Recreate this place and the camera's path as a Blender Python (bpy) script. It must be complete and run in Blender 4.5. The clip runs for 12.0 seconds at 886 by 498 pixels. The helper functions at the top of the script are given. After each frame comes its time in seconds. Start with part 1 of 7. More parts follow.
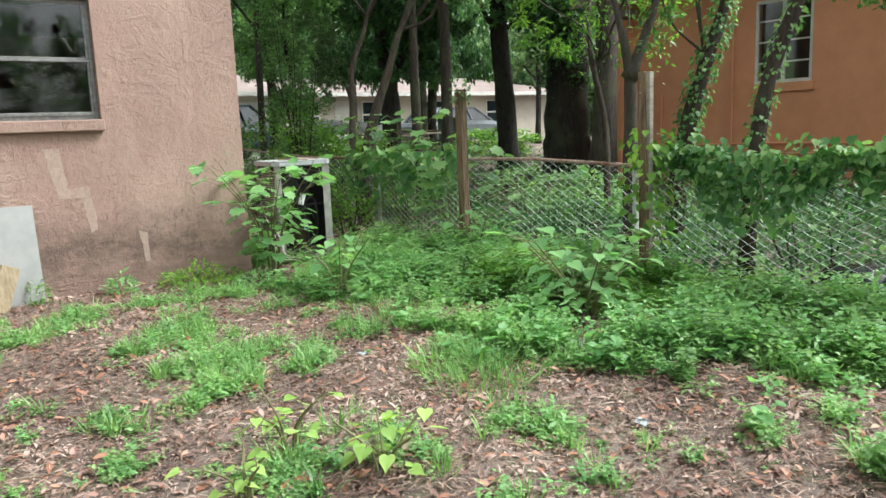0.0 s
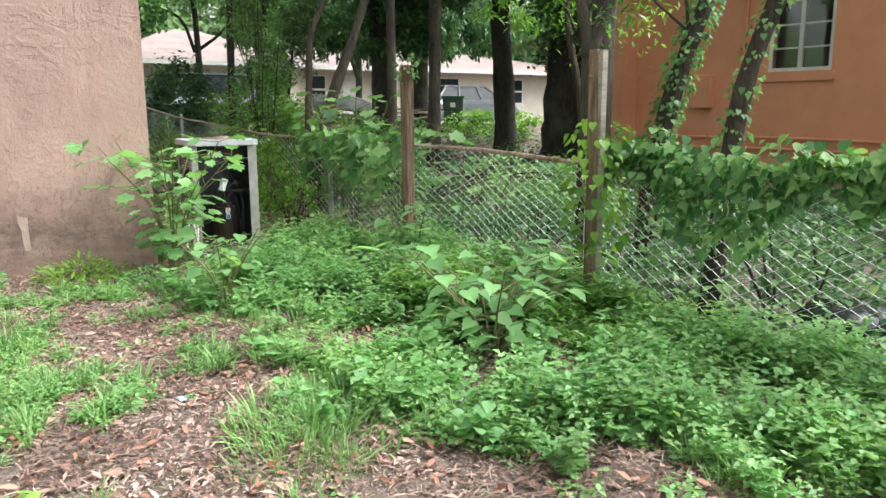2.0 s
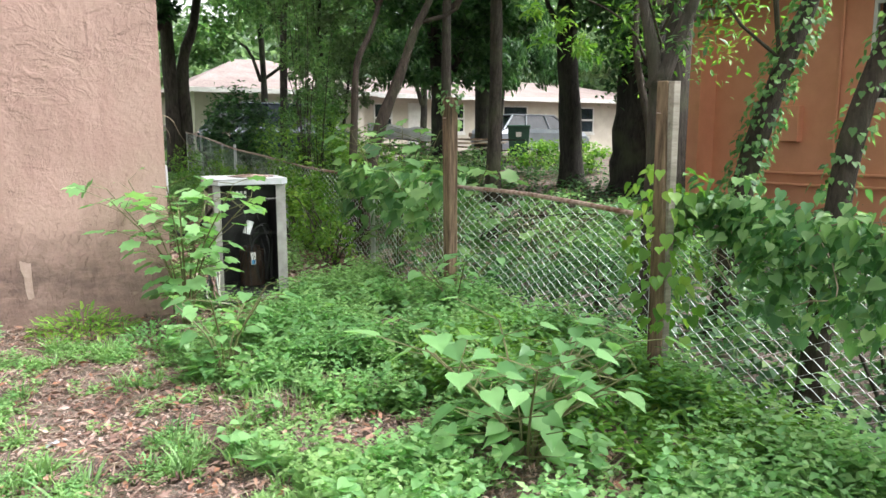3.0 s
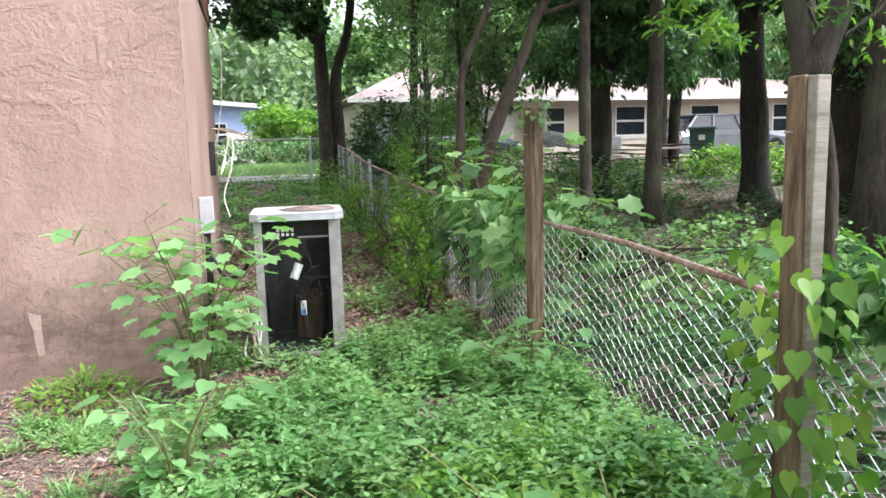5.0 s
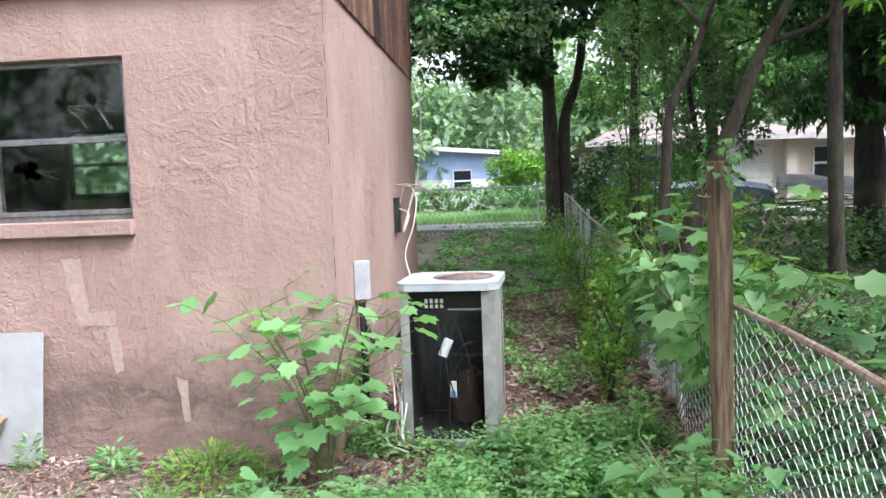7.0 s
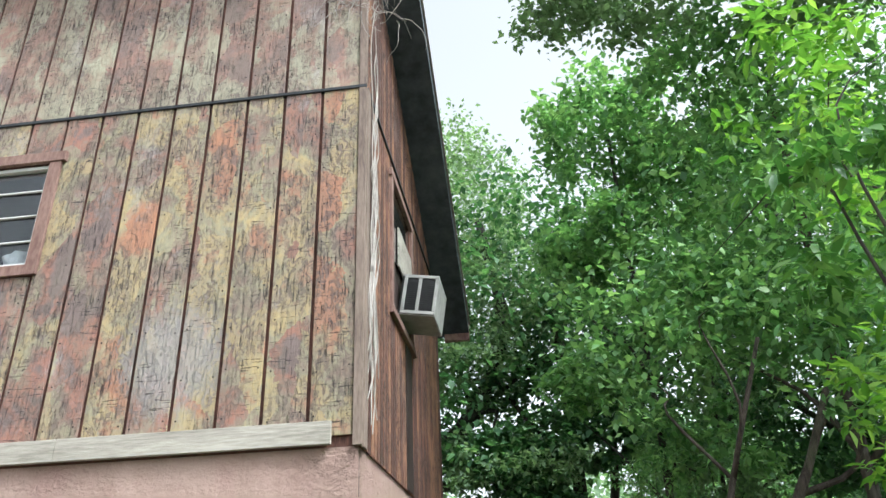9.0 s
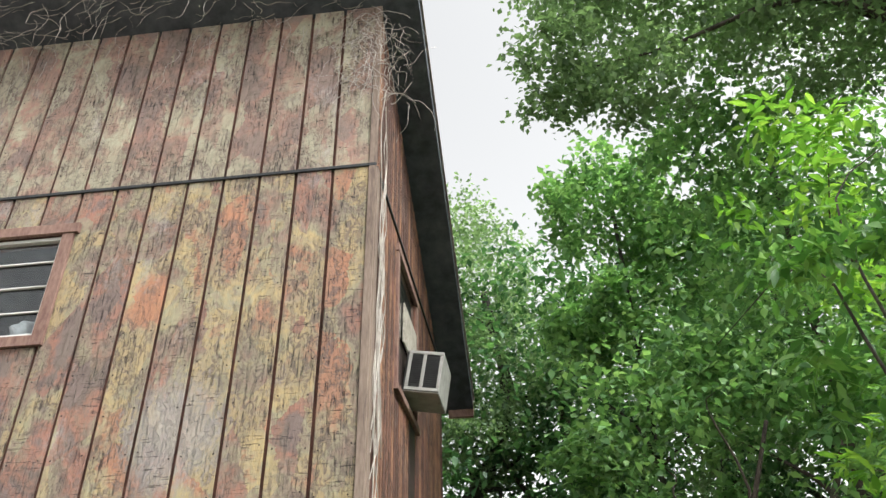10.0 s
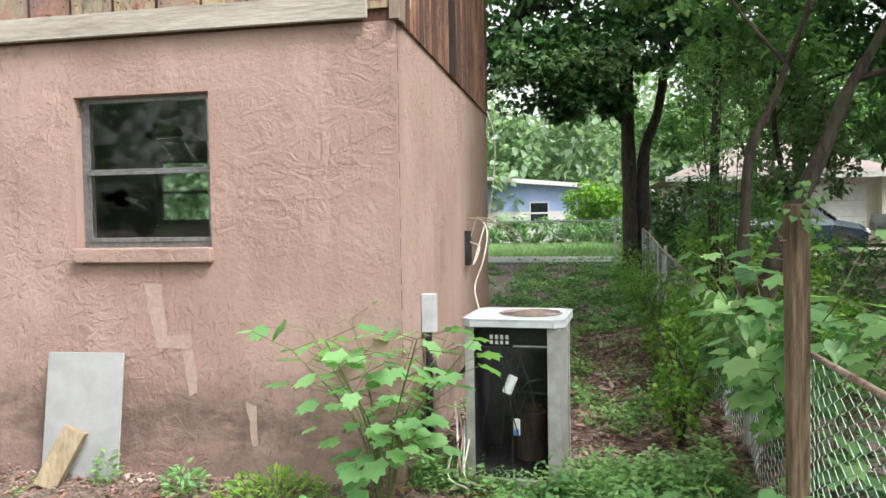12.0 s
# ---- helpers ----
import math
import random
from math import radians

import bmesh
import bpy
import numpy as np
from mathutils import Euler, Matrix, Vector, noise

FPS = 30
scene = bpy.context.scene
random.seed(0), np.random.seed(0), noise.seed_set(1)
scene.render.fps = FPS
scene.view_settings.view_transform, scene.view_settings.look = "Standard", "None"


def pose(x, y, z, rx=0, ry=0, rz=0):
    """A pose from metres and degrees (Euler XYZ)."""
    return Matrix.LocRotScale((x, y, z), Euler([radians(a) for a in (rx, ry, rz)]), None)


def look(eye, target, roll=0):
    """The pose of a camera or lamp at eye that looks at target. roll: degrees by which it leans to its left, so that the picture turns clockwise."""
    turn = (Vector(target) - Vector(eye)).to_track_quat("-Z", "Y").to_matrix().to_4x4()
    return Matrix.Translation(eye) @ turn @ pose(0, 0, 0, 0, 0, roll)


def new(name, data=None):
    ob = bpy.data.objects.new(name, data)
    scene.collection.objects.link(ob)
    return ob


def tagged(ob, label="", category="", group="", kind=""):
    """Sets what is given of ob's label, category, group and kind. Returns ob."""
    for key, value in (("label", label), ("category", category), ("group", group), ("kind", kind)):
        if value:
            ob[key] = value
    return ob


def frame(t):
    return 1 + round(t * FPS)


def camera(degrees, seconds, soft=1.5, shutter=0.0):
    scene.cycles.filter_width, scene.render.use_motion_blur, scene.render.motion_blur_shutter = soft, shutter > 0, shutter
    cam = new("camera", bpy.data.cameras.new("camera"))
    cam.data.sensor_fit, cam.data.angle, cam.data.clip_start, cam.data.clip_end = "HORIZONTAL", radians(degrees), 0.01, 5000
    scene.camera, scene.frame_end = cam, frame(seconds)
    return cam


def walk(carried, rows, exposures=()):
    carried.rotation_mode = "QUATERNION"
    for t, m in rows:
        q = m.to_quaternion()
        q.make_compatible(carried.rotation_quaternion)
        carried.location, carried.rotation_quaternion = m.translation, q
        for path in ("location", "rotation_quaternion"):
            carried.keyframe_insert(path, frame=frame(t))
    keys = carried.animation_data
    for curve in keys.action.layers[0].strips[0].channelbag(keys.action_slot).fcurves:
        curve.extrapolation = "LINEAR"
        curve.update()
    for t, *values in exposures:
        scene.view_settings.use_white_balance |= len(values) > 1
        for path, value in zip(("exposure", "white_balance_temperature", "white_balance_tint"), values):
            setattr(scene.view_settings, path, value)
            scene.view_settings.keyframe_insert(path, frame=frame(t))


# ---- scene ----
cam = camera(61.4, 12.0)
PATH = [
    (0, (0.267, -0.165, 1.255), (1.434, 1.428, 0.937), -2.3),
    (0.5, (0.548, -0.26, 1.248), (1.84, 1.23, 0.921), -1.4),
    (1, (0.818, -0.168, 1.207), (2.199, 1.222, 0.808), 0.6),
    (1.5, (1.161, 0.04, 1.259), (2.482, 1.486, 0.857), 1.0),
    (1.7, (1.293, 0.102, 1.266), (2.56, 1.597, 0.868), 0.0),
    (2, (1.488, 0.191, 1.278), (2.596, 1.814, 0.904), -0.2),
    (2.5, (1.812, 0.404, 1.334), (2.773, 2.12, 0.973), -0.4),
    (3, (2.094, 0.743, 1.357), (3.05, 2.473, 1.052), 0.0),
    (3.2, (2.203, 0.829, 1.378), (3.145, 2.568, 1.08), -0.6),
    (4.8, (3.319, 1.66, 1.465), (3.905, 3.549, 1.166), -1.4),
    (5, (3.389, 1.706, 1.466), (3.871, 3.625, 1.175), -1.5),
    (5.5, (3.608, 1.919, 1.498), (3.9, 3.881, 1.248), -0.9),
    (6, (3.745, 2.19, 1.517), (3.94, 4.169, 1.301), 0.3),
    (6.5, (3.877, 2.338, 1.524), (3.867, 4.327, 1.315), 0.2),
    (6.7, (3.977, 2.378, 1.534), (3.869, 4.364, 1.327), -0.2),
    (8.5, (4.142, 2.38, 1.7), (3.899, 4.244, 2.384), -4.2),
    (9, (4.073, 2.177, 1.736), (3.88, 3.944, 2.654), -2.3),
    (9.5, (4.099, 2.14, 1.776), (3.901, 3.843, 2.805), -1.6),
    (10, (4.082, 2.125, 1.767), (3.889, 3.797, 2.848), -1.2),
    (10.5, (4.074, 2.157, 1.717), (3.854, 3.919, 2.638), -0.6),
    (11, (4.143, 2.339, 1.684), (3.82, 4.254, 2.161), 0.2),
    (11.3, (4.111, 2.381, 1.639), (3.776, 4.341, 1.86), 0.2),
    (11.5, (4.114, 2.373, 1.616), (3.78, 4.342, 1.715), -0.1),
    (12, (4.102, 2.379, 1.584), (3.725, 4.342, 1.512), -0.9),
]
TONE = [(0, 1.28, 6350, 5), (0.5, 1.36, 6350, 8), (1.0, 1.40, 6350, 10), (2.0, 1.54, 6400, 10), (3.0, 1.58, 6400, 11), (5.0, 1.74, 6150, 17), (5.5, 1.70, 5900, 17), (6.5, 1.64, 5850, 16),
        (8.5, 1.56, 5950, 9), (9.0, 1.42, 5900, 6), (9.5, 1.35, 6200, 8), (10.0, 1.29, 6500, 9), (10.5, 1.20, 6750, 11), (11.0, 1.36, 6350, 8), (11.5, 1.38, 6420, 10), (12.0, 1.39, 6400, 10)]
walk(cam, [(t, look(eye, target, roll)) for t, eye, target, roll in PATH], TONE)

scene.view_settings.exposure = 1.47

# ---- light ----
world = bpy.data.worlds.new("sky")
scene.world = world
world.use_nodes = True
wn = world.node_tree.nodes
sky = wn.new("ShaderNodeTexSky")
sky.sky_type, sky.sun_disc = "NISHITA", False
sky.sun_elevation, sky.sun_rotation = radians(51), radians(123)
sky.air_density, sky.dust_density, sky.ozone_density = 1.0, 4.0, 1.0
pale = wn.new("ShaderNodeHueSaturation")
pale.inputs["Saturation"].default_value = 0.06
pale.inputs["Value"].default_value = 1.0
world.node_tree.links.new(sky.outputs[0], pale.inputs["Color"])
world.node_tree.links.new(pale.outputs[0], wn["Background"].inputs["Color"])
wn["Background"].inputs["Strength"].default_value = 0.15

sun = new("sun", bpy.data.lights.new("sun", "SUN"))
sun.data.energy, sun.data.angle, sun.data.color = 1.6, radians(18), (1, 0.98, 0.95)
sun.matrix_world = look((21, -5, 25), (4, 6, 0))


HX, HY, HB = 3.0, 6.73, 10.85      # the pink house: right corner, front wall, back wall


# ---- materials ----
class Mat:
    """A node material in the making."""

    def __init__(self, name, rough=0.7, metal=0.0):
        self.m = bpy.data.materials.new(name)
        self.m.use_nodes = True
        self.n, self.l = self.m.node_tree.nodes, self.m.node_tree.links
        self.b = self.n["Principled BSDF"]
        self.b.inputs["Roughness"].default_value = rough
        self.b.inputs["Metallic"].default_value = metal

    def link(self, a, b):
        self.l.new(a, b)

    def place(self, scale=(1, 1, 1), local=False, shift=False):
        if local:
            out = self.n.new("ShaderNodeTexCoord").outputs["Object"]
        else:
            out = self.n.new("ShaderNodeNewGeometry").outputs["Position"]
        if shift:
            info = self.n.new("ShaderNodeObjectInfo")
            add = self.n.new("ShaderNodeVectorMath")
            mul = self.n.new("ShaderNodeMath")
            mul.operation = "MULTIPLY"
            mul.inputs[1].default_value = 40
            self.link(info.outputs["Random"], mul.inputs[0])
            self.link(out, add.inputs[0])
            self.link(mul.outputs[0], add.inputs[1])
            out = add.outputs[0]
        mp = self.n.new("ShaderNodeMapping")
        mp.inputs["Scale"].default_value = scale
        self.link(out, mp.inputs["Vector"])
        return mp.outputs[0]

    def noise(self, vec, scale, detail=4, rough=0.55, dist=0.0):
        t = self.n.new("ShaderNodeTexNoise")
        t.inputs["Scale"].default_value, t.inputs["Detail"].default_value = scale, detail
        t.inputs["Roughness"].default_value, t.inputs["Distortion"].default_value = rough, dist
        self.link(vec, t.inputs["Vector"])
        return t.outputs["Fac"]

    def ramp(self, fac, stops):
        r = self.n.new("ShaderNodeValToRGB")
        e = r.color_ramp.elements
        while len(e) < len(stops):
            e.new(0.5)
        for el, (p, c) in zip(e, stops):
            el.position, el.color = p, (*(c if isinstance(c, tuple) else (c, c, c)), 1)
        self.link(fac, r.inputs[0])
        return r.outputs[0]

    def mix(self, fac, a, b, mode="MIX"):
        x = self.n.new("ShaderNodeMix")
        x.data_type, x.blend_type = "RGBA", mode
        for sock, v in ((x.inputs[0], fac), (x.inputs[6], a), (x.inputs[7], b)):
            if isinstance(v, (int, float)):
                sock.default_value = v
            elif isinstance(v, tuple):
                sock.default_value = (*v, 1)
            else:
                self.link(v, sock)
        return x.outputs[2]

    def math(self, op, a, b):
        x = self.n.new("ShaderNodeMath")
        x.operation = op
        for sock, v in zip(x.inputs, (a, b)):
            if isinstance(v, (int, float)):
                sock.default_value = v
            else:
                self.link(v, sock)
        return x.outputs[0]

    def height(self):
        s = self.n.new("ShaderNodeSeparateXYZ")
        self.link(self.n.new("ShaderNodeNewGeometry").outputs["Position"], s.inputs[0])
        return s.outputs[2]

    def color(self, v):
        self.link(v, self.b.inputs["Base Color"])
        return self

    def bump(self, h, dist=0.01, strength=1.0):
        x = self.n.new("ShaderNodeBump")
        x.inputs["Distance"].default_value, x.inputs["Strength"].default_value = dist, strength
        self.link(h, x.inputs["Height"])
        self.link(x.outputs[0], self.b.inputs["Normal"])
        return self


def mat_plain(name, a, b, scale=20, rough=0.6, metal=0.0, bump=0.002, stretch=(1, 1, 1)):
    """A worn surface between two colours."""
    m = Mat(name, rough, metal)
    p = m.place(stretch)
    n1, n2 = m.noise(p, scale, 6, 0.65), m.noise(p, scale * 0.13, 3)
    both = m.math("ADD", m.math("MULTIPLY", n1, 0.6), m.math("MULTIPLY", n2, 0.4))
    m.color(m.ramp(both, [(0.38, a), (0.62, b)]))
    if bump:
        m.bump(n1, bump)
    return m.m


def mat_leaf(name, dark, mid, light, trans=0.35, rough=0.45):
    if dark[1] > dark[0]:
        dark, mid, light = [(c[0] * 1.03, c[1], c[2] * 1.2) for c in (dark, mid, light)]
    m = Mat(name, rough)
    g = m.n.new("ShaderNodeNewGeometry")
    patch = m.noise(m.place(), 1.7, 4)
    fac = m.math("ADD", m.math("MULTIPLY", g.outputs["Random Per Island"], 0.45), m.math("MULTIPLY", m.math("SUBTRACT", patch, 0.2), 0.9))
    col = m.ramp(fac, [(0.15, dark), (0.5, mid), (0.85, light)])
    m.color(col)
    m.b.inputs["Specular IOR Level"].default_value = 0.45
    tr = m.n.new("ShaderNodeBsdfTranslucent")
    m.link(m.mix(1.0, col, (1.25, 1.35, 0.75), "MULTIPLY"), tr.inputs["Color"])
    mx = m.n.new("ShaderNodeMixShader")
    mx.inputs[0].default_value = trans
    m.link(m.b.outputs[0], mx.inputs[1])
    m.link(tr.outputs[0], mx.inputs[2])
    m.link(mx.outputs[0], m.n["Material Output"].inputs["Surface"])
    return m.m


def mat_stucco():
    m = Mat("stucco_pink", 0.85)
    p = m.place()
    big, mid, fine = m.noise(p, 0.7, 4), m.noise(p, 3.2, 5, 0.6, 0.6), m.noise(p, 42, 5, 0.7)
    col = m.ramp(big, [(0.3, (0.27, 0.178, 0.146)), (0.5, (0.335, 0.228, 0.188)), (0.72, (0.395, 0.282, 0.235))])
    col = m.mix(m.math("MULTIPLY", m.ramp(mid, [(0.45, 0.0), (0.7, 1.0)]), 0.45), col, (0.33, 0.20, 0.175))
    runs = m.noise(m.place((2.2, 2.2, 0.6)), 1.0, 4)
    col = m.mix(m.math("MULTIPLY", m.ramp(runs, [(0.52, 0.0), (0.66, 1.0)]), 0.36), col, (0.47, 0.33, 0.28))
    drips = m.noise(m.place((7, 7, 0.5)), 1.3, 6, 0.7)
    col = m.mix(m.math("MULTIPLY", m.ramp(drips, [(0.55, 0.0), (0.68, 1.0)]), 0.26), col, (0.20, 0.115, 0.09))
    pits = m.math("MULTIPLY", m.ramp(m.noise(m.place((1, 1, 0.45)), 34, 5, 0.7, 0.4), [(0.56, 0.0), (0.61, 1.0)]), m.ramp(m.noise(p, 2.3, 4), [(0.42, 0.1), (0.58, 1.0)]))
    col = m.mix(m.math("MULTIPLY", pits, 0.14), col, (0.11, 0.07, 0.055))
    z = m.height()
    edge = m.math("ADD", z, m.math("MULTIPLY", m.math("ADD", mid, -0.5), 0.7))
    low = m.ramp(edge, [(0.05, 0.45), (0.2, 0.75), (0.34, 1.0), (0.48, 0.6), (0.72, 0.0)])
    grime = m.ramp(m.noise(m.place((1.6, 1.6, 3.5)), 3.0, 7, 0.75), [(0.36, 0.3), (0.55, 1.0)])
    col = m.mix(m.math("MULTIPLY", m.math("MULTIPLY", low, grime), 0.8), col, (0.105, 0.072, 0.058))
    m.color(col)
    skim = m.ramp(m.noise(m.place((1, 1, 1.4)), 4.2, 7, 0.66, 0.9), [(0.46, 0.0), (0.54, 1.0)])
    skim2 = m.ramp(m.noise(m.place((1.3, 1.3, 0.9)), 16, 5, 0.6, 0.5), [(0.5, 0.0), (0.68, 1.0)])
    lumpy = m.noise(p, 20, 4, 0.6)
    worked = m.ramp(m.noise(p, 1.3, 4, 0.6), [(0.44, 0.08), (0.62, 1.0)])
    h = m.math("MULTIPLY", m.math("ADD", m.math("MULTIPLY", skim, 0.3), m.math("MULTIPLY", skim2, 0.2)), worked)
    h = m.math("ADD", h, m.math("ADD", m.math("MULTIPLY", fine, 0.25), m.math("MULTIPLY", lumpy, 0.5)))
    m.bump(m.math("SUBTRACT", h, m.math("MULTIPLY", pits, 0.16)), 0.017, 1.0)
    return m.m


def mat_siding(name, tones, side=False):
    """Weathered plywood: peeling stain, open grain."""
    m = Mat(name, 0.85)
    p = m.place(shift=True)
    info = m.n.new("ShaderNodeObjectInfo")
    blotch = m.noise(m.place((1.0, 1.0, 1.0), shift=True), 2.0, 5, 0.6, 0.3)
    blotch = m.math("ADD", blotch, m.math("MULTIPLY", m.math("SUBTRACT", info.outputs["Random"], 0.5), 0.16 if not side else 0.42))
    if not side:
        cells = m.n.new("ShaderNodeTexVoronoi")
        cells.inputs["Scale"].default_value = 1.0
        warp = m.n.new("ShaderNodeVectorMath")
        wob = m.noise(m.place((6, 6, 9), shift=True), 1.0, 5, 0.7)
        m.link(m.place((4.2, 4.2, 1.9), shift=True), warp.inputs[0])
        m.link(m.math("MULTIPLY", wob, 0.5), warp.inputs[1])
        m.link(warp.outputs[0], cells.inputs["Vector"])
        tone = m.n.new("ShaderNodeSeparateColor")
        m.link(cells.outputs["Color"], tone.inputs[0])
        blotch = m.math("ADD", blotch, m.math("MULTIPLY", m.math("SUBTRACT", tone.outputs[0], 0.5), 0.26))
    blotch = m.math("ADD", blotch, m.math("MULTIPLY", m.math("SUBTRACT", m.noise(m.place((9, 9, 1.5), shift=True), 2.0, 6, 0.7), 0.5), 0.13))
    col = m.ramp(blotch, tones)
    grain = m.noise(m.place((30, 30, 1.3), shift=True), 2.2, 7, 0.75)
    fine = m.noise(m.place((90, 90, 7), shift=True), 2.0, 4, 0.7)
    knots = m.noise(m.place((9, 9, 6), shift=True), 2.2, 6, 0.72, 1.2)
    zone = m.ramp(m.noise(m.place((1.4, 1.4, 1.1)), 1.7, 5, 0.65), [(0.40, 0.0), (0.56, 1.0)])
    worn = m.math("MULTIPLY", m.ramp(knots, [(0.50, 0.0), (0.55, 1.0)]), m.math("ADD", m.math("MULTIPLY", zone, 0.75), 0.25))
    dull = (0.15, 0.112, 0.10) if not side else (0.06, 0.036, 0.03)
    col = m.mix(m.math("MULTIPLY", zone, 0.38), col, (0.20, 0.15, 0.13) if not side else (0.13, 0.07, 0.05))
    col = m.mix(m.math("MULTIPLY", worn, 0.75), col, dull)
    cracks = m.math("MULTIPLY", m.ramp(m.noise(m.place((36, 36, 3.2), shift=True), 2.0, 5, 0.7), [(0.56, 0.0), (0.61, 1.0)]), m.math("ADD", zone, 0.12))
    col = m.mix(m.math("MULTIPLY", cracks, 0.7), col, (0.022, 0.015, 0.013))
    col = m.mix(m.math("MULTIPLY", m.ramp(grain, [(0.31, 1.0), (0.39, 0.0)]), 0.3), col, (0.05, 0.032, 0.028))
    pale_ = m.math("MULTIPLY", m.ramp(m.noise(m.place((2.0, 2.0, 1.5)), 0.9, 7, 0.75), [(0.57, 0.0), (0.66, 1.0)]), m.ramp(fine, [(0.42, 0.3), (0.56, 1.0)]))
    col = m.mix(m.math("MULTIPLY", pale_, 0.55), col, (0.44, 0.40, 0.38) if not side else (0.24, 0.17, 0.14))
    if not side:
        off = m.n.new("ShaderNodeVectorMath")
        off.operation = "SUBTRACT"
        off.inputs[1].default_value = (1.72, HY, 3.45)
        m.link(m.n.new("ShaderNodeNewGeometry").outputs["Position"], off.inputs[0])
        flat_ = m.n.new("ShaderNodeVectorMath")
        flat_.operation = "MULTIPLY"
        flat_.inputs[1].default_value = (1.5, 0.0, 1.4)
        m.link(off.outputs[0], flat_.inputs[0])
        far = m.n.new("ShaderNodeVectorMath")
        far.operation = "LENGTH"
        m.link(flat_.outputs[0], far.inputs[0])
        spot = m.math("SUBTRACT", m.math("ADD", m.math("MULTIPLY", knots, 0.9), m.math("MULTIPLY", grain, 0.4)), far.outputs["Value"])
        col = m.mix(m.math("MULTIPLY", m.ramp(spot, [(0.0, 0.0), (0.3, 1.0)]), 0.6), col, (0.40, 0.37, 0.355))
    if not side:
        weather = m.noise(m.place((2.2, 2.2, 0.8), shift=True), 2.6, 6, 0.7)
        col = m.mix(m.ramp(weather, [(0.44, 0.0), (0.68, 0.32)]), col, (0.20, 0.185, 0.13))
    checks = m.math("MULTIPLY", m.ramp(m.noise(m.place((5, 5, 46), shift=True), 1.6, 4, 0.65), [(0.60, 0.0), (0.64, 1.0)]), m.ramp(m.noise(m.place((2.4, 2.4, 1.6), shift=True), 1.4, 3), [(0.48, 0.0), (0.58, 1.0)]))
    col = m.mix(m.math("MULTIPLY", checks, 0.75), col, (0.03, 0.022, 0.02))
    m.color(col)
    relief = m.math("SUBTRACT", m.math("ADD", m.math("MULTIPLY", grain, 0.6), m.math("MULTIPLY", fine, 0.25)), m.math("ADD", m.math("MULTIPLY", worn, 0.3), m.math("MULTIPLY", cracks, 0.6)))
    m.bump(relief, 0.016, 1.0)
    return m.m


def mat_ground():
    m = Mat("soil", 0.95)
    p = m.place()
    n1, n2, n3 = m.noise(p, 0.9, 5), m.noise(p, 30, 6, 0.75), m.noise(p, 7, 5)
    col = m.ramp(n2, [(0.3, (0.045, 0.032, 0.027)), (0.5, (0.13, 0.095, 0.08)), (0.72, (0.33, 0.26, 0.225))])
    grit = m.noise(p, 95, 4, 0.8)
    col = m.mix(m.ramp(grit, [(0.56, 0.0), (0.64, 0.7)]), col, (0.42, 0.34, 0.30))
    col = m.mix(m.ramp(grit, [(0.36, 0.8), (0.44, 0.0)]), col, (0.03, 0.02, 0.017))
    col = m.mix(m.math("MULTIPLY", m.ramp(n1, [(0.45, 0.0), (0.62, 1.0)]), 0.5), col, (0.27, 0.225, 0.19))
    col = m.mix(m.math("MULTIPLY", m.ramp(n3, [(0.52, 0.0), (0.7, 1.0)]), 0.5), col, (0.07, 0.10, 0.03))
    m.color(col)
    m.bump(m.math("ADD", n2, n3), 0.02)
    return m.m


def mat_glass(name, tint=(0.9, 0.95, 0.95)):
    m = Mat(name, 0.03)
    m.b.inputs["Base Color"].default_value = (*tint, 1)
    m.b.inputs["Transmission Weight"].default_value = 1.0
    m.b.inputs["IOR"].default_value = 1.5
    return m.m


def mat_bark(name, a, b):
    m = Mat(name, 0.9)
    g = m.noise(m.place((9, 9, 2.2)), 2.4, 7, 0.7, 0.5)
    big = m.noise(m.place(), 2.0, 3)
    m.color(m.mix(m.math("MULTIPLY", m.ramp(big, [(0.5, 0.0), (0.7, 1.0)]), 0.4), m.ramp(g, [(0.35, a), (0.65, b)]), (0.10, 0.12, 0.06)))
    m.bump(g, 0.03)
    return m.m


STUCCO = mat_stucco()
PATCH = mat_plain("bare_stucco_patch", (0.34, 0.245, 0.20), (0.43, 0.325, 0.275), 30, 0.9, 0, 0.006)
SIDING = mat_siding("siding_front", [(0.30, (0.21, 0.155, 0.14)), (0.37, (0.37, 0.175, 0.125)), (0.44, (0.30, 0.22, 0.165)), (0.51, (0.35, 0.32, 0.205)), (0.58, (0.49, 0.37, 0.18)), (0.64, (0.40, 0.33, 0.20)), (0.71, (0.47, 0.22, 0.125))])
SIDING_TOP = mat_siding("siding_upper", [(0.32, (0.25, 0.18, 0.155)), (0.42, (0.35, 0.20, 0.155)), (0.52, (0.38, 0.335, 0.24)), (0.62, (0.41, 0.39, 0.28)), (0.7, (0.36, 0.24, 0.185))])
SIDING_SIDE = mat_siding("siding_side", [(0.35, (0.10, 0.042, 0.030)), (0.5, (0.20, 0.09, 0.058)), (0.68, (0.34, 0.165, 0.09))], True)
GROOVE = mat_plain("stained_groove", (0.035, 0.018, 0.014), (0.17, 0.075, 0.055), 14, 0.9, 0, 0.003, (4, 4, 1))
# Near black; puts gap shade and unlit rooms into colour of backings, floors.
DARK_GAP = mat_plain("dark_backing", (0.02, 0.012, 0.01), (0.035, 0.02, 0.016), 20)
RAW_WOOD = mat_plain("weathered_board", (0.22, 0.20, 0.165), (0.43, 0.395, 0.335), 9, 0.85, 0, 0.004, (0.6, 6, 6))
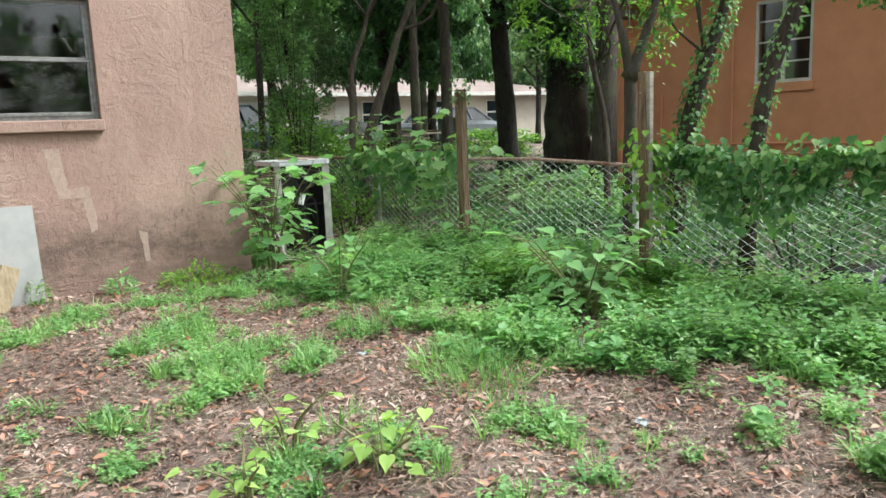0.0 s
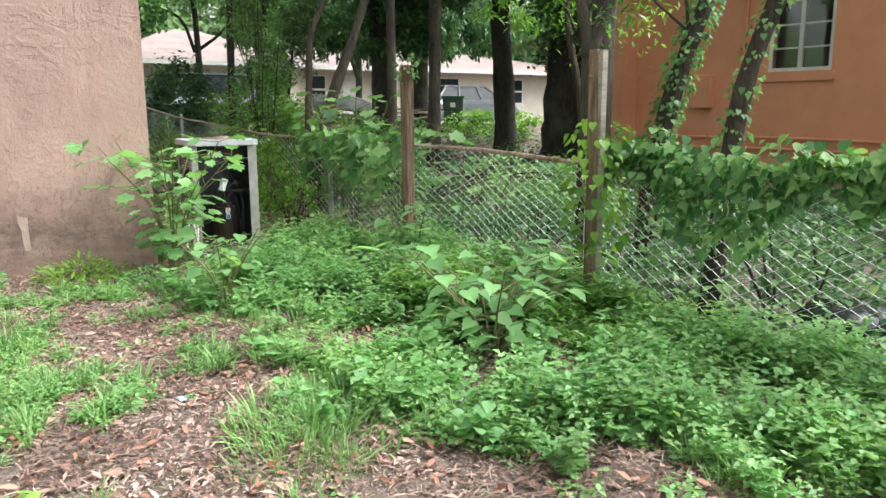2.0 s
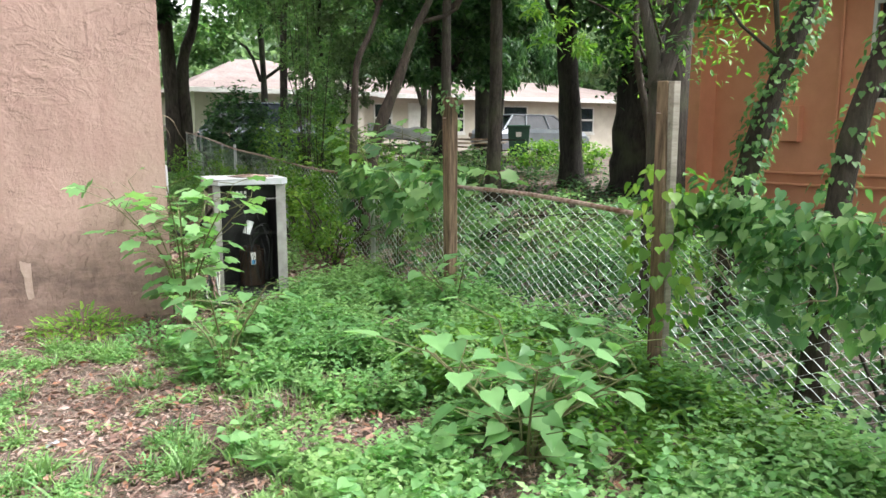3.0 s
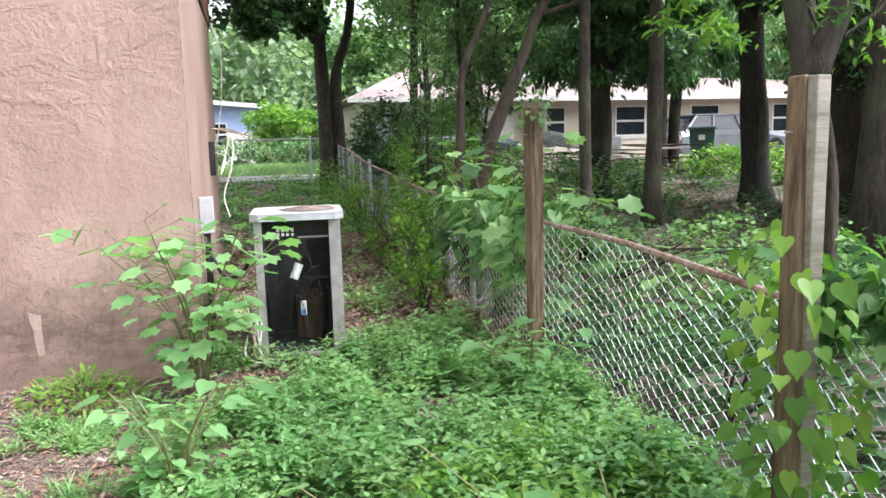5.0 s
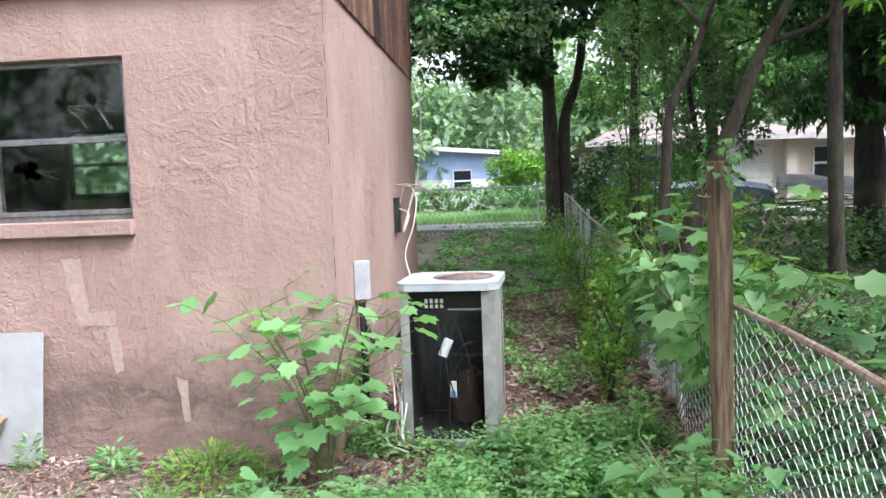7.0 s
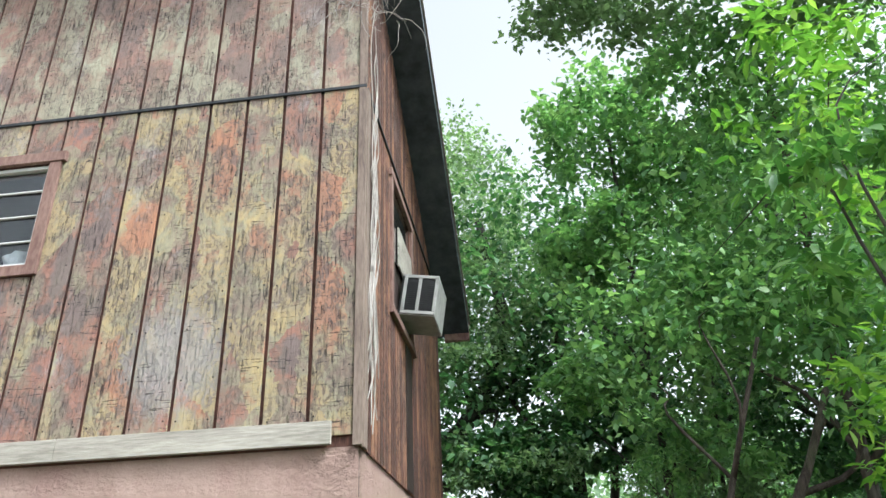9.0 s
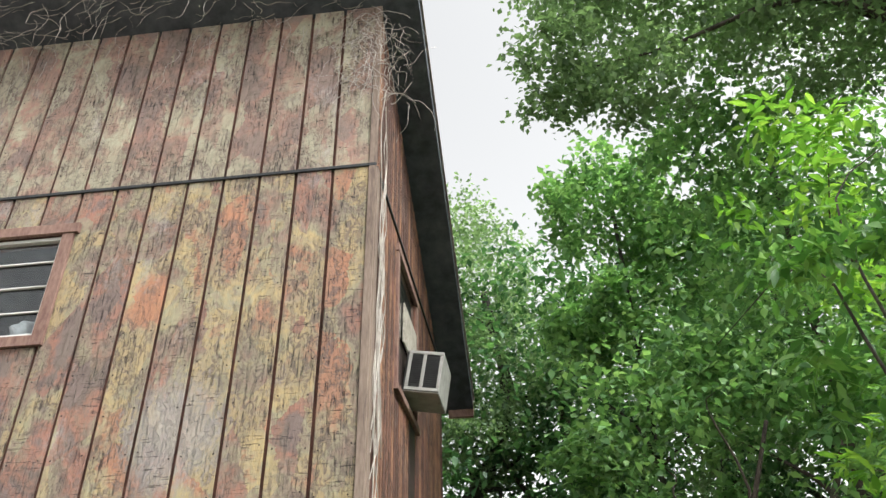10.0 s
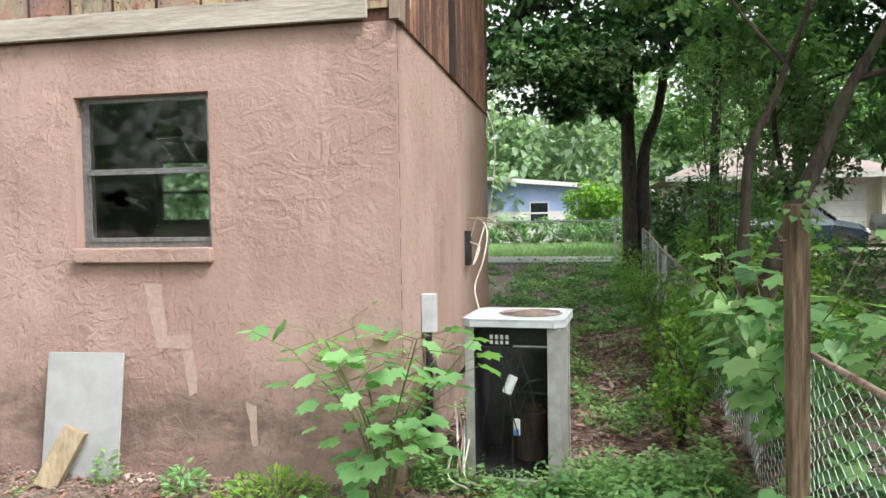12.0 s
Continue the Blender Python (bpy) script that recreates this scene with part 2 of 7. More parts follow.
TRIM_WOOD = mat_plain("stained_trim", (0.14, 0.075, 0.06), (0.27, 0.17, 0.135), 12, 0.85, 0, 0.004, (3, 3, 1))
CORNER_WOOD = mat_plain("corner_trim_wood", (0.12, 0.085, 0.068), (0.25, 0.19, 0.15), 12, 0.85, 0, 0.004, (5, 5, 0.7))
POST_WOOD = mat_plain("post_timber", (0.05, 0.032, 0.02), (0.29, 0.205, 0.13), 7, 0.9, 0, 0.006, (7, 7, 0.6))
TAR = mat_plain("dark_eave_paint", (0.012, 0.014, 0.016), (0.03, 0.033, 0.036), 12, 0.7)
# Dusty eaves; the pale blue-grey also paints in lens flare bleaching.
EAVE = mat_plain("dusty_flared_eave_paint", (0.035, 0.042, 0.052), (0.095, 0.108, 0.125), 6, 0.8)
ALU = mat_plain("dull_aluminium", (0.15, 0.15, 0.15), (0.28, 0.28, 0.275), 25, 0.4, 0.6, 0.001)
GALV = mat_plain("galvanised_wire", (0.50, 0.54, 0.53), (0.72, 0.76, 0.75), 25, 0.5, 0.25, 0.001)
RUST = mat_plain("rusty_pipe", (0.19, 0.095, 0.065), (0.52, 0.42, 0.37), 30, 0.8, 0.1, 0.002)
AC_PAINT = mat_plain("dirty_grey_enamel", (0.20, 0.195, 0.18), (0.38, 0.375, 0.35), 9, 0.5, 0, 0.001)
AC_TOP = mat_plain("white_enamel", (0.36, 0.385, 0.40), (0.55, 0.575, 0.585), 7, 0.5, 0, 0.001)
BLACK = mat_plain("black_metal", (0.008, 0.009, 0.009), (0.03, 0.03, 0.03), 14, 0.6)
WHITE = mat_plain("white_paint", (0.52, 0.52, 0.50), (0.68, 0.68, 0.65), 6, 0.6)
CONCRETE = mat_plain("concrete", (0.34, 0.33, 0.30), (0.50, 0.49, 0.45), 22, 0.9, 0, 0.004)
ASPHALT = mat_plain("road_surface", (0.19, 0.19, 0.185), (0.29, 0.29, 0.28), 25, 0.9, 0, 0.004)
ORANGE = mat_plain("orange_paint", (0.61, 0.27, 0.15), (0.70, 0.32, 0.19), 3, 0.75, 0, 0.002)
TAN = mat_plain("tan_wall", (0.46, 0.42, 0.35), (0.58, 0.54, 0.46), 2, 0.8)
SHINGLE = mat_plain("pale_shingle", (0.20, 0.155, 0.145), (0.32, 0.26, 0.245), 12, 0.9, 0, 0.006)
BLUE_WALL = mat_plain("pale_blue_wall", (0.26, 0.36, 0.58), (0.34, 0.45, 0.66), 2, 0.8)
CAR_SILVER = mat_plain("silver_car_paint", (0.20, 0.225, 0.26), (0.27, 0.295, 0.33), 2, 0.3, 0.3, 0)
CAR_DARK = mat_plain("dark_car_paint", (0.015, 0.03, 0.045), (0.03, 0.05, 0.07), 2, 0.25, 0.2, 0)
CAR_GLASS = mat_plain("car_glass", (0.01, 0.015, 0.02), (0.03, 0.04, 0.05), 3, 0.08, 0, 0)
RUBBER = mat_plain("rubber", (0.012, 0.012, 0.012), (0.03, 0.03, 0.03), 20, 0.8)
BIN_GREEN = mat_plain("green_plastic", (0.015, 0.06, 0.04), (0.03, 0.09, 0.06), 6, 0.5, 0, 0)
VINYL = mat_plain("pale_panel", (0.27, 0.275, 0.27), (0.36, 0.365, 0.36), 5, 0.6, 0, 0)
CABLE_W = mat_plain("pale_cable", (0.62, 0.58, 0.50), (0.74, 0.70, 0.62), 20, 0.6, 0, 0)
TARP = mat_plain("grey_tarp", (0.26, 0.265, 0.265), (0.52, 0.525, 0.52), 4, 0.6, 0, 0.01)
VINE = mat_plain("dead_vine", (0.30, 0.27, 0.24), (0.52, 0.48, 0.43), 20, 0.9, 0, 0)
TWIG = mat_plain("dry_twig", (0.20, 0.15, 0.10), (0.40, 0.33, 0.25), 20, 0.9, 0, 0)
GLASS = mat_glass("window_glass")
BARK = mat_bark("bark", (0.025, 0.02, 0.016), (0.09, 0.075, 0.062))
BARK_PALE = mat_bark("grey_bark", (0.022, 0.016, 0.012), (0.085, 0.064, 0.05))
# Bark darkened in colour for trunks that stand in deep shade.
BARK_SHADED = mat_bark("shaded_bark", (0.012, 0.011, 0.009), (0.05, 0.045, 0.038))
GREEN_A = mat_leaf("leaf_mid", (0.045, 0.12, 0.04), (0.15, 0.31, 0.10), (0.34, 0.54, 0.19), 0.42)
GREEN_BRIGHT = mat_leaf("leaf_bright", (0.05, 0.15, 0.022), (0.15, 0.33, 0.045), (0.34, 0.52, 0.09), 0.45)
GREEN_NEAR = mat_leaf("leaf_glossy", (0.035, 0.10, 0.024), (0.085, 0.22, 0.048), (0.23, 0.42, 0.09), 0.33, 0.35)
GREEN_DARK = mat_leaf("leaf_dark", (0.022, 0.065, 0.028), (0.065, 0.16, 0.057), (0.15, 0.30, 0.105), 0.45)
# Far leaves are paled and greyed: distance haze is put into the colour.
GREEN_HAZED = mat_leaf("leaf_far_hazed", (0.14, 0.22, 0.12), (0.24, 0.36, 0.20), (0.36, 0.48, 0.29), 0.5)
GREEN_OAK = mat_leaf("leaf_oak", (0.09, 0.15, 0.075), (0.17, 0.27, 0.13), (0.28, 0.40, 0.21), 0.55)
GREEN_CREEPER = mat_leaf("leaf_creeper", (0.045, 0.14, 0.045), (0.12, 0.29, 0.09), (0.26, 0.47, 0.16), 0.4)
GREEN_WEED = mat_leaf("leaf_weed", (0.09, 0.20, 0.055), (0.22, 0.40, 0.125), (0.37, 0.57, 0.20), 0.4)
GREEN_LIME = mat_leaf("leaf_lime", (0.20, 0.36, 0.07), (0.33, 0.54, 0.12), (0.46, 0.66, 0.18), 0.4)
GREEN_SAP = mat_leaf("leaf_sapling", (0.12, 0.29, 0.095), (0.22, 0.44, 0.15), (0.33, 0.58, 0.21), 0.45)
DEAD = mat_leaf("dead_leaf", (0.055, 0.034, 0.028), (0.27, 0.16, 0.13), (0.58, 0.46, 0.41), 0.1, 0.8)
FALLEN = mat_leaf("fallen_leaf", (0.16, 0.06, 0.035), (0.34, 0.16, 0.10), (0.55, 0.38, 0.30), 0.1, 0.75)
STRAW = mat_leaf("straw", (0.10, 0.06, 0.045), (0.26, 0.18, 0.14), (0.50, 0.42, 0.35), 0.05, 0.85)
SOIL = mat_ground()


# ---- mesh helpers ----
def obj(name, me, mat, parent=None, label=""):
    if mat and not me.materials:
        me.materials.append(mat)
    ob = new(name, me)
    ob.parent = parent
    return tagged(ob, label)


def part(name, bm, mat, parent=None, label="", smooth=False):
    me = bpy.data.meshes.new(name)
    if smooth:
        for f_ in bm.faces:
            f_.smooth = True
    bm.to_mesh(me)
    bm.free()
    return obj(name, me, mat, parent, label)


def thing(name, at, label, category, group="", kind=""):
    e = new(name)
    e.empty_display_size = 0.1
    e.location = at
    return tagged(e, label, category, group, kind)


def add_box(bm, x0, x1, y0, y1, z0, z1, bevel=0.0, m=None):
    r = bmesh.ops.create_cube(bm, size=1)
    vs = r["verts"]
    bmesh.ops.scale(bm, vec=(x1 - x0, y1 - y0, z1 - z0), verts=vs)
    bmesh.ops.translate(bm, vec=((x0 + x1) / 2, (y0 + y1) / 2, (z0 + z1) / 2), verts=vs)
    if bevel:
        es = list({e for v in vs for e in v.link_edges})
        g = bmesh.ops.bevel(bm, geom=es, offset=bevel, segments=2, affect="EDGES", profile=0.5)
        vs = list({v for f_ in g["faces"] for v in f_.verts} | {v for v in vs if v.is_valid})
    if m is not None:
        bmesh.ops.transform(bm, matrix=m, verts=vs)
    return vs


def box(name, x0, x1, y0, y1, z0, z1, mat, parent=None, label="", bevel=0.0):
    bm = bmesh.new()
    add_box(bm, x0, x1, y0, y1, z0, z1, bevel)
    return part(name, bm, mat, parent, label)


def add_tube(bm, pts, radii, n=6, cap=True):
    """A tube along points, with its own radius at each."""
    pts = [Vector(p) for p in pts]
    if not hasattr(radii, "__len__"):
        radii = [radii] * len(pts)
    rings, side = [], None
    for i, p in enumerate(pts):
        d = (pts[min(i + 1, len(pts) - 1)] - pts[max(i - 1, 0)]).normalized()
        if side is None:
            side = d.orthogonal().normalized()
        side = (side - d * side.dot(d)).normalized()
        up = d.cross(side)
        rings.append([bm.verts.new(p + radii[i] * (math.cos(a) * side + math.sin(a) * up)) for a in (2 * math.pi * k / n for k in range(n))])
    for a, b in zip(rings, rings[1:]):
        for k in range(n):
            bm.faces.new((a[k], a[(k + 1) % n], b[(k + 1) % n], b[k]))
    if cap:
        bm.faces.new(rings[0][::-1])
        bm.faces.new(rings[-1])


def add_cyl(bm, at, r, h, n=20, axis="z"):
    d = {"x": Vector((h, 0, 0)), "y": Vector((0, h, 0)), "z": Vector((0, 0, h))}[axis]
    add_tube(bm, [Vector(at), Vector(at) + d], r, n)


def smooth_path(pts, steps=4):
    """Catmull-Rom through points."""
    pts = [Vector(p) for p in pts]
    q = [2 * pts[0] - pts[1], *pts, 2 * pts[-1] - pts[-2]]
    out = []
    for i in range(1, len(q) - 2):
        for s in range(steps):
            t = s / steps
            a, b, c, d = q[i - 1 : i + 3]
            out.append(0.5 * (2 * b + (c - a) * t + (2 * a - 5 * b + 4 * c - d) * t * t + (3 * b - a - 3 * c + d) * t**3))
    return [*out, pts[-1]]


def plate(name, outline, holes, thick, mat, parent, m, label=""):
    """A flat plate in the xy plane, with holes, laid by m."""
    cu = bpy.data.curves.new(name, "CURVE")
    cu.dimensions, cu.fill_mode, cu.extrude = "2D", "BOTH", thick / 2
    for loop in (outline, *holes):
        s = cu.splines.new("POLY")
        s.points.add(len(loop) - 1)
        for pt, c in zip(s.points, loop):
            pt.co = (*c, 0, 1)
        s.use_cyclic_u = True
    tmp = bpy.data.objects.new("tmp", cu)
    me = bpy.data.meshes.new_from_object(tmp)
    bpy.data.objects.remove(tmp)
    me.transform(m)
    me.name = name
    me.materials.clear()
    return obj(name, me, mat, parent, label)


rng = np.random.default_rng(5)


def rise(x, y):
    """The height of the ground."""
    x, y = np.asarray(x, float), np.asarray(y, float)
    d = np.hypot(x - 2.5, y - 2.0)
    t = np.clip((d - 7) / 13, 0, 1)
    h = (0.55 + 0.03 * np.clip((x - 5) / 8, 0, 1)) * t * t * (3 - 2 * t)
    bumps = 0.035 * np.sin(1.3 * x + 0.5) * np.cos(1.1 * y) + 0.02 * np.sin(3.1 * x - 1.7 * y)
    return h - 0.03 + bumps * np.clip((6.3 - y) / 1.0, 0.3, 1)


SHAPES = {
    "slim": (np.array([(0, 0, 0), (-0.13, 0.22, 0.03), (-0.17, 0.55, 0.03), (0, 1, -0.12), (0.17, 0.55, 0.03), (0.13, 0.22, 0.03), (0, 0.5, -0.01)]),
             [(0, 1, 6), (1, 2, 6), (2, 3, 6), (3, 4, 6), (4, 5, 6), (5, 0, 6)]),
    "chip": (np.array([(0, 0, 0), (-0.19, 0.45, 0.05), (0, 1, -0.10), (0.19, 0.45, 0.05)]), [(0, 1, 2), (0, 2, 3)]),
    "oval": (np.array([(0, 0, 0), (-0.33, 0.4, 0.06), (0, 1, -0.12), (0.33, 0.4, 0.06)]), [(0, 1, 2), (0, 2, 3)]),
    "blade": (np.array([(-0.03, 0, 0), (0.03, 0, 0), (0.028, 0.5, 0.09), (0, 1, -0.05), (-0.028, 0.5, 0.09)]), [(0, 1, 2), (0, 2, 4), (4, 2, 3)]),
    "heart": (np.array([(0, 0.0, 0), (-0.16, -0.10, 0.02), (-0.34, -0.05, 0.05), (-0.45, 0.14, 0.06), (-0.42, 0.36, 0.05), (-0.27, 0.62, 0.02), (-0.10, 0.84, -0.04), (0, 1.04, -0.12),
                        (0.10, 0.84, -0.04), (0.27, 0.62, 0.02), (0.42, 0.36, 0.05), (0.45, 0.14, 0.06), (0.34, -0.05, 0.05), (0.16, -0.10, 0.02), (0, 0.4, -0.02)]),
              [(i, (i + 1) % 14, 14) for i in range(14)]),
    "lobed": (np.array([(0, 0, 0), (-0.34, -0.08, 0.03), (-0.42, 0.10, 0.0), (-0.60, 0.34, -0.02), (-0.42, 0.5, 0.03), (-0.38, 0.82, -0.03), (-0.19, 0.80, 0.01), (0, 1.05, -0.09),
                        (0.19, 0.80, 0.01), (0.38, 0.82, -0.03), (0.42, 0.5, 0.03), (0.60, 0.34, -0.02), (0.42, 0.10, 0.0), (0.34, -0.08, 0.03), (0, 0.4, -0.05)]),
              [(i, (i + 1) % 14, 14) for i in range(14)]),
}


def leaf_mesh(name, at, size, heading, pitch, shape="oval", roll=None):
    """Leaves at points, each with its own size, heading and pitch."""
    v0, tri = SHAPES[shape]
    at, size = np.asarray(at, float), np.asarray(size, float)
    n = len(at)
    roll = rng.normal(0, 0.4, n) if roll is None else roll
    v = v0[None] * size[:, None, None]
    x, y, z = v[..., 0], v[..., 1], v[..., 2]
    cr, sr = np.cos(roll)[:, None], np.sin(roll)[:, None]
    x, z = x * cr + z * sr, -x * sr + z * cr
    cp, sp = np.cos(pitch)[:, None], np.sin(pitch)[:, None]
    y, z = y * cp - z * sp, y * sp + z * cp
    ch, sh = np.cos(heading)[:, None], np.sin(heading)[:, None]
    x, y = x * ch - y * sh, x * sh + y * ch
    v = (np.stack([x, y, z], -1) + at[:, None]).reshape(-1, 3)
    k = len(v0)
    f_ = (np.array(tri)[None] + (np.arange(n) * k)[:, None, None]).reshape(-1, 3)
    me = bpy.data.meshes.new(name)
    me.vertices.add(len(v))
    me.vertices.foreach_set("co", v.ravel())
    me.loops.add(f_.size)
    me.loops.foreach_set("vertex_index", f_.ravel().astype(np.int32))
    me.polygons.add(len(f_))
    me.polygons.foreach_set("loop_start", np.arange(0, f_.size, 3, dtype=np.int32))
    me.update(calc_edges=True)
    return me


def cloud(n, at, radii, hollow=0.35):
    """n points in an ellipsoid, fewer in its middle, bunched in sprays."""
    k = max(6, n // 48)
    d = rng.normal(size=(k, 3))
    d /= np.linalg.norm(d, axis=1)[:, None]
    c = d * (hollow + (1 - hollow) * rng.random((k, 1)) ** 0.6)
    p = c[rng.integers(0, k, n)] + rng.normal(0, 0.135, (n, 3))
    return p * np.array(radii) + np.array(at)


def crown(name, lumps, mat, parent, size, shape="oval", droop=-0.35, label=""):
    """Foliage from lumps (count, centre, radii)."""
    p = np.concatenate([cloud(*b) for b in lumps])
    n = len(p)
    me = leaf_mesh(name, p, size * rng.uniform(0.6, 1.3, n), rng.uniform(0, 6.28, n), rng.normal(droop, 0.5, n), shape)
    return obj(name, me, mat, parent, label)


def limbs(bm, start, ends, r0, wob=0.25, n=5):
    """Branches from a point to each end."""
    for e in ends:
        a, b = Vector(start), Vector(e)
        pts = [a]
        for k in (0.35, 0.7):
            pts.append(a.lerp(b, k) + Vector(rng.normal(0, wob, 3)) + Vector((0, 0, 0.1 * (b - a).length)))
        path = smooth_path([*pts, b], 3)
        add_tube(bm, path, [r0 * (1 - 0.85 * i / (len(path) - 1)) for i in range(len(path))], n)


# ---- ground and road ----
def make_ground():
    ax = np.concatenate([[-400, -150, -70, -40, -25], np.arange(-16, 30, 0.35), [35, 45, 60, 90, 160, 400]])
    ay = np.concatenate([[-400, -150, -60, -30, -15], np.arange(-6, 34, 0.35), [38, 45, 60, 90, 160, 400]])
    X, Y = np.meshgrid(ax, ay, indexing="ij")
    Z = rise(X, Y) + rng.normal(0, 0.006, X.shape) * (np.abs(X) < 14)
    v = np.stack([X, Y, Z], -1).reshape(-1, 3).tolist()
    ny = len(ay)
    f_ = [(i * ny + j, (i + 1) * ny + j, (i + 1) * ny + j + 1, i * ny + j + 1) for i in range(len(ax) - 1) for j in range(ny - 1)]
    me = bpy.data.meshes.new("ground")
    me.from_pydata(v, [], f_)
    for q in me.polygons:
        q.use_smooth = True
    tagged(obj("ground", me, SOIL), "brown earth with leaf litter and bare patches", "ground", "", "structure")


make_ground()


def slab(name, pts, z0, z1, mat, label, category):
    bm = bmesh.new()
    lo = [bm.verts.new((x, y, z0)) for x, y in pts]
    hi = [bm.verts.new((x, y, z1)) for x, y in pts]
    bm.faces.new(hi)
    bm.faces.new(lo[::-1])
    for i in range(len(pts)):
        j = (i + 1) % len(pts)
        bm.faces.new((lo[i], lo[j], hi[j], hi[i]))
    bmesh.ops.recalc_face_normals(bm, faces=bm.faces)
    return tagged(part(name, bm, mat), label, category, "", "structure")


slab("road", [(-60, 20.4), (7, 20.6), (7, 23.6), (-60, 23.4)], 0.3, 0.575, ASPHALT, "pale worn asphalt street", "road")

# ---- the pink house ----
STUCCO_TOP = 2.79


def wall_x(name, x0, x1, y0, y1, z0, z1, holes, mat, label):
    """A wall along x with rectangular openings."""
    bm = bmesh.new()
    xs = sorted({x0, x1, *[h[0] for h in holes], *[h[1] for h in holes]})
    zs = sorted({z0, z1, *[h[2] for h in holes], *[h[3] for h in holes]})
    for a, b in zip(xs, xs[1:]):
        for c, d in zip(zs, zs[1:]):
            if not any(h[0] <= a and b <= h[1] and h[2] <= c and d <= h[3] for h in holes):
                add_box(bm, a, b, y0, y1, c, d)
    bmesh.ops.remove_doubles(bm, verts=bm.verts, dist=1e-4)
    inner = {}
    for f_ in bm.faces:
        inner.setdefault(tuple(round(c, 4) for c in f_.calc_center_median()), []).append(f_)
    bmesh.ops.delete(bm, geom=[f_ for g in inner.values() if len(g) > 1 for f_ in g], context="FACES")
    return tagged(part(name, bm, mat), label, "wall", "", "structure")


W0, W1, WZ0, WZ1 = 0.83, 1.78, 1.45, 2.43
U0, U1, UZ0, UZ1 = -0.43, 0.49, 4.26, 5.15
wall_x("wall_front", -7.0, HX, HY, HY + 0.2, -0.3, STUCCO_TOP, [(W0, W1, WZ0, WZ1)], STUCCO, "pink stucco wall, trowelled, stained dark at its foot")
slab("wall_side", [(HX - 0.2, HY + 0.2), (HX, HY + 0.2), (HX, HB), (HX - 0.2, HB)], -0.3, STUCCO_TOP, STUCCO, "pink stucco side wall, weathered", "wall")
BX0, BX1, BZ0, BZ1 = -1.04, 0.0, 1.60, 2.38
wall_x("wall_back", -7.0, HX - 0.2, HB - 0.2, HB, -0.3, 5.6, [(BX0, BX1, BZ0, BZ1)], STUCCO, "pink stucco back wall")
slab("wall_left", [(-7, HY + 0.2), (-6.8, HY + 0.2), (-6.8, HB - 0.2), (-7, HB - 0.2)], -0.3, 5.6, STUCCO, "pink stucco far side wall", "wall")
# Floors are near black so the unlit rooms' darkness sits in their colour.
slab("floor_upper", [(-6.8, HY + 0.2), (HX - 0.2, HY + 0.2), (HX - 0.2, HB - 0.2), (-6.8, HB - 0.2)], 2.6, 2.78, DARK_GAP, "upper floor coloured near black for the unlit room", "floor")
slab("floor", [(-6.8, HY + 0.2), (HX - 0.2, HY + 0.2), (HX - 0.2, HB - 0.2), (-6.8, HB - 0.2)], -0.1, 0.15, DARK_GAP, "concrete floor coloured near black for the unlit room", "floor")
JOINT = 5.575
wall_x("wall_upper", -7.0, HX - 0.0, HY + 0.0, HY + 0.12, STUCCO_TOP, 7.46, [(U0, U1, UZ0, UZ1)], GROOVE, "timber frame behind the siding")


def upper_side():
    bm = bmesh.new()
    y0, y1 = HY + 0.12, HB
    v = [bm.verts.new((x, y, z)) for x in (HX - 0.12, HX) for y, z in ((y0, STUCCO_TOP), (y1, STUCCO_TOP), (y1, 5.42), (y0, 7.42))]
    for a in ((3, 2, 1, 0), (4, 5, 6, 7), (0, 1, 5, 4), (1, 2, 6, 5), (2, 3, 7, 6), (3, 0, 4, 7)):
        bm.faces.new([v[i] for i in a])
    return tagged(part("wall_upper_side", bm, DARK_GAP), "timber frame behind the siding", "wall", "", "structure")


SIDE_WALL = upper_side()


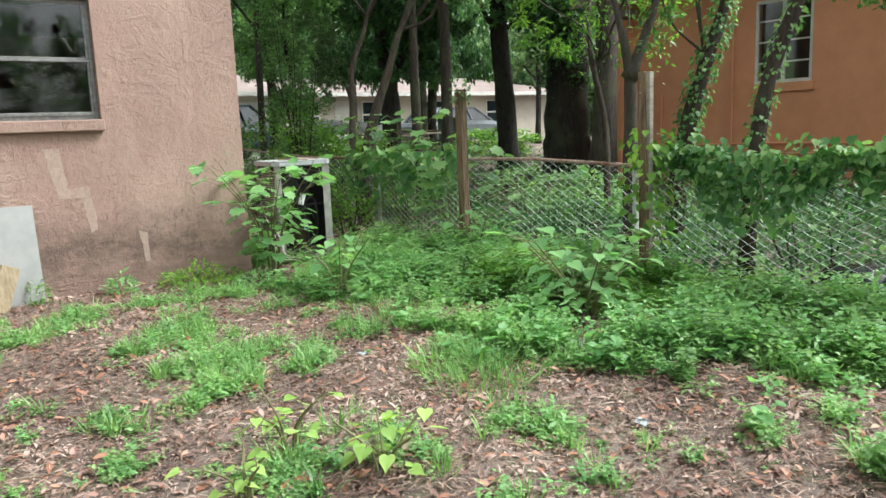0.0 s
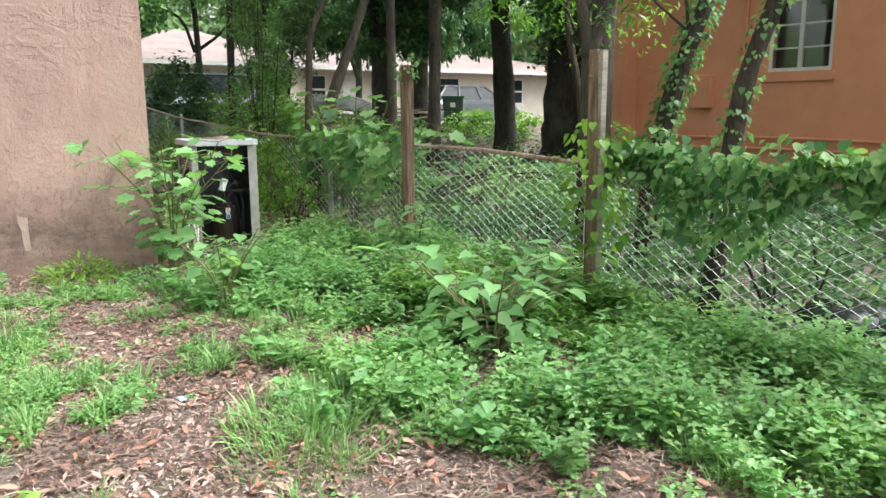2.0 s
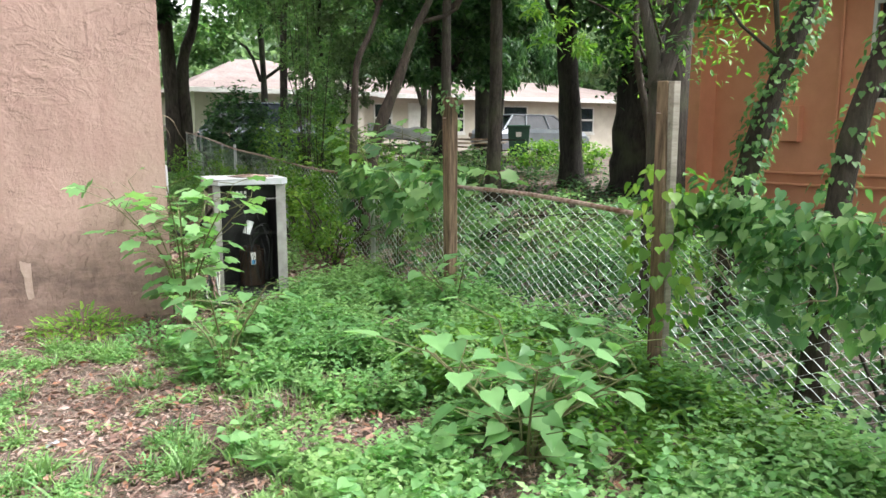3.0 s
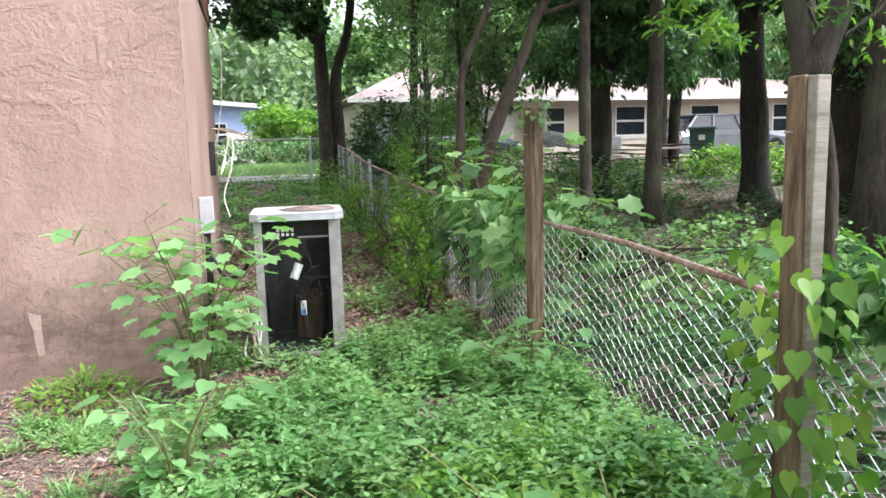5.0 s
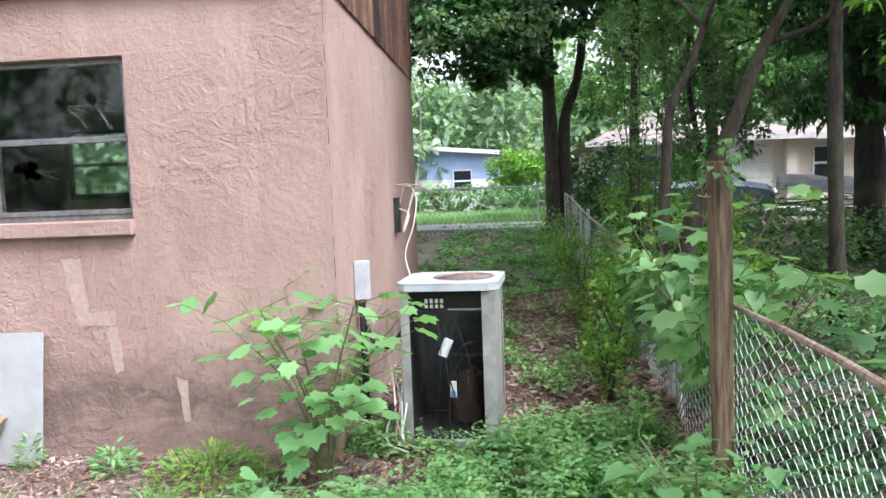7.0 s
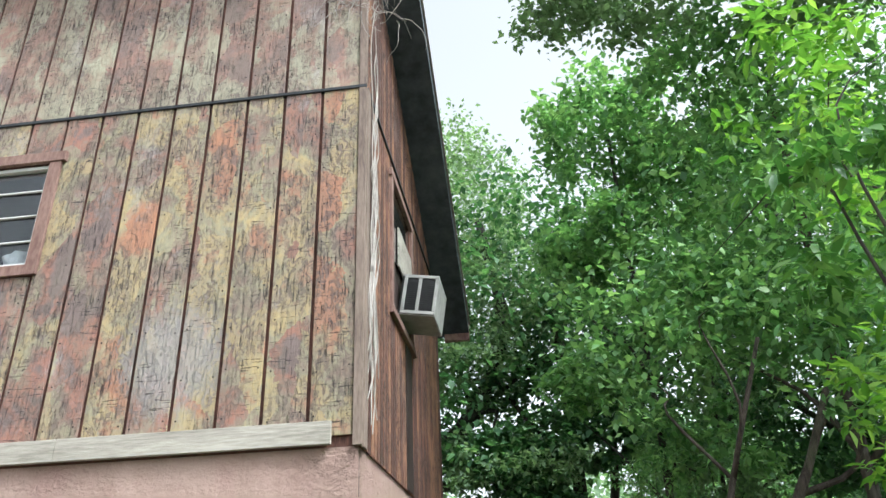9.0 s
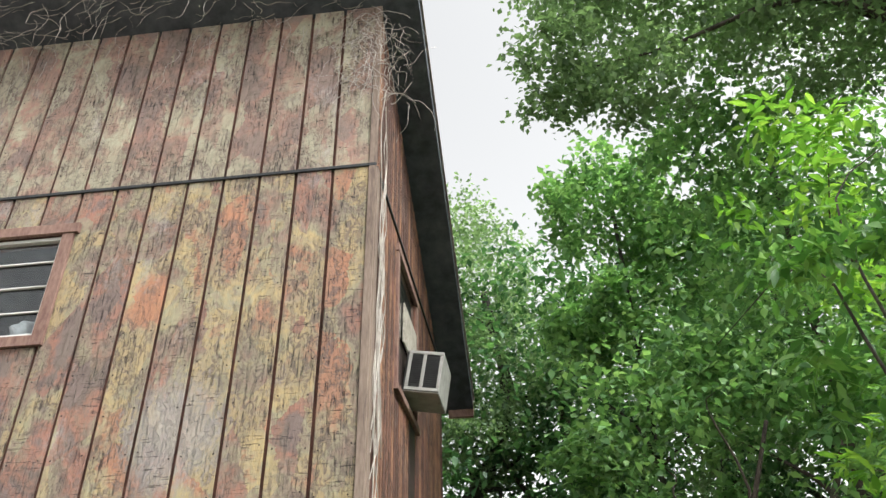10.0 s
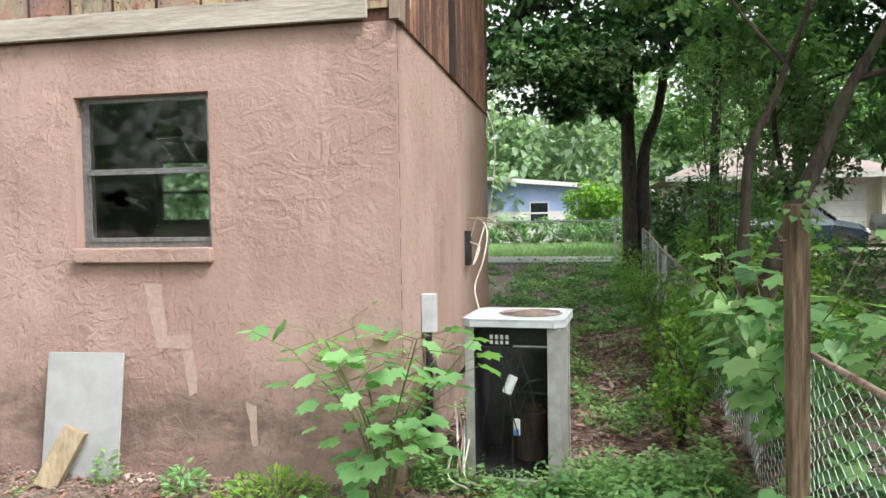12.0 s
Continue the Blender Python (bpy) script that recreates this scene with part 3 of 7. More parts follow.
def window_unit(name, x0, x1, z0, z1, y, label, broken):
    """A two-sash aluminium window in a wall that faces -y."""
    w = tagged(new(name), label, "window", "", "structure")
    f_ = 0.035
    bm = bmesh.new()
    for a in ((x0, x0 + f_, z0, z1), (x1 - f_, x1, z0, z1), (x0 + f_, x1 - f_, z0, z0 + f_), (x0 + f_, x1 - f_, z1 - f_, z1)):
        add_box(bm, a[0], a[1], y + 0.07, y + 0.12, a[2], a[3], 0.003)
    part("window_frame", bm, ALU, w, "dull aluminium frame")
    zm = z0 + (z1 - z0) * 0.5
    bm = bmesh.new()
    add_box(bm, x0 + f_, x1 - f_, y + 0.055, y + 0.085, zm - 0.016, zm + 0.004, 0.003)
    add_box(bm, x0 + f_, x1 - f_, y + 0.078, y + 0.10, zm + 0.006, zm + 0.024, 0.003)
    for x in (x0 + f_, x1 - f_ - 0.02):
        add_box(bm, x, x + 0.02, y + 0.078, y + 0.10, z0 + f_, z1 - f_, 0.002)
    add_box(bm, x0 + f_, x1 - f_, y + 0.06, y + 0.078, z0 + f_, z0 + f_ + 0.03, 0.003)
    part("sash", bm, ALU, w)

    def shard(cx, cz, r, k=8):
        a = np.sort(rng.uniform(0, 6.28, k))
        return [(cx + r * rng.uniform(0.5, 1.15) * math.cos(t), cz + r * rng.uniform(0.5, 1.15) * math.sin(t)) for t in a]

    m = Matrix.Translation((0, y + 0.088, 0)) @ Matrix.Rotation(radians(90), 4, "X")
    a0, a1 = x0 + f_ + 0.004, x1 - f_ - 0.004
    up = [shard(x0 + 0.52 * (x1 - x0), z0 + 0.73 * (z1 - z0), 0.052), shard(x0 + 0.55 * (x1 - x0), z0 + 0.80 * (z1 - z0), 0.034), shard(x0 + 0.73 * (x1 - x0), z0 + 0.76 * (z1 - z0), 0.045), shard(x0 + 0.24 * (x1 - x0), z0 + 0.565 * (z1 - z0), 0.026)] if broken else []
    lo = [shard(x0 + 0.27 * (x1 - x0), z0 + 0.34 * (z1 - z0), 0.10, 13)] if broken else []
    if broken:
        g = np.random.default_rng(77)
        bm = bmesh.new()
        for fx, fz, lo_a, hi_a in ((0.52, 0.73, -1.2, 0.2), (0.73, 0.76, -1.3, 0.0), (0.27, 0.34, -0.6, 2.2)):
            for _ in range(3):
                a = g.uniform(lo_a, hi_a)
                cx, cz, ln = x0 + fx * (x1 - x0), z0 + fz * (z1 - z0), g.uniform(0.10, 0.2)
                pts = [(cx + r * math.cos(a + g.normal(0, 0.06)), y + 0.084, cz + r * math.sin(a + g.normal(0, 0.06))) for r in (0.045, 0.045 + ln * 0.5, 0.045 + ln)]
                if min(p[2] for p in pts) > (zm + 0.03 if fz > 0.5 else z0 + 0.07) and max(p[2] for p in pts) < (z1 - 0.05 if fz > 0.5 else zm - 0.03):
                    add_tube(bm, pts, 0.0006, 3)
        tagged(part("cracks", bm, WHITE, w, "thin pale cracks in the glass"), "thin pale cracks in the glass", "", "", "stuff")
    plate("pane", [(a0, zm + 0.026), (a1, zm + 0.026), (a1, z1 - f_ - 0.002), (a0, z1 - f_ - 0.002)], up, 0.003, GLASS, w, m, "dirty broken glass pane" if broken else "")
    plate("pane", [(a0, z0 + f_ + 0.032), (a1, z0 + f_ + 0.032), (a1, zm - 0.02), (a0, zm - 0.02)], lo, 0.003, GLASS, w, m, "dirty broken glass pane" if broken else "")
    return w


window_unit("window_back", BX0, BX1, BZ0, BZ1, HB - 0.2, "two-sash window at the back of the dark room", False)
WIN = window_unit("window_lower", W0, W1, WZ0, WZ1, HY, "two-sash aluminium window with broken panes in the pink wall", True)
bm = bmesh.new()
add_box(bm, W0 - 0.005, W1 + 0.012, HY - 0.055, HY + 0.10, WZ0 - 0.095, WZ0 - 0.002, 0.008)
part("window_sill", bm, STUCCO, WIN, "chipped masonry sill")


# ---- siding boards ----
def siding():
    front = tagged(new("siding_front"), "weathered stained plywood siding with peeling yellow, olive and red patches", "siding", "", "structure")
    pitch_, gap = 0.305, 0.028
    y = HY - 0.025

    def board_mesh(w, h, side=False):
        bm = bmesh.new()
        add_box(bm, 0, w, 0, 0.018, 0, h, 0.002)
        me = bpy.data.meshes.new("board")
        bm.to_mesh(me)
        bm.free()
        return me

    lower, upper = board_mesh(pitch_ - gap, JOINT - 2.86), board_mesh(pitch_ - gap, 7.50 - JOINT - 0.03)
    under, over = board_mesh(pitch_ - gap, UZ0 - 0.09 - 2.86), board_mesh(pitch_ - gap, JOINT - UZ1 - 0.09)
    x = 2.965 - pitch_ + gap
    while x > -6.9:
        hit_ = x < U1 + 0.03 and x + pitch_ > U0 - 0.03
        if hit_:
            a = obj("board", under, SIDING, front)
            a.location = (x, y, 2.86)
            a = obj("board", over, SIDING, front)
            a.location = (x, y, UZ1 + 0.09)
        else:
            a = obj("board", lower, SIDING, front)
            a.location = (x, y, 2.86)
        a = obj("board", upper, SIDING_TOP, front)
        a.location = (x, y, JOINT + 0.03)
        x -= pitch_
    bm = bmesh.new()
    add_box(bm, -7, HX + 0.028, y - 0.014, y + 0.02, JOINT, JOINT + 0.028, 0.003)
    part("drip_strip", bm, TAR, front, "dark metal drip strip")
    bm = bmesh.new()
    add_box(bm, 2.97, HX + 0.03, y - 0.012, y + 0.022, 2.79, JOINT, 0.003)
    add_box(bm, 2.97, HX + 0.03, y - 0.012, y + 0.022, JOINT + 0.03, 7.49, 0.003)
    part("corner_board", bm, CORNER_WOOD, front, "grey worn corner board")
    ledger = tagged(new("ledger"), "pale weathered timber ledger over the pink wall", "board", "", "structure")
    ends = [-7, -4.2, -1.2, 1.02, 2.838]
    for a, b in zip(ends, ends[1:]):
        bm = bmesh.new()
        add_box(bm, a + 0.001, b - 0.001, HY - 0.062, HY - 0.026, 2.80, 2.945, 0.004)
        part("plank", bm, RAW_WOOD, ledger)
    bm = bmesh.new()
    xs = np.arange(2.965 - pitch_ + gap, -4, -pitch_)
    for x in xs:
        for z in np.arange(3.0, 7.4, 0.31):
            for dx in (0.03, pitch_ - gap - 0.03):
                px, pz = x + dx + rng.normal(0, 0.004), z + rng.normal(0, 0.02)
                if U0 - 0.1 < px < U1 + 0.1 and UZ0 - 0.1 < pz < UZ1 + 0.1:
                    continue
                add_tube(bm, [(px, y - 0.0015, pz), (px, y + 0.002, pz)], 0.0065, 6)
    tagged(part("nail_heads", bm, DARK_GAP, front), "", "", "", "stuff")
    side = tagged(new("siding_side"), "reddish brown grooved plywood side siding", "siding", "", "structure")
    w = 0.1
    yy = HY + 0.0
    while yy < HB - 0.05:
        top = 7.50 - (yy + w - HY) * 0.5
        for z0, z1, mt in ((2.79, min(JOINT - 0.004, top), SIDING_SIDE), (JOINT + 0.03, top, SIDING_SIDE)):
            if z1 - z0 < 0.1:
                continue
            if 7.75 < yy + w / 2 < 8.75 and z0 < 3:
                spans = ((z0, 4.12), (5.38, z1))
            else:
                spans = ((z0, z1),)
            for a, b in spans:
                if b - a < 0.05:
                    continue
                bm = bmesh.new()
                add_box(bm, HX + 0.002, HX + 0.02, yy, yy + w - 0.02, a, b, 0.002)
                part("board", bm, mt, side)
        yy += w
    bm = bmesh.new()
    add_box(bm, HX + 0.002, HX + 0.036, HY + 0.01, HB, JOINT, JOINT + 0.028, 0.003)
    part("drip_strip", bm, TAR, side)
    bm = bmesh.new()
    add_box(bm, HX + 0.021, HX + 0.04, HY - 0.012, HY + 0.09, 2.78, JOINT, 0.003)
    part("corner_board", bm, CORNER_WOOD, side)


siding()


def upper_window():
    w = tagged(new("window_upper"), "four-light sash window in a stained timber frame", "window", "", "structure")
    y = HY - 0.03
    bm = bmesh.new()
    add_box(bm, U1, U1 + 0.095, y - 0.025, y + 0.004, UZ0 - 0.085, UZ1 + 0.01, 0.004)
    add_box(bm, U0 - 0.095, U0, y - 0.025, y + 0.004, UZ0 - 0.085, UZ1 + 0.01, 0.004)
    add_box(bm, U0 - 0.13, U1 + 0.13, y - 0.035, y + 0.004, UZ1 + 0.012, UZ1 + 0.10, 0.004)
    add_box(bm, U0, U1, y - 0.025, y + 0.004, UZ0 - 0.085, UZ0, 0.004)
    part("window_trim", bm, TRIM_WOOD, w, "stained timber trim, paint worn")
    bm = bmesh.new()
    for a in ((U0, U0 + 0.03, UZ0, UZ1), (U1 - 0.03, U1, UZ0, UZ1), (U0 + 0.03, U1 - 0.03, UZ0, UZ0 + 0.03), (U0 + 0.03, U1 - 0.03, UZ1 - 0.03, UZ1)):
        add_box(bm, a[0], a[1], y + 0.01, y + 0.06, a[2], a[3], 0.002)
    for k in (1, 2, 3):
        zc = UZ0 + k * (UZ1 - UZ0) / 4
        add_box(bm, U0 + 0.03, U1 - 0.03, y + 0.02, y + 0.04 + 0.01 * (k == 2), zc - 0.006, zc + 0.006, 0.002)
    part("sash", bm, WHITE, w, "thin white sash bars")
    box("pane", U0 + 0.03, U1 - 0.03, y + 0.045, y + 0.048, UZ0 + 0.03, UZ1 - 0.03, GLASS, w)


upper_window()
bm = bmesh.new()
bmesh.ops.create_icosphere(bm, subdivisions=3, radius=0.10)
for v in bm.verts:
    v.co *= 1 + 0.35 * noise.noise(v.co * 16)
rag = part("crumpled_bag", bm, mat_plain("pale_bag", (0.38, 0.40, 0.42), (0.66, 0.68, 0.70), 18, 0.5, 0, 0.004), None, "", True)
rag.location = (0.30, HY + 0.12, 4.36)
tagged(rag, "crumpled pale bag on the sill behind the upper window", "bag")

# ---- roof ----
def roof():
    sl, x1 = 0.5, 3.37
    y0, z0 = 6.2, 7.93
    y1 = 11.35
    z1 = z0 - sl * (y1 - y0)
    r = tagged(new("roof"), "sloping roof with dark eaves and raw timber edge boards", "roof", "", "structure")
    bm = bmesh.new()
    v = [bm.verts.new((x, y, z)) for x in (-7.4, x1) for y, z in ((y0, z0 - 0.16), (y1, z1 - 0.16), (y1, z1), (y0, z0))]
    for a in ((3, 2, 1, 0), (4, 5, 6, 7), (0, 1, 5, 4), (1, 2, 6, 5), (2, 3, 7, 6), (3, 0, 4, 7)):
        bm.faces.new([v[i] for i in a])
    part("soffit", bm, EAVE, r, "dusty eaves, flare bleaching put into the blue-grey paint colour")
    bm = bmesh.new()
    v = [bm.verts.new((x, y, z)) for x in (-7.43, x1 + 0.02) for y, z in ((y0 - 0.02, z0 + 0.004), (y1 + 0.02, z1 + 0.004), (y1 + 0.02, z1 + 0.03), (y0 - 0.02, z0 + 0.03))]
    for a in ((3, 2, 1, 0), (4, 5, 6, 7), (0, 1, 5, 4), (1, 2, 6, 5), (2, 3, 7, 6), (3, 0, 4, 7)):
        bm.faces.new([v[i] for i in a])
    part("roofing", bm, SHINGLE, r)
    box("rafter_end", 3.05, x1 + 0.001, y1 - 0.05, y1 + 0.018, z1 - 0.23, z1 - 0.003, TRIM_WOOD, r, "raw orange timber rafter end")


roof()


# ---- condenser unit ----
def condenser():
    a = thing("air_conditioner", (3.68, 7.12, 0.02), "gutted grey condenser unit with dented white lid, beside the pink wall", "air conditioner")
    a.rotation_euler.z = radians(-4)
    w, d, h = 0.29, 0.29, 0.925
    for sx in (-1, 1):
        for sy in (-1, 1):
            bm = bmesh.new()
            wide = 0.08 if sx > 0 and sy < 0 else 0.055
            add_box(bm, sx * w - (wide if sx > 0 else 0), sx * w + (0.055 if sx < 0 else 0), sy * d - (0.006 if sy > 0 else 0), sy * d + (0.006 if sy < 0 else 0), 0.0, h, 0.002)
            xs = (sx * w - (0.006 if sx > 0 else 0), sx * w + (0.006 if sx < 0 else 0))
            add_box(bm, *xs, sy * d - (0.05 if sy > 0 else -0.006), sy * d + (0.05 if sy < 0 else -0.006), 0.0, h, 0.002)
            part("corner_post", bm, AC_PAINT, a)
    bm = bmesh.new()
    for k in range(34):
        z = 0.05 + k * 0.0235
        add_box(bm, w - 0.02, w - 0.016, -d + 0.05, d - 0.05, z, z + 0.013)
        add_box(bm, -w + 0.016, -w + 0.02, -d + 0.05, d - 0.05, z, z + 0.013)
        add_box(bm, -w + 0.05, w - 0.05, d - 0.02, d - 0.016, z, z + 0.013)
    add_box(bm, w - 0.014, w - 0.008, -d + 0.05, d - 0.05, 0.02, h - 0.02)
    part("side_panel", bm, AC_PAINT, a, "louvred grey side panels")
    # Coil and floor pan are black: the cabinet's inner shade is in the colour.
    bm = bmesh.new()
    add_box(bm, -w + 0.03, w - 0.03, d - 0.05, d - 0.025, 0.03, h - 0.03)
    part("coil", bm, BLACK, a)
    box("coil", -w + 0.025, -w + 0.045, -d + 0.06, d - 0.06, 0.03, h - 0.03, BLACK, a)
    box("coil", w - 0.045, w - 0.025, -d + 0.06, d - 0.06, 0.03, h - 0.03, BLACK, a)
    box("shade_floor_pan", -w + 0.03, w - 0.03, -d + 0.03, d - 0.06, 0.002, 0.03, BLACK, a)
    box("base", -w - 0.005, w + 0.005, -d - 0.005, d + 0.005, -0.03, 0.0, AC_PAINT, a, "", 0.004)
    ring = [(0.07 + 0.2 * math.cos(t), 0.02 + 0.2 * math.sin(t)) for t in np.linspace(0, 6.283, 33)[:-1]]
    o = w + 0.025
    c = 0.06
    outline = [(-o + c, -o), (o - c, -o), (o, -o + c), (o, o - c), (o - c, o), (-o + c, o), (-o, o - c), (-o, -o + c)]
    plate("lid", outline, [ring], 0.012, AC_TOP, a, Matrix.Translation((0, 0, h + 0.045)), "scuffed white sheet-metal lid")
    bm = bmesh.new()
    for p, q in zip(outline, outline[1:] + outline[:1]):
        f_ = [bm.verts.new((*p, h + 0.004)), bm.verts.new((*q, h + 0.004)), bm.verts.new((*q, h + 0.045)), bm.verts.new((*p, h + 0.045))]
        bm.faces.new(f_)
    part("lid_rim", bm, AC_TOP, a)
    guard = new("fan_guard")
    guard.parent = a
    tagged(guard, "rusty round fan guard")
    for r in np.linspace(0.03, 0.19, 8):
        bm = bmesh.new()
        add_tube(bm, [(0.07 + r * math.cos(q), 0.02 + r * math.sin(q), h + 0.055 + 0.02 * (1 - r / 0.2)) for q in np.linspace(0, 6.283, 25)], 0.0022, 4, False)
        part("ring", bm, RUST, guard)
    for q in np.linspace(0, 6.283, 7)[:-1]:
        bm = bmesh.new()
        add_tube(bm, [(0.07, 0.02, h + 0.07), (0.07 + 0.205 * math.cos(q), 0.02 + 0.205 * math.sin(q), h + 0.052)], 0.003, 4)
        part("spoke", bm, RUST, guard)
    bm = bmesh.new()
    add_cyl(bm, (0.06, 0.06, 0.04), 0.105, 0.30, 20)
    add_cyl(bm, (0.06, 0.06, 0.34), 0.07, 0.035, 20)
    part("compressor", bm, mat_plain("rusty_black", (0.03, 0.018, 0.012), (0.10, 0.06, 0.04), 12, 0.7), a, "rusty black compressor")
    # Black upper plates paint in the dark behind the top of the opening.
    bm = bmesh.new()
    add_box(bm, -w + 0.03, w - 0.05, -d + 0.03, -d + 0.12, h - 0.13, h - 0.12)
    part("bracket", bm, BLACK, a)
    bm = bmesh.new()
    add_box(bm, -w + 0.06, w - 0.05, -d + 0.115, -d + 0.125, h - 0.12, h - 0.01)
    part("bracket", bm, BLACK, a)
    box("bracket", 0.0, w - 0.05, -d + 0.03, -d + 0.05, h - 0.125, h - 0.113, AC_PAINT, a, "thin pale cross rail")
    box("bracket", -0.02, w - 0.05, -d + 0.1, -d + 0.11, h - 0.42, h - 0.405, BLACK, a)
    bm = bmesh.new()
    add_tube(bm, [(-0.04, -d + 0.02, h - 0.40), (0.0, -d + 0.035, h - 0.30)], 0.03, 14)
    part("capacitor", bm, GALV, a, "silver cylindrical capacitor hanging from wires")
    bm = bmesh.new()
    add_box(bm, -0.005, 0.035, -d + 0.04, -d + 0.06, 0.26, 0.36, 0.004)
    part("valve_box", bm, WHITE, a, "small white box")
    box("valve_label", 0.0, 0.03, -d + 0.037, -d + 0.0395, 0.265, 0.30, mat_plain("blue_print", (0.05, 0.22, 0.5), (0.08, 0.28, 0.6), 5), a)
    bm = bmesh.new()
    for i in range(4):
        add_box(bm, -0.14 + i * 0.032, -0.122 + i * 0.032, -d + 0.022, -d + 0.029, h - 0.075, h - 0.05)
        add_box(bm, -0.14 + i * 0.032, -0.122 + i * 0.032, -d + 0.022, -d + 0.029, h - 0.105, h - 0.085)
    part("terminals", bm, WHITE, a)
    for k in range(16):
        bm = bmesh.new()
        s = Vector((rng.uniform(-0.2, 0.1), -d + rng.uniform(0.03, 0.1), h - rng.uniform(0.1, 0.25)))
        e = Vector((rng.uniform(-0.22, 0.2), -d + rng.uniform(0.0, 0.2), rng.uniform(0.0, 0.35)))
        mid = s.lerp(e, 0.5) + Vector(rng.normal(0, 0.05, 3))
        add_tube(bm, smooth_path([s, mid, e], 6), 0.0026, 4)
        part("wire", bm, BLACK, a)
    for rr, zz in ((0.12, 0.5), (0.16, 0.42)):
        bm = bmesh.new()
        add_tube(bm, smooth_path([(0.02, -0.15, zz - 0.2), (0.03, -0.16, zz), (0.12, -0.15, zz + 0.08), (0.2, -0.08, zz), (0.2, -0.05, 0.1)], 6), 0.011, 8)
        part("refrigerant_pipe", bm, BLACK, a)


condenser()
tagged(box("disconnect_box", 3.004, 3.10, 7.28, 7.36, 0.84, 1.10, AC_TOP, None, "", 0.006), "grey metal electrical box on a dark conduit by the wall", "electrical box")
bm = bmesh.new()
add_tube(bm, [(3.045, 7.32, -0.05), (3.045, 7.32, 0.838)], 0.024, 10)
tagged(part("conduit", bm, BLACK), "dark conduit standing beside the pink wall", "pipe")
bm = bmesh.new()
add_tube(bm, smooth_path([(3.075, 7.31, 0.66), (3.16, 7.2, 0.52), (3.28, 7.12, 0.58), (3.40, 7.05, 0.74)], 6), 0.014, 8)
tagged(part("hose", bm, BLACK), "black flexible conduit running to the condenser", "cable")
for k in range(7):
    bm = bmesh.new()
    add_tube(bm, smooth_path([(3.28 + 0.02 * k, 6.98, 0.45 - 0.04 * k), (3.33 + rng.normal(0, .03), 6.85, 0.25), (3.30 + rng.normal(0, .05), 6.75, 0.06), (3.42 + 0.02 * k, 6.66 + rng.normal(0, .03), 0.02)], 6), 0.006, 5)
    tagged(part("cable", bm, (CABLE_W, RUST, BLACK, GALV)[k % 4]), "loose cable hanging to the ground beside the condenser", "cable", "cables beside the condenser")
# service entry on the side wall
bm = bmesh.new()
add_box(bm, HX, HX + 0.05, 9.17, 9.29, 1.18, 1.50, 0.006)
tagged(part("meter_socket", bm, BLACK), "small dark box torn open on the side wall", "electrical box")
for k, pts in enumerate(([(3.05, 9.25, 1.45), (3.12, 9.2, 1.62), (3.22, 9.1, 1.5), (3.2, 9.0, 1.25), (3.12, 8.98, 1.0), (3.16, 8.95, 0.8)],
                         [(3.05, 9.2, 1.4), (3.15, 9.1, 1.35), (3.1, 9.05, 1.2), (3.2, 9.1, 1.55)],
                         [(3.04, 10.6, 2.8), (3.12, 10.6, 2.5), (3.10, 10.6, 2.0), (3.03, 10.5, 1.5)])):
    bm = bmesh.new()
    add_tube(bm, smooth_path(pts, 7), 0.007, 5)
    tagged(part("cable", bm, CABLE_W), "pale loose cable hanging from the side wall", "cable", "cables on the side wall")
bm = bmesh.new()
limbs(bm, (3.04, 9.1, 1.62), [(3.5, 9.6, 1.25), (3.75, 9.5, 1.1), (3.3, 9.3, 1.45)], 0.008, 0.06)
tagged(part("dry_vine", bm, TWIG), "dry brown vine hanging off the side wall", "vine")
bm = bmesh.new()
for z in np.arange(0.25, 2.7, 0.16):
    add_tube(bm, [(3.0, HY + 0.03 + rng.uniform(-0.006, 0.006), z), (3.0, HY + 0.03, z + rng.uniform(0.05, 0.15))], rng.uniform(0.002, 0.004), 4)
tagged(part("wall_crack_seam", bm, DARK_GAP), "dark open seam down the corner of the wall", "crack", "", "structure")

# ---- things leaning on the wall ----
b = thing("leaning_panel", (0.90, 6.58, -0.02), "pale grey flat panel leaning on the pink wall", "panel")
box("sheet", -0.27, 0.27, -0.01, 0.006, 0, 0.80, VINYL, b, "", 0.003)
b.rotation_euler = (radians(-8), 0, radians(1))
blk = thing("wood_block", (0.80, 6.40, -0.02), "weathered grey timber offcut propped on the panel", "timber")
bm = bmesh.new()
add_box(bm, -0.07, 0.07, -0.045, 0.045, 0, 0.38, 0.006)
part("offcut", bm, mat_plain("yellowed_timber", (0.19, 0.145, 0.09), (0.36, 0.29, 0.19), 9, 0.85, 0, 0.004, (5, 5, 0.7)), blk)
blk.rotation_euler = (radians(-14), radians(25), radians(12))


def paint_patch(pts, seed):
    r = random.Random(seed)
    bm = bmesh.new()
    out = []
    for (x0, z0), (x1, z1) in zip(pts, pts[1:] + pts[:1]):
        for s in range(5):
            t = s / 5
            out.append((x0 + (x1 - x0) * t + r.uniform(-0.008, 0.008), z0 + (z1 - z0) * t + r.uniform(-0.008, 0.008)))
    vs = [bm.verts.new((x, HY - 0.0025, z)) for x, z in out]
    bm.faces.new(vs)
    tagged(part("paint_patch", bm, PATCH), "paler patch where the stucco has been scraped", "patch", "pale patches on the wall", "stuff")


paint_patch([(1.30, 1.22), (1.42, 1.22), (1.46, 0.88), (1.63, 0.90), (1.62, 0.80), (1.38, 0.80)], 1)
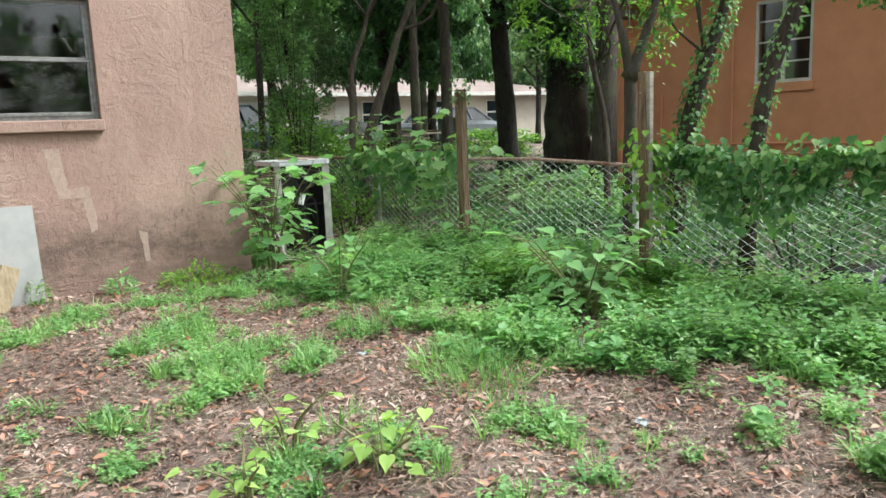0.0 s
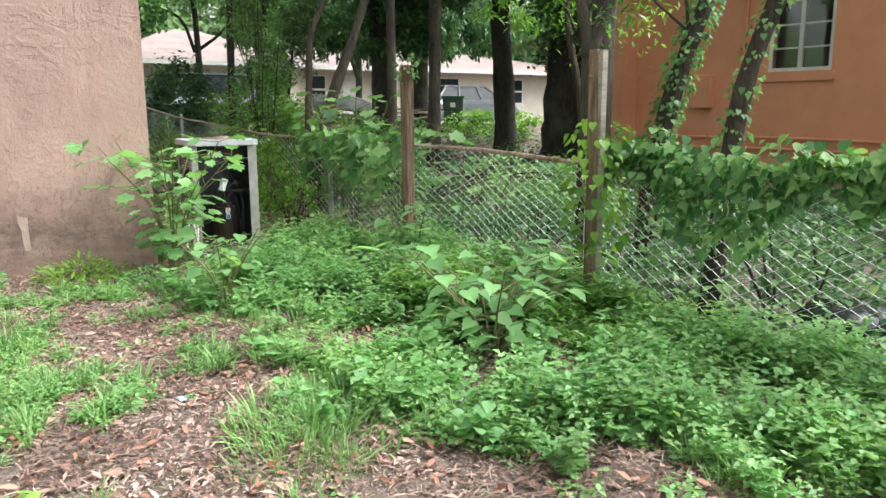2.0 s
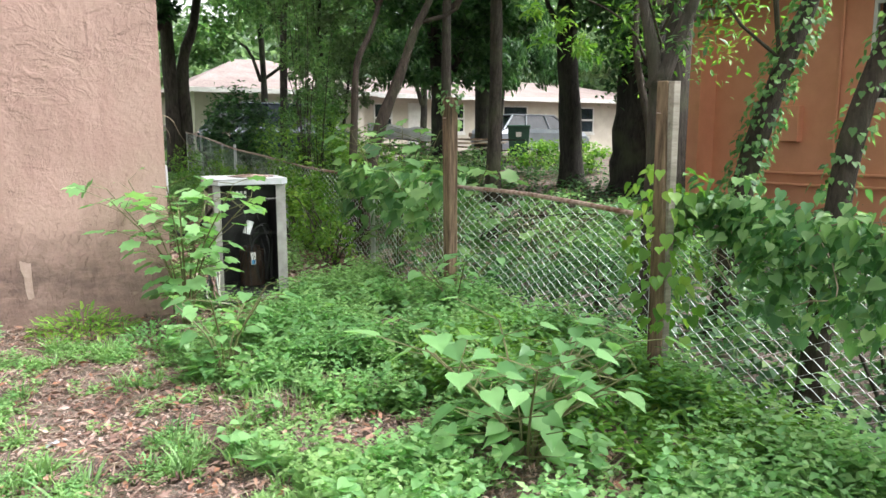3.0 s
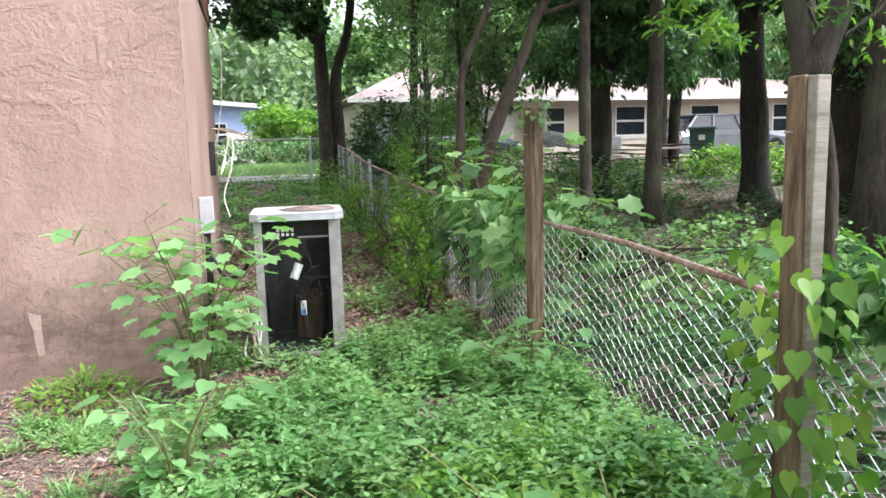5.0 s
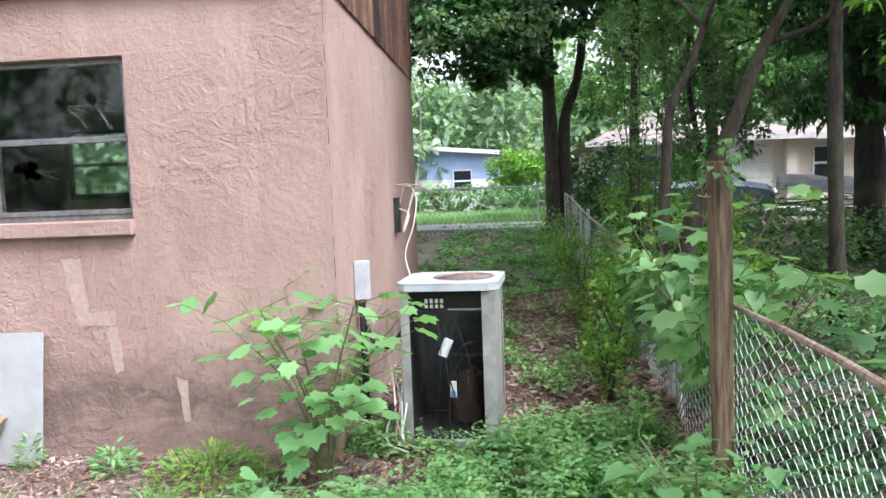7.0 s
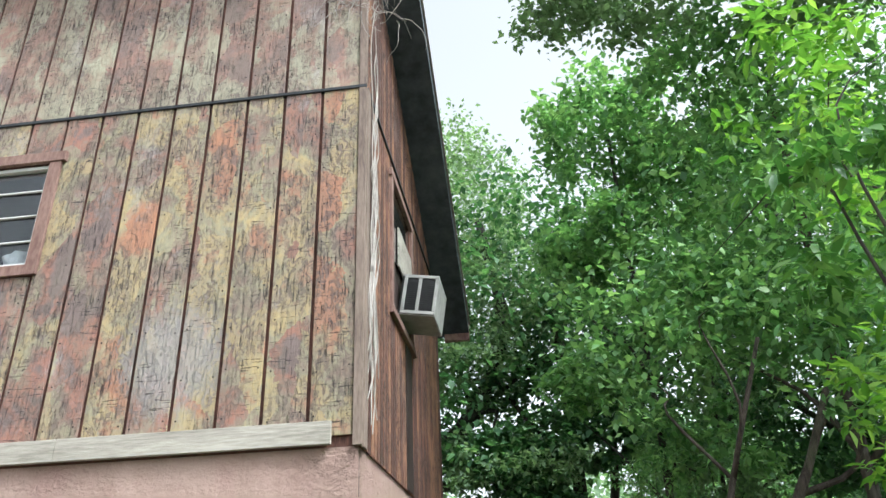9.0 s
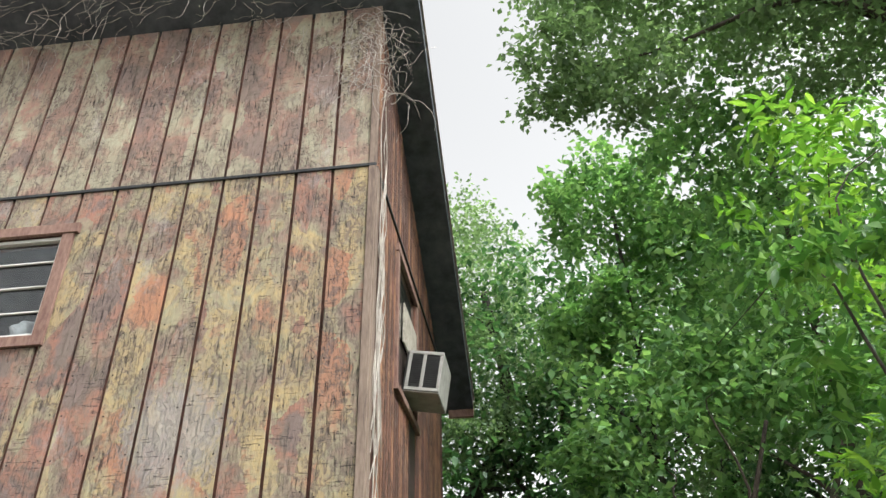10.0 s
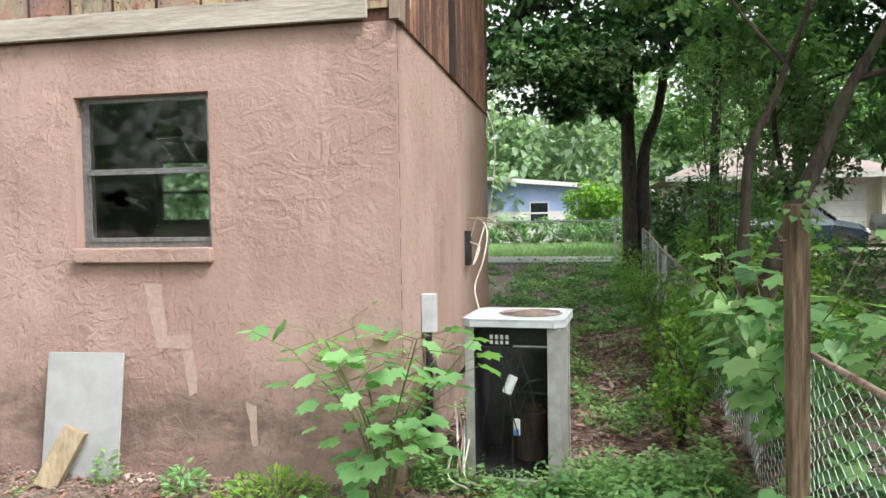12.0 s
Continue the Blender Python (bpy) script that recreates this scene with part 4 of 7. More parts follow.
paint_patch([(1.55, 0.78), (1.63, 0.80), (1.66, 0.52), (1.60, 0.50)], 2)
paint_patch([(1.99, 0.47), (2.05, 0.45), (2.06, 0.20), (2.02, 0.18)], 3)

# ---- window air conditioner ----
def window_ac():
    a = thing("window_air_conditioner", (3.02, 8.38, 4.24), "off-white boxy window air conditioner jutting from the siding", "air conditioner")
    bm = bmesh.new()
    add_box(bm, -0.02, 0.30, -0.25, 0.25, 0.0, 0.36, 0.008)
    part("case", bm, BLACK, a, "dark louvred case")
    for z in (0.0, 0.34):
        box("shell_panel", 0.0, 0.31, -0.262, -0.251, z, z + 0.03, AC_PAINT, a, "", 0.003)
    for x in (0.0, 0.13, 0.28):
        box("shell_panel", x, x + 0.03, -0.262, -0.251, 0.03, 0.34, AC_PAINT, a, "", 0.003)
    box("shell_panel", 0.301, 0.31, -0.255, 0.255, -0.01, 0.37, AC_PAINT, a, "", 0.003)
    box("shell_panel", -0.02, 0.30, -0.251, 0.251, -0.012, -0.001, AC_PAINT, a, "", 0.003)
    box("shell_panel", -0.02, 0.30, -0.251, 0.251, 0.361, 0.37, AC_PAINT, a, "", 0.003)
    bm = bmesh.new()
    for k in range(14):
        add_box(bm, 0.03, 0.28, -0.258, -0.253, 0.05 + 0.02 * k, 0.054 + 0.02 * k)
    part("louvre", bm, BLACK, a)
    a.rotation_euler = (0, radians(9), 0)


window_ac()
sw = tagged(new("window_side"), "side window with a torn board and a sagging air conditioner", "window", "", "structure")
bm = bmesh.new()
add_box(bm, HX + 0.002, HX + 0.045, 7.68, 7.75, 4.12, 5.38, 0.004)
add_box(bm, HX + 0.002, HX + 0.045, 8.75, 8.82, 4.12, 5.38, 0.004)
add_box(bm, HX + 0.002, HX + 0.05, 7.66, 8.84, 5.38, 5.45, 0.004)
add_box(bm, HX + 0.002, HX + 0.06, 7.66, 8.84, 4.06, 4.12, 0.004)
part("window_trim", bm, TRIM_WOOD, sw)
box("board", HX + 0.02, HX + 0.035, 8.05, 8.75, 4.66, 5.05, RAW_WOOD, sw, "torn plywood filler board")
box("pane", HX + 0.008, HX + 0.012, 7.76, 8.74, 4.66, 5.37, GLASS, sw)
bm = bmesh.new()
add_box(bm, HX + 0.021, HX + 0.028, 8.40, 8.70, 2.80, 4.05)
tagged(part("stain_board", bm, DARK_GAP), "dark rotten strip below the air conditioner", "board", "", "structure")


# dead vines on the corner
def dead_vines():
    v = tagged(new("dead_vines"), "pale dead vine stems clinging to the house corner", "vine")
    for k in range(13):
        bm = bmesh.new()
        top = rng.uniform(4.4, 7.0)
        pts, z = [], 2.9 + rng.uniform(0, 0.6)
        x = rng.uniform(-0.03, 0.02)
        while z < top:
            pts.append((HX + 0.045 + 0.02 * rng.random(), HY + 0.02 + 0.3 * rng.random(), z))
            z += rng.uniform(0.25, 0.5)
        add_tube(bm, smooth_path(pts, 4), rng.uniform(0.003, 0.006), 5)
        part("stem", bm, VINE, v)
    def tendril(p, heading, steps, length, thick, hang):
        bm = bmesh.new()
        pts = [p]
        for _ in range(steps):
            heading = (heading + Vector(rng.normal(0, 0.45, 3)) + Vector((0, 0, -hang))).normalized()
            heading.y *= 0.35
            pts.append(pts[-1] + heading * length * rng.uniform(0.6, 1.3))
        path = smooth_path(pts, 3)
        add_tube(bm, path, [thick * (1 - 0.7 * i / len(path)) for i in range(len(path))], 4)
        part("stem", bm, VINE, v)

    for k in range(110):
        p = Vector((HX + rng.normal(-0.05, 0.13), HY - 0.05, 6.35 + 1.05 * rng.random() ** 0.8))
        if p.x > HX + 0.03:
            p.y += rng.uniform(0.0, 0.35)
        tendril(p, Vector((rng.normal(0.1, 0.6), 0, -0.7)), 7, 0.075, rng.uniform(0.0015, 0.0034), 0.18)
    for k in range(130):
        y = rng.uniform(6.25, 6.68)
        p = Vector((rng.uniform(-2.2, 3.05), y, 7.485 + 0.5 * (6.73 - y) - rng.uniform(0.0, 0.05)))
        tendril(p, Vector((rng.normal(0, 1), 0, -0.15)), 8, 0.085, rng.uniform(0.0016, 0.0032), 0.05)
    for k in range(22):
        p = Vector((rng.uniform(-1.8, 2.9), HY - 0.04, rng.uniform(7.2, 7.45)))
        tendril(p, Vector((rng.normal(0, 0.3), 0, -1)), int(rng.integers(4, 9)), 0.09, 0.0026, 0.4)


dead_vines()

# ---- fence ----
FX = 5.13


def fence_line(y):
    return FX + 0.01 * (y - 5)


def fence():
    f_ = tagged(new("fence"), "sagging galvanised chain-link fence with a rusty top rail", "fence", "", "structure")
    y0, y1, top, low = -4.0, 19.6, 0.95, 0.0
    pitch_ = 0.066
    n = int((y1 - y0) / pitch_)
    rows = 14
    dz = (top - low) / (rows * 2)
    verts, faces = [], []
    for i in range(n):
        y = y0 + i * pitch_
        pts = []
        for k in range(rows * 2 + 1):
            s = (k + i) % 2
            yy = y + (pitch_ * 0.5 if s else -pitch_ * 0.5) * 0.98
            sag = 0.03 * math.sin(1.7 * yy) + 0.018 * math.sin(5.1 * yy)
            z = low + k * dz + float(rise(FX, yy)) + 0.02 * math.sin(2.2 * yy)
            pts.append((fence_line(yy) + sag + (0.004 if s else -0.004), yy, z))
        for (ax, ay, az), (bx, by, bz) in zip(pts, pts[1:]):
            o = len(verts)
            r = 0.002
            for px, py, pz in ((ax, ay, az), (bx, by, bz)):
                verts += [(px - r, py, pz), (px + r, py - r, pz), (px + r, py + r, pz)]
            faces += [(o, o + 1, o + 4, o + 3), (o + 1, o + 2, o + 5, o + 4), (o + 2, o, o + 3, o + 5)]
    me = bpy.data.meshes.new("chain_mesh")
    me.from_pydata(verts, [], faces)
    me.polygons.foreach_set("use_smooth", [True] * len(me.polygons))
    tagged(obj("chain_mesh", me, GALV, f_), "", "", "", "stuff")
    bm = bmesh.new()
    pts = [(fence_line(y) + 0.01, y, 0.955 + float(rise(FX, y)) - 0.025 * math.sin(max(0, (y - 3.3)) * 1.2) * (3.3 < y < 5.9)) for y in np.arange(y0, y1 + 0.1, 0.5)]
    add_tube(bm, pts, 0.016, 8)
    part("top_rail", bm, RUST, f_, "rusty bent top rail")
    for y in (-3.2, 0.6, 3.82, 7.9, 11.0, 14.0, 17.0, 19.6):
        bm = bmesh.new()
        add_cyl(bm, (fence_line(y) + 0.05, y, -0.1), 0.026, 1.12 + float(rise(FX, y)), 10)
        part("fence_post", bm, GALV, f_)


fence()


def timber_post(x, y, h, lean, label, w=0.10):
    p = thing("fence_post", (x, y, -0.05), label, "post", "timber posts along the fence")
    bm = bmesh.new()
    add_box(bm, -w / 2, w / 2, -w / 2, w / 2, 0, h, 0.007)
    for v in bm.verts:
        v.co.x += 0.004 * math.sin(9 * v.co.z + v.co.y * 40)
    part("timber", bm, POST_WOOD, p)
    bm = bmesh.new()
    add_tube(bm, [(-w / 2 - 0.03, 0.0, h - 0.16), (-w / 2 + 0.01, 0.0, h - 0.16)], 0.004, 5)
    part("nail", bm, RUST, p)
    p.rotation_euler = (radians(lean[0]), radians(lean[1]), radians(8))


timber_post(5.03, 5.93, 1.69, (0.5, -0.6), "split brown timber post beside the chain-link fence, vine on top", 0.085)
timber_post(4.855, 3.48, 1.67, (-2.0, 2.4), "reddish brown timber post with creeper beside the fence", 0.058)
timber_post(4.52, 1.20, 1.60, (-2.0, 4.5), "leaning knotted timber post wound with creeper beside the fence", 0.11)

bm = bmesh.new()
add_box(bm, 4.905, 4.95, 3.475, 3.515, -0.05, 1.615, 0.004)
tagged(part("grey_board", bm, RAW_WOOD), "weathered grey board nailed behind a timber post", "board")

# gate frame of metal pipe further along
bm = bmesh.new()
add_tube(bm, smooth_path([(6.0, 1.36, -0.05), (6.0, 1.40, 0.9), (6.0, 1.47, 1.62)], 3), 0.028, 8)
add_tube(bm, [(6.0, 1.45, 1.62), (6.1, 0.3, 1.68)], 0.028, 8)
tagged(part("pipe_frame", bm, BLACK), "dark metal pipe frame standing behind the fence", "frame")
bm = bmesh.new()
add_box(bm, 5.45, 6.15, 0.2, 0.7, 0.52, 0.56, 0.005)
add_box(bm, 5.5, 5.55, 0.25, 0.3, 0.0, 0.52)
add_box(bm, 6.05, 6.1, 0.6, 0.65, 0.0, 0.52)
tagged(part("old_table", bm, BLACK), "dark rotten low bench behind the fence", "bench")
bm = bmesh.new()
bmesh.ops.create_icosphere(bm, subdivisions=3, radius=0.3)
for v in bm.verts:
    v.co.z *= 0.45
    v.co.x *= 1.3
    v.co += Vector((noise.noise(v.co * 6), noise.noise(v.co * 6 + Vector((3, 3, 3))), noise.noise(v.co * 6 + Vector((9, 3, 3))))) * 0.05
tb = part("black_bag", bm, mat_plain("black_plastic", (0.01, 0.012, 0.015), (0.03, 0.035, 0.04), 6, 0.25, 0, 0.01), None, "", True)
tb.location = (5.55, 2.2, 0.13)
tb.scale = (0.75, 0.75, 0.8)
tagged(tb, "crumpled black plastic bag lying behind the fence", "bag")


# ---- orange house ----
def orange_house():
    h = thing("orange_house", (11.7, 3.2, 0), "orange painted block house with a white gridded window", "house")
    ox, oy = 11.7, 3.2

    def W(name, x0, x1, y0, y1, z0, z1, mat=ORANGE, bevel=0.0, label="", par=h):
        o = box(name, x0 - ox, x1 - ox, y0 - oy, y1 - oy, z0, z1, mat, par, label, bevel)
        return o

    wy0, wy1, wz0, wz1 = 5.80, 6.74, 1.76, 3.05
    W("wall", ox, ox + 0.2, 3.2, wy0, -0.2, 3.5)
    W("wall", ox, ox + 0.2, wy1, 9.6, -0.2, 3.5)
    W("wall", ox, ox + 0.2, wy0, wy1, -0.2, wz0)
    W("wall", ox, ox + 0.2, wy0, wy1, wz1, 3.5)
    W("wall", ox + 0.2, ox + 7, 9.4, 9.6, -0.2, 3.5)
    W("wall", ox + 0.2, ox + 7, 3.2, 3.4, -0.2, 3.5)
    W("wall", ox + 0.6, ox + 0.8, -4, 3.2, -0.2, 3.5)
    W("buttress", ox - 0.35, ox, 9.2, 9.6, -0.2, 3.1, label="orange projecting pier")
    for k in range(14):
        z = 0.7 + 0.2 * k
        W("block_joint", ox - 0.0015, ox + 0.001, 3.25, 5.78, z, z + 0.006)
    bm = bmesh.new()
    add_box(bm, -0.05, 0.02, wy0 - oy - 0.06, wy1 - oy + 0.06, wz0 - 0.14, wz0 - 0.002, 0.006)
    part("window_sill", bm, ORANGE, h)
    win = new("window")
    win.parent = h
    bm = bmesh.new()
    y0, y1, z0, z1 = wy0 - oy, wy1 - oy, wz0, wz1
    for a in ((y0, y0 + 0.05, z0, z1), (y1 - 0.05, y1, z0, z1), (y0 + 0.05, y1 - 0.05, z0, z0 + 0.05), (y0 + 0.05, y1 - 0.05, z1 - 0.05, z1), ((y0 + y1) / 2 - 0.03, (y0 + y1) / 2 + 0.03, z0 + 0.05, z1 - 0.05)):
        add_box(bm, 0.01, 0.06, a[0], a[1], a[2], a[3], 0.003)
    for k in (1, 2, 3):
        zc = z0 + k * (z1 - z0) / 4
        for a, b in ((y0 + 0.05, (y0 + y1) / 2 - 0.03), ((y0 + y1) / 2 + 0.03, y1 - 0.05)):
            add_box(bm, 0.02, 0.045, a, b, zc - 0.012, zc + 0.012, 0.002)
    part("frame", bm, WHITE, win, "white painted window frame")
    for a, b in ((y0 + 0.05, (y0 + y1) / 2 - 0.03), ((y0 + y1) / 2 + 0.03, y1 - 0.05)):
        box("pane", 0.03, 0.034, a, b, z0 + 0.05, z1 - 0.05, GLASS, win)
    for z, x in ((0.80, 0.05), (0.64, 0.06)):
        bm = bmesh.new()
        add_tube(bm, smooth_path([(-x, 0.1, z - 0.02), (-x, 3.0, z + 0.02), (-x, 5.0, z), (-x, 5.3, z + 0.12), (-x, 5.3, z + 0.9)], 5), 0.022, 8)
        part("pipe", bm, ORANGE, h, "orange painted pipe along the wall")
    bm = bmesh.new()
    add_tube(bm, [(-0.06, 3.9, 0.75), (-0.06, 3.9, 3.2)], 0.02, 8)
    part("pipe", bm, ORANGE, h)
    bm = bmesh.new()
    v = [bm.verts.new(p) for p in ((-0.6, -8, 3.4), (8, -8, 5.0), (8, 7.0, 5.0), (-0.6, 7.0, 3.4), (-0.6, -8, 3.55), (8, -8, 5.15), (8, 7.0, 5.15), (-0.6, 7.0, 3.55))]
    for a in ((3, 2, 1, 0), (4, 5, 6, 7), (0, 1, 5, 4), (1, 2, 6, 5), (2, 3, 7, 6), (3, 0, 4, 7)):
        bm.faces.new([v[i] for i in a])
    part("roof", bm, SHINGLE, h)
    W("pier_roof", ox - 0.45, ox - 0.002, 9.0, 9.72, 3.12, 3.24, SHINGLE, 0.01, "small shingled cap")
    W("meter_box", ox - 0.12, ox - 0.002, 7.62, 7.98, 1.25, 1.75, ORANGE, 0.01, "painted meter box")
    # Near-black sheet behind the window paints in the unlit room.
    W("unlit_room_sheet", ox + 1.2, ox + 1.25, 4.5, 8.5, 0, 3.3, DARK_GAP)


orange_house()


# ---- far houses ----
def far_window(par, x, z, w, h, y=0.0):
    win = new("window")
    win.parent = par
    bm = bmesh.new()
    for a in ((x, x + 0.06, z, z + h), (x + w - 0.06, x + w, z, z + h), (x + 0.06, x + w - 0.06, z, z + 0.06), (x + 0.06, x + w - 0.06, z + h - 0.06, z + h), (x + 0.06, x + w - 0.06, z + h / 2 - 0.04, z + h / 2 + 0.04)):
        add_box(bm, a[0], a[1], y - 0.05, y + 0.0, a[2], a[3])
    part("frame", bm, WHITE, win)
    box("pane", x + 0.06, x + w - 0.06, y - 0.03, y - 0.02, z + 0.06, z + h - 0.06, CAR_GLASS, win)


def hip_roof(name, x0, x1, y0, y1, z0, ridge, parent, label=""):
    """A hip roof over a rectangle; ridge is (xa, xb, ya, yb, z)."""
    xa, xb, ya, yb, z = ridge
    bm = bmesh.new()
    v = [bm.verts.new(p) for p in ((x0, y0, z0), (x1, y0, z0), (x1, y1, z0), (x0, y1, z0), (xa, ya, z), (xb, yb, z))]
    for a in ((0, 1, 5, 4), (1, 2, 5), (2, 3, 4, 5), (3, 0, 4), (3, 2, 1, 0)):
        bm.faces.new([v[i] for i in a])
    return part(name, bm, SHINGLE, parent, label)


def tan_house():
    h = thing("tan_house", (7.2, 27.5, 0.55), "cream bungalow with a low pinkish shingle roof across the street", "house")
    box("wall", 0, 6.1, 0, 8, -0.2, 2.3, TAN, h)
    box("wall", 6.1, 22, 0.4, 8, -0.2, 2.3, TAN, h)
    box("garage_door", 1.6, 5.4, -0.04, -0.002, 0, 2.0, WHITE, h, "pale panelled garage door")
    for k in range(1, 4):
        box("garage_groove", 1.65, 5.35, -0.045, -0.041, 0.5 * k, 0.5 * k + 0.02, CONCRETE, h)
    box("pier", 5.75, 6.1, -0.30, -0.002, 0, 2.28, TAN, h)
    for x, w in ((6.8, 0.8), (9.6, 1.3), (12.8, 1.3), (16.5, 1.3)):
        far_window(h, x, 0.85, w, 1.15, 0.4)
        box("window_trim", x - 0.08, x + w + 0.08, 0.36, 0.398, 0.76, 0.84, WHITE, h)
    box("door", 8.3, 9.15, 0.36, 0.398, 0, 2.02, WHITE, h, "white front door")
    hip_roof("roof", -0.6, 6.7, -0.6, 8.6, 2.32, (2.4, 3.8, 4.0, 4.0, 3.75), h, "pinkish shingle hip roof")
    hip_roof("roof", 6.2, 22.6, -0.2, 8.5, 2.30, (8.5, 18.5, 4.2, 4.2, 3.3), h)
    box("fascia", -0.62, 6.72, -0.63, -0.6, 2.2, 2.36, WHITE, h)
    box("fascia", 6.72, 22.62, -0.23, -0.2, 2.18, 2.34, WHITE, h)
    slab("driveway", [(8.6, 23.6), (13.2, 23.6), (13.2, 27.4), (8.6, 27.4)], 0.4, 0.62, CONCRETE, "pale concrete driveway before the bungalow", "driveway")


def blue_house():
    h = thing("blue_house", (-6.5, 39, 0.55), "small pale blue house with a white gable edge", "house")
    box("wall", 0, 10.2, 0, 8, -0.2, 1.5, WHITE, h)
    box("wall", 0, 10.2, -0.01, 8, 1.5, 2.6, BLUE_WALL, h)
    far_window(h, 7.9, 0.85, 0.95, 1.1, -0.02)
    bm = bmesh.new()
    v = [bm.verts.new(p) for p in ((-0.4, -0.5, 3.6), (10.8, -0.5, 2.55), (10.8, 8.5, 2.55), (-0.4, 8.5, 3.6), (-0.4, -0.5, 3.8), (10.8, -0.5, 2.75), (10.8, 8.5, 2.75), (-0.4, 8.5, 3.8))]
    for a in ((3, 2, 1, 0), (4, 5, 6, 7), (0, 1, 5, 4), (1, 2, 6, 5), (2, 3, 7, 6), (3, 0, 4, 7)):
        bm.faces.new([v[i] for i in a])
    part("roof", bm, WHITE, h)
    bm = bmesh.new()
    v = [bm.verts.new(p) for p in ((0, -0.02, 2.6), (10.2, -0.02, 2.6), (0, -0.02, 3.55), (0, 8, 2.6), (10.2, 8, 2.6), (0, 8, 3.55))]
    for a in ((0, 1, 2), (5, 4, 3), (0, 2, 5, 3), (1, 4, 5, 2), (0, 3, 4, 1)):
        bm.faces.new([v[i] for i in a])
    part("gable", bm, BLUE_WALL, h)


tan_house()
blue_house()


def loft(bm, rings):
    """A closed skin over rings of equal length."""
    vs = [[bm.verts.new(p) for p in r] for r in rings]
    n = len(vs[0])
    for a, b in zip(vs, vs[1:]):
        for i in range(n):
            bm.faces.new((a[i], a[(i + 1) % n], b[(i + 1) % n], b[i]))
    bm.faces.new(vs[0][::-1])
    bm.faces.new(vs[-1])
    bmesh.ops.recalc_face_normals(bm, faces=bm.faces)


def car(at, turn, paint, label, height=1.45):
    c = thing("car", at, label, "car", "parked cars")
    bm = bmesh.new()
    body = [(-2.22, 0.45, 0.80, 0.66), (-2.1, 0.32, 0.93, 0.78), (-1.6, 0.27, 0.99, 0.85), (-0.6, 0.25, 0.97, 0.87), (0.7, 0.25, 0.95, 0.87), (1.2, 0.26, 0.94, 0.86), (1.9, 0.28, 0.84, 0.82), (2.15, 0.33, 0.74, 0.74), (2.25, 0.42, 0.62, 0.62)]
    loft(bm, [[(x, -w * 0.94, a), (x, -w, a + 0.16), (x, -w, b - 0.14), (x, -w * 0.88, b), (x, w * 0.88, b), (x, w, b - 0.14), (x, w, a + 0.16), (x, w * 0.94, a)] for x, a, b, w in body])
    part("body", bm, paint, c)
    bm = bmesh.new()
    loft(bm, [[(-1.95, -0.74, 0.93), (1.28, -0.74, 0.93), (1.28, 0.74, 0.93), (-1.95, 0.74, 0.93)], [(-1.45, -0.60, height - 0.05), (0.45, -0.60, height - 0.05), (0.45, 0.60, height - 0.05), (-1.45, 0.60, height - 0.05)]])
    part("window_glass", bm, CAR_GLASS, c, "dark car windows")
    bm = bmesh.new()
    add_box(bm, -1.5, 0.5, -0.62, 0.62, height - 0.055, height, 0.02)
    part("roof_panel", bm, paint, c)
    for s in (-1, 1):
        for xa, xb in ((-1.96, -1.46), (-0.95, -0.85), (0.15, 0.0), (1.29, 0.46)):
            bm = bmesh.new()
            add_tube(bm, [(xa, s * 0.752, 0.93), (xb, s * 0.612, height - 0.04)], 0.035, 6)
            part("pillar", bm, paint, c)
        for x in (-1.35, 1.40):
            # Flat dark disc paints in the shade of the wheel well.
            bm = bmesh.new()
            add_cyl(bm, (x, s * 0.868 - 0.006, 0.33), 0.37, 0.012, 20, "y")
            part("wheel_well_shade", bm, RUBBER, c)
            wh = new("wheel")
            wh.parent = c
            bm = bmesh.new()
            add_cyl(bm, (x, s * 0.82 - 0.07, 0.31), 0.31, 0.14, 22, "y")
            part("tyre", bm, RUBBER, wh)
            bm = bmesh.new()
            add_cyl(bm, (x, s * 0.892 - 0.006, 0.31), 0.19, 0.012, 16, "y")
            part("rim", bm, ALU, wh)
        box("headlamp", 2.10, 2.22, s * 0.60 - 0.13, s * 0.60 + 0.13, 0.60, 0.72, WHITE, c, "", 0.02)
        box("tail_lamp", -2.22, -2.10, s * 0.66 - 0.10, s * 0.66 + 0.10, 0.68, 0.84, RUST, c, "dull red tail lamp", 0.02)
        box("door_handle", -0.7, -0.52, s * 0.875 - 0.01, s * 0.875 + 0.01, 0.80, 0.83, paint, c)
    c.rotation_euler.z = radians(turn)


car((17.6, 22.4, 0.56), 8, CAR_SILVER, "silver estate car parked on the street")
car((8.3, 21.3, 0.57), 20, CAR_DARK, "dark blue car parked behind the bushes", 1.6)
car((27.0, 20.5, 0.55), 5, CAR_SILVER, "pale grey car parked further along the street", 1.6)


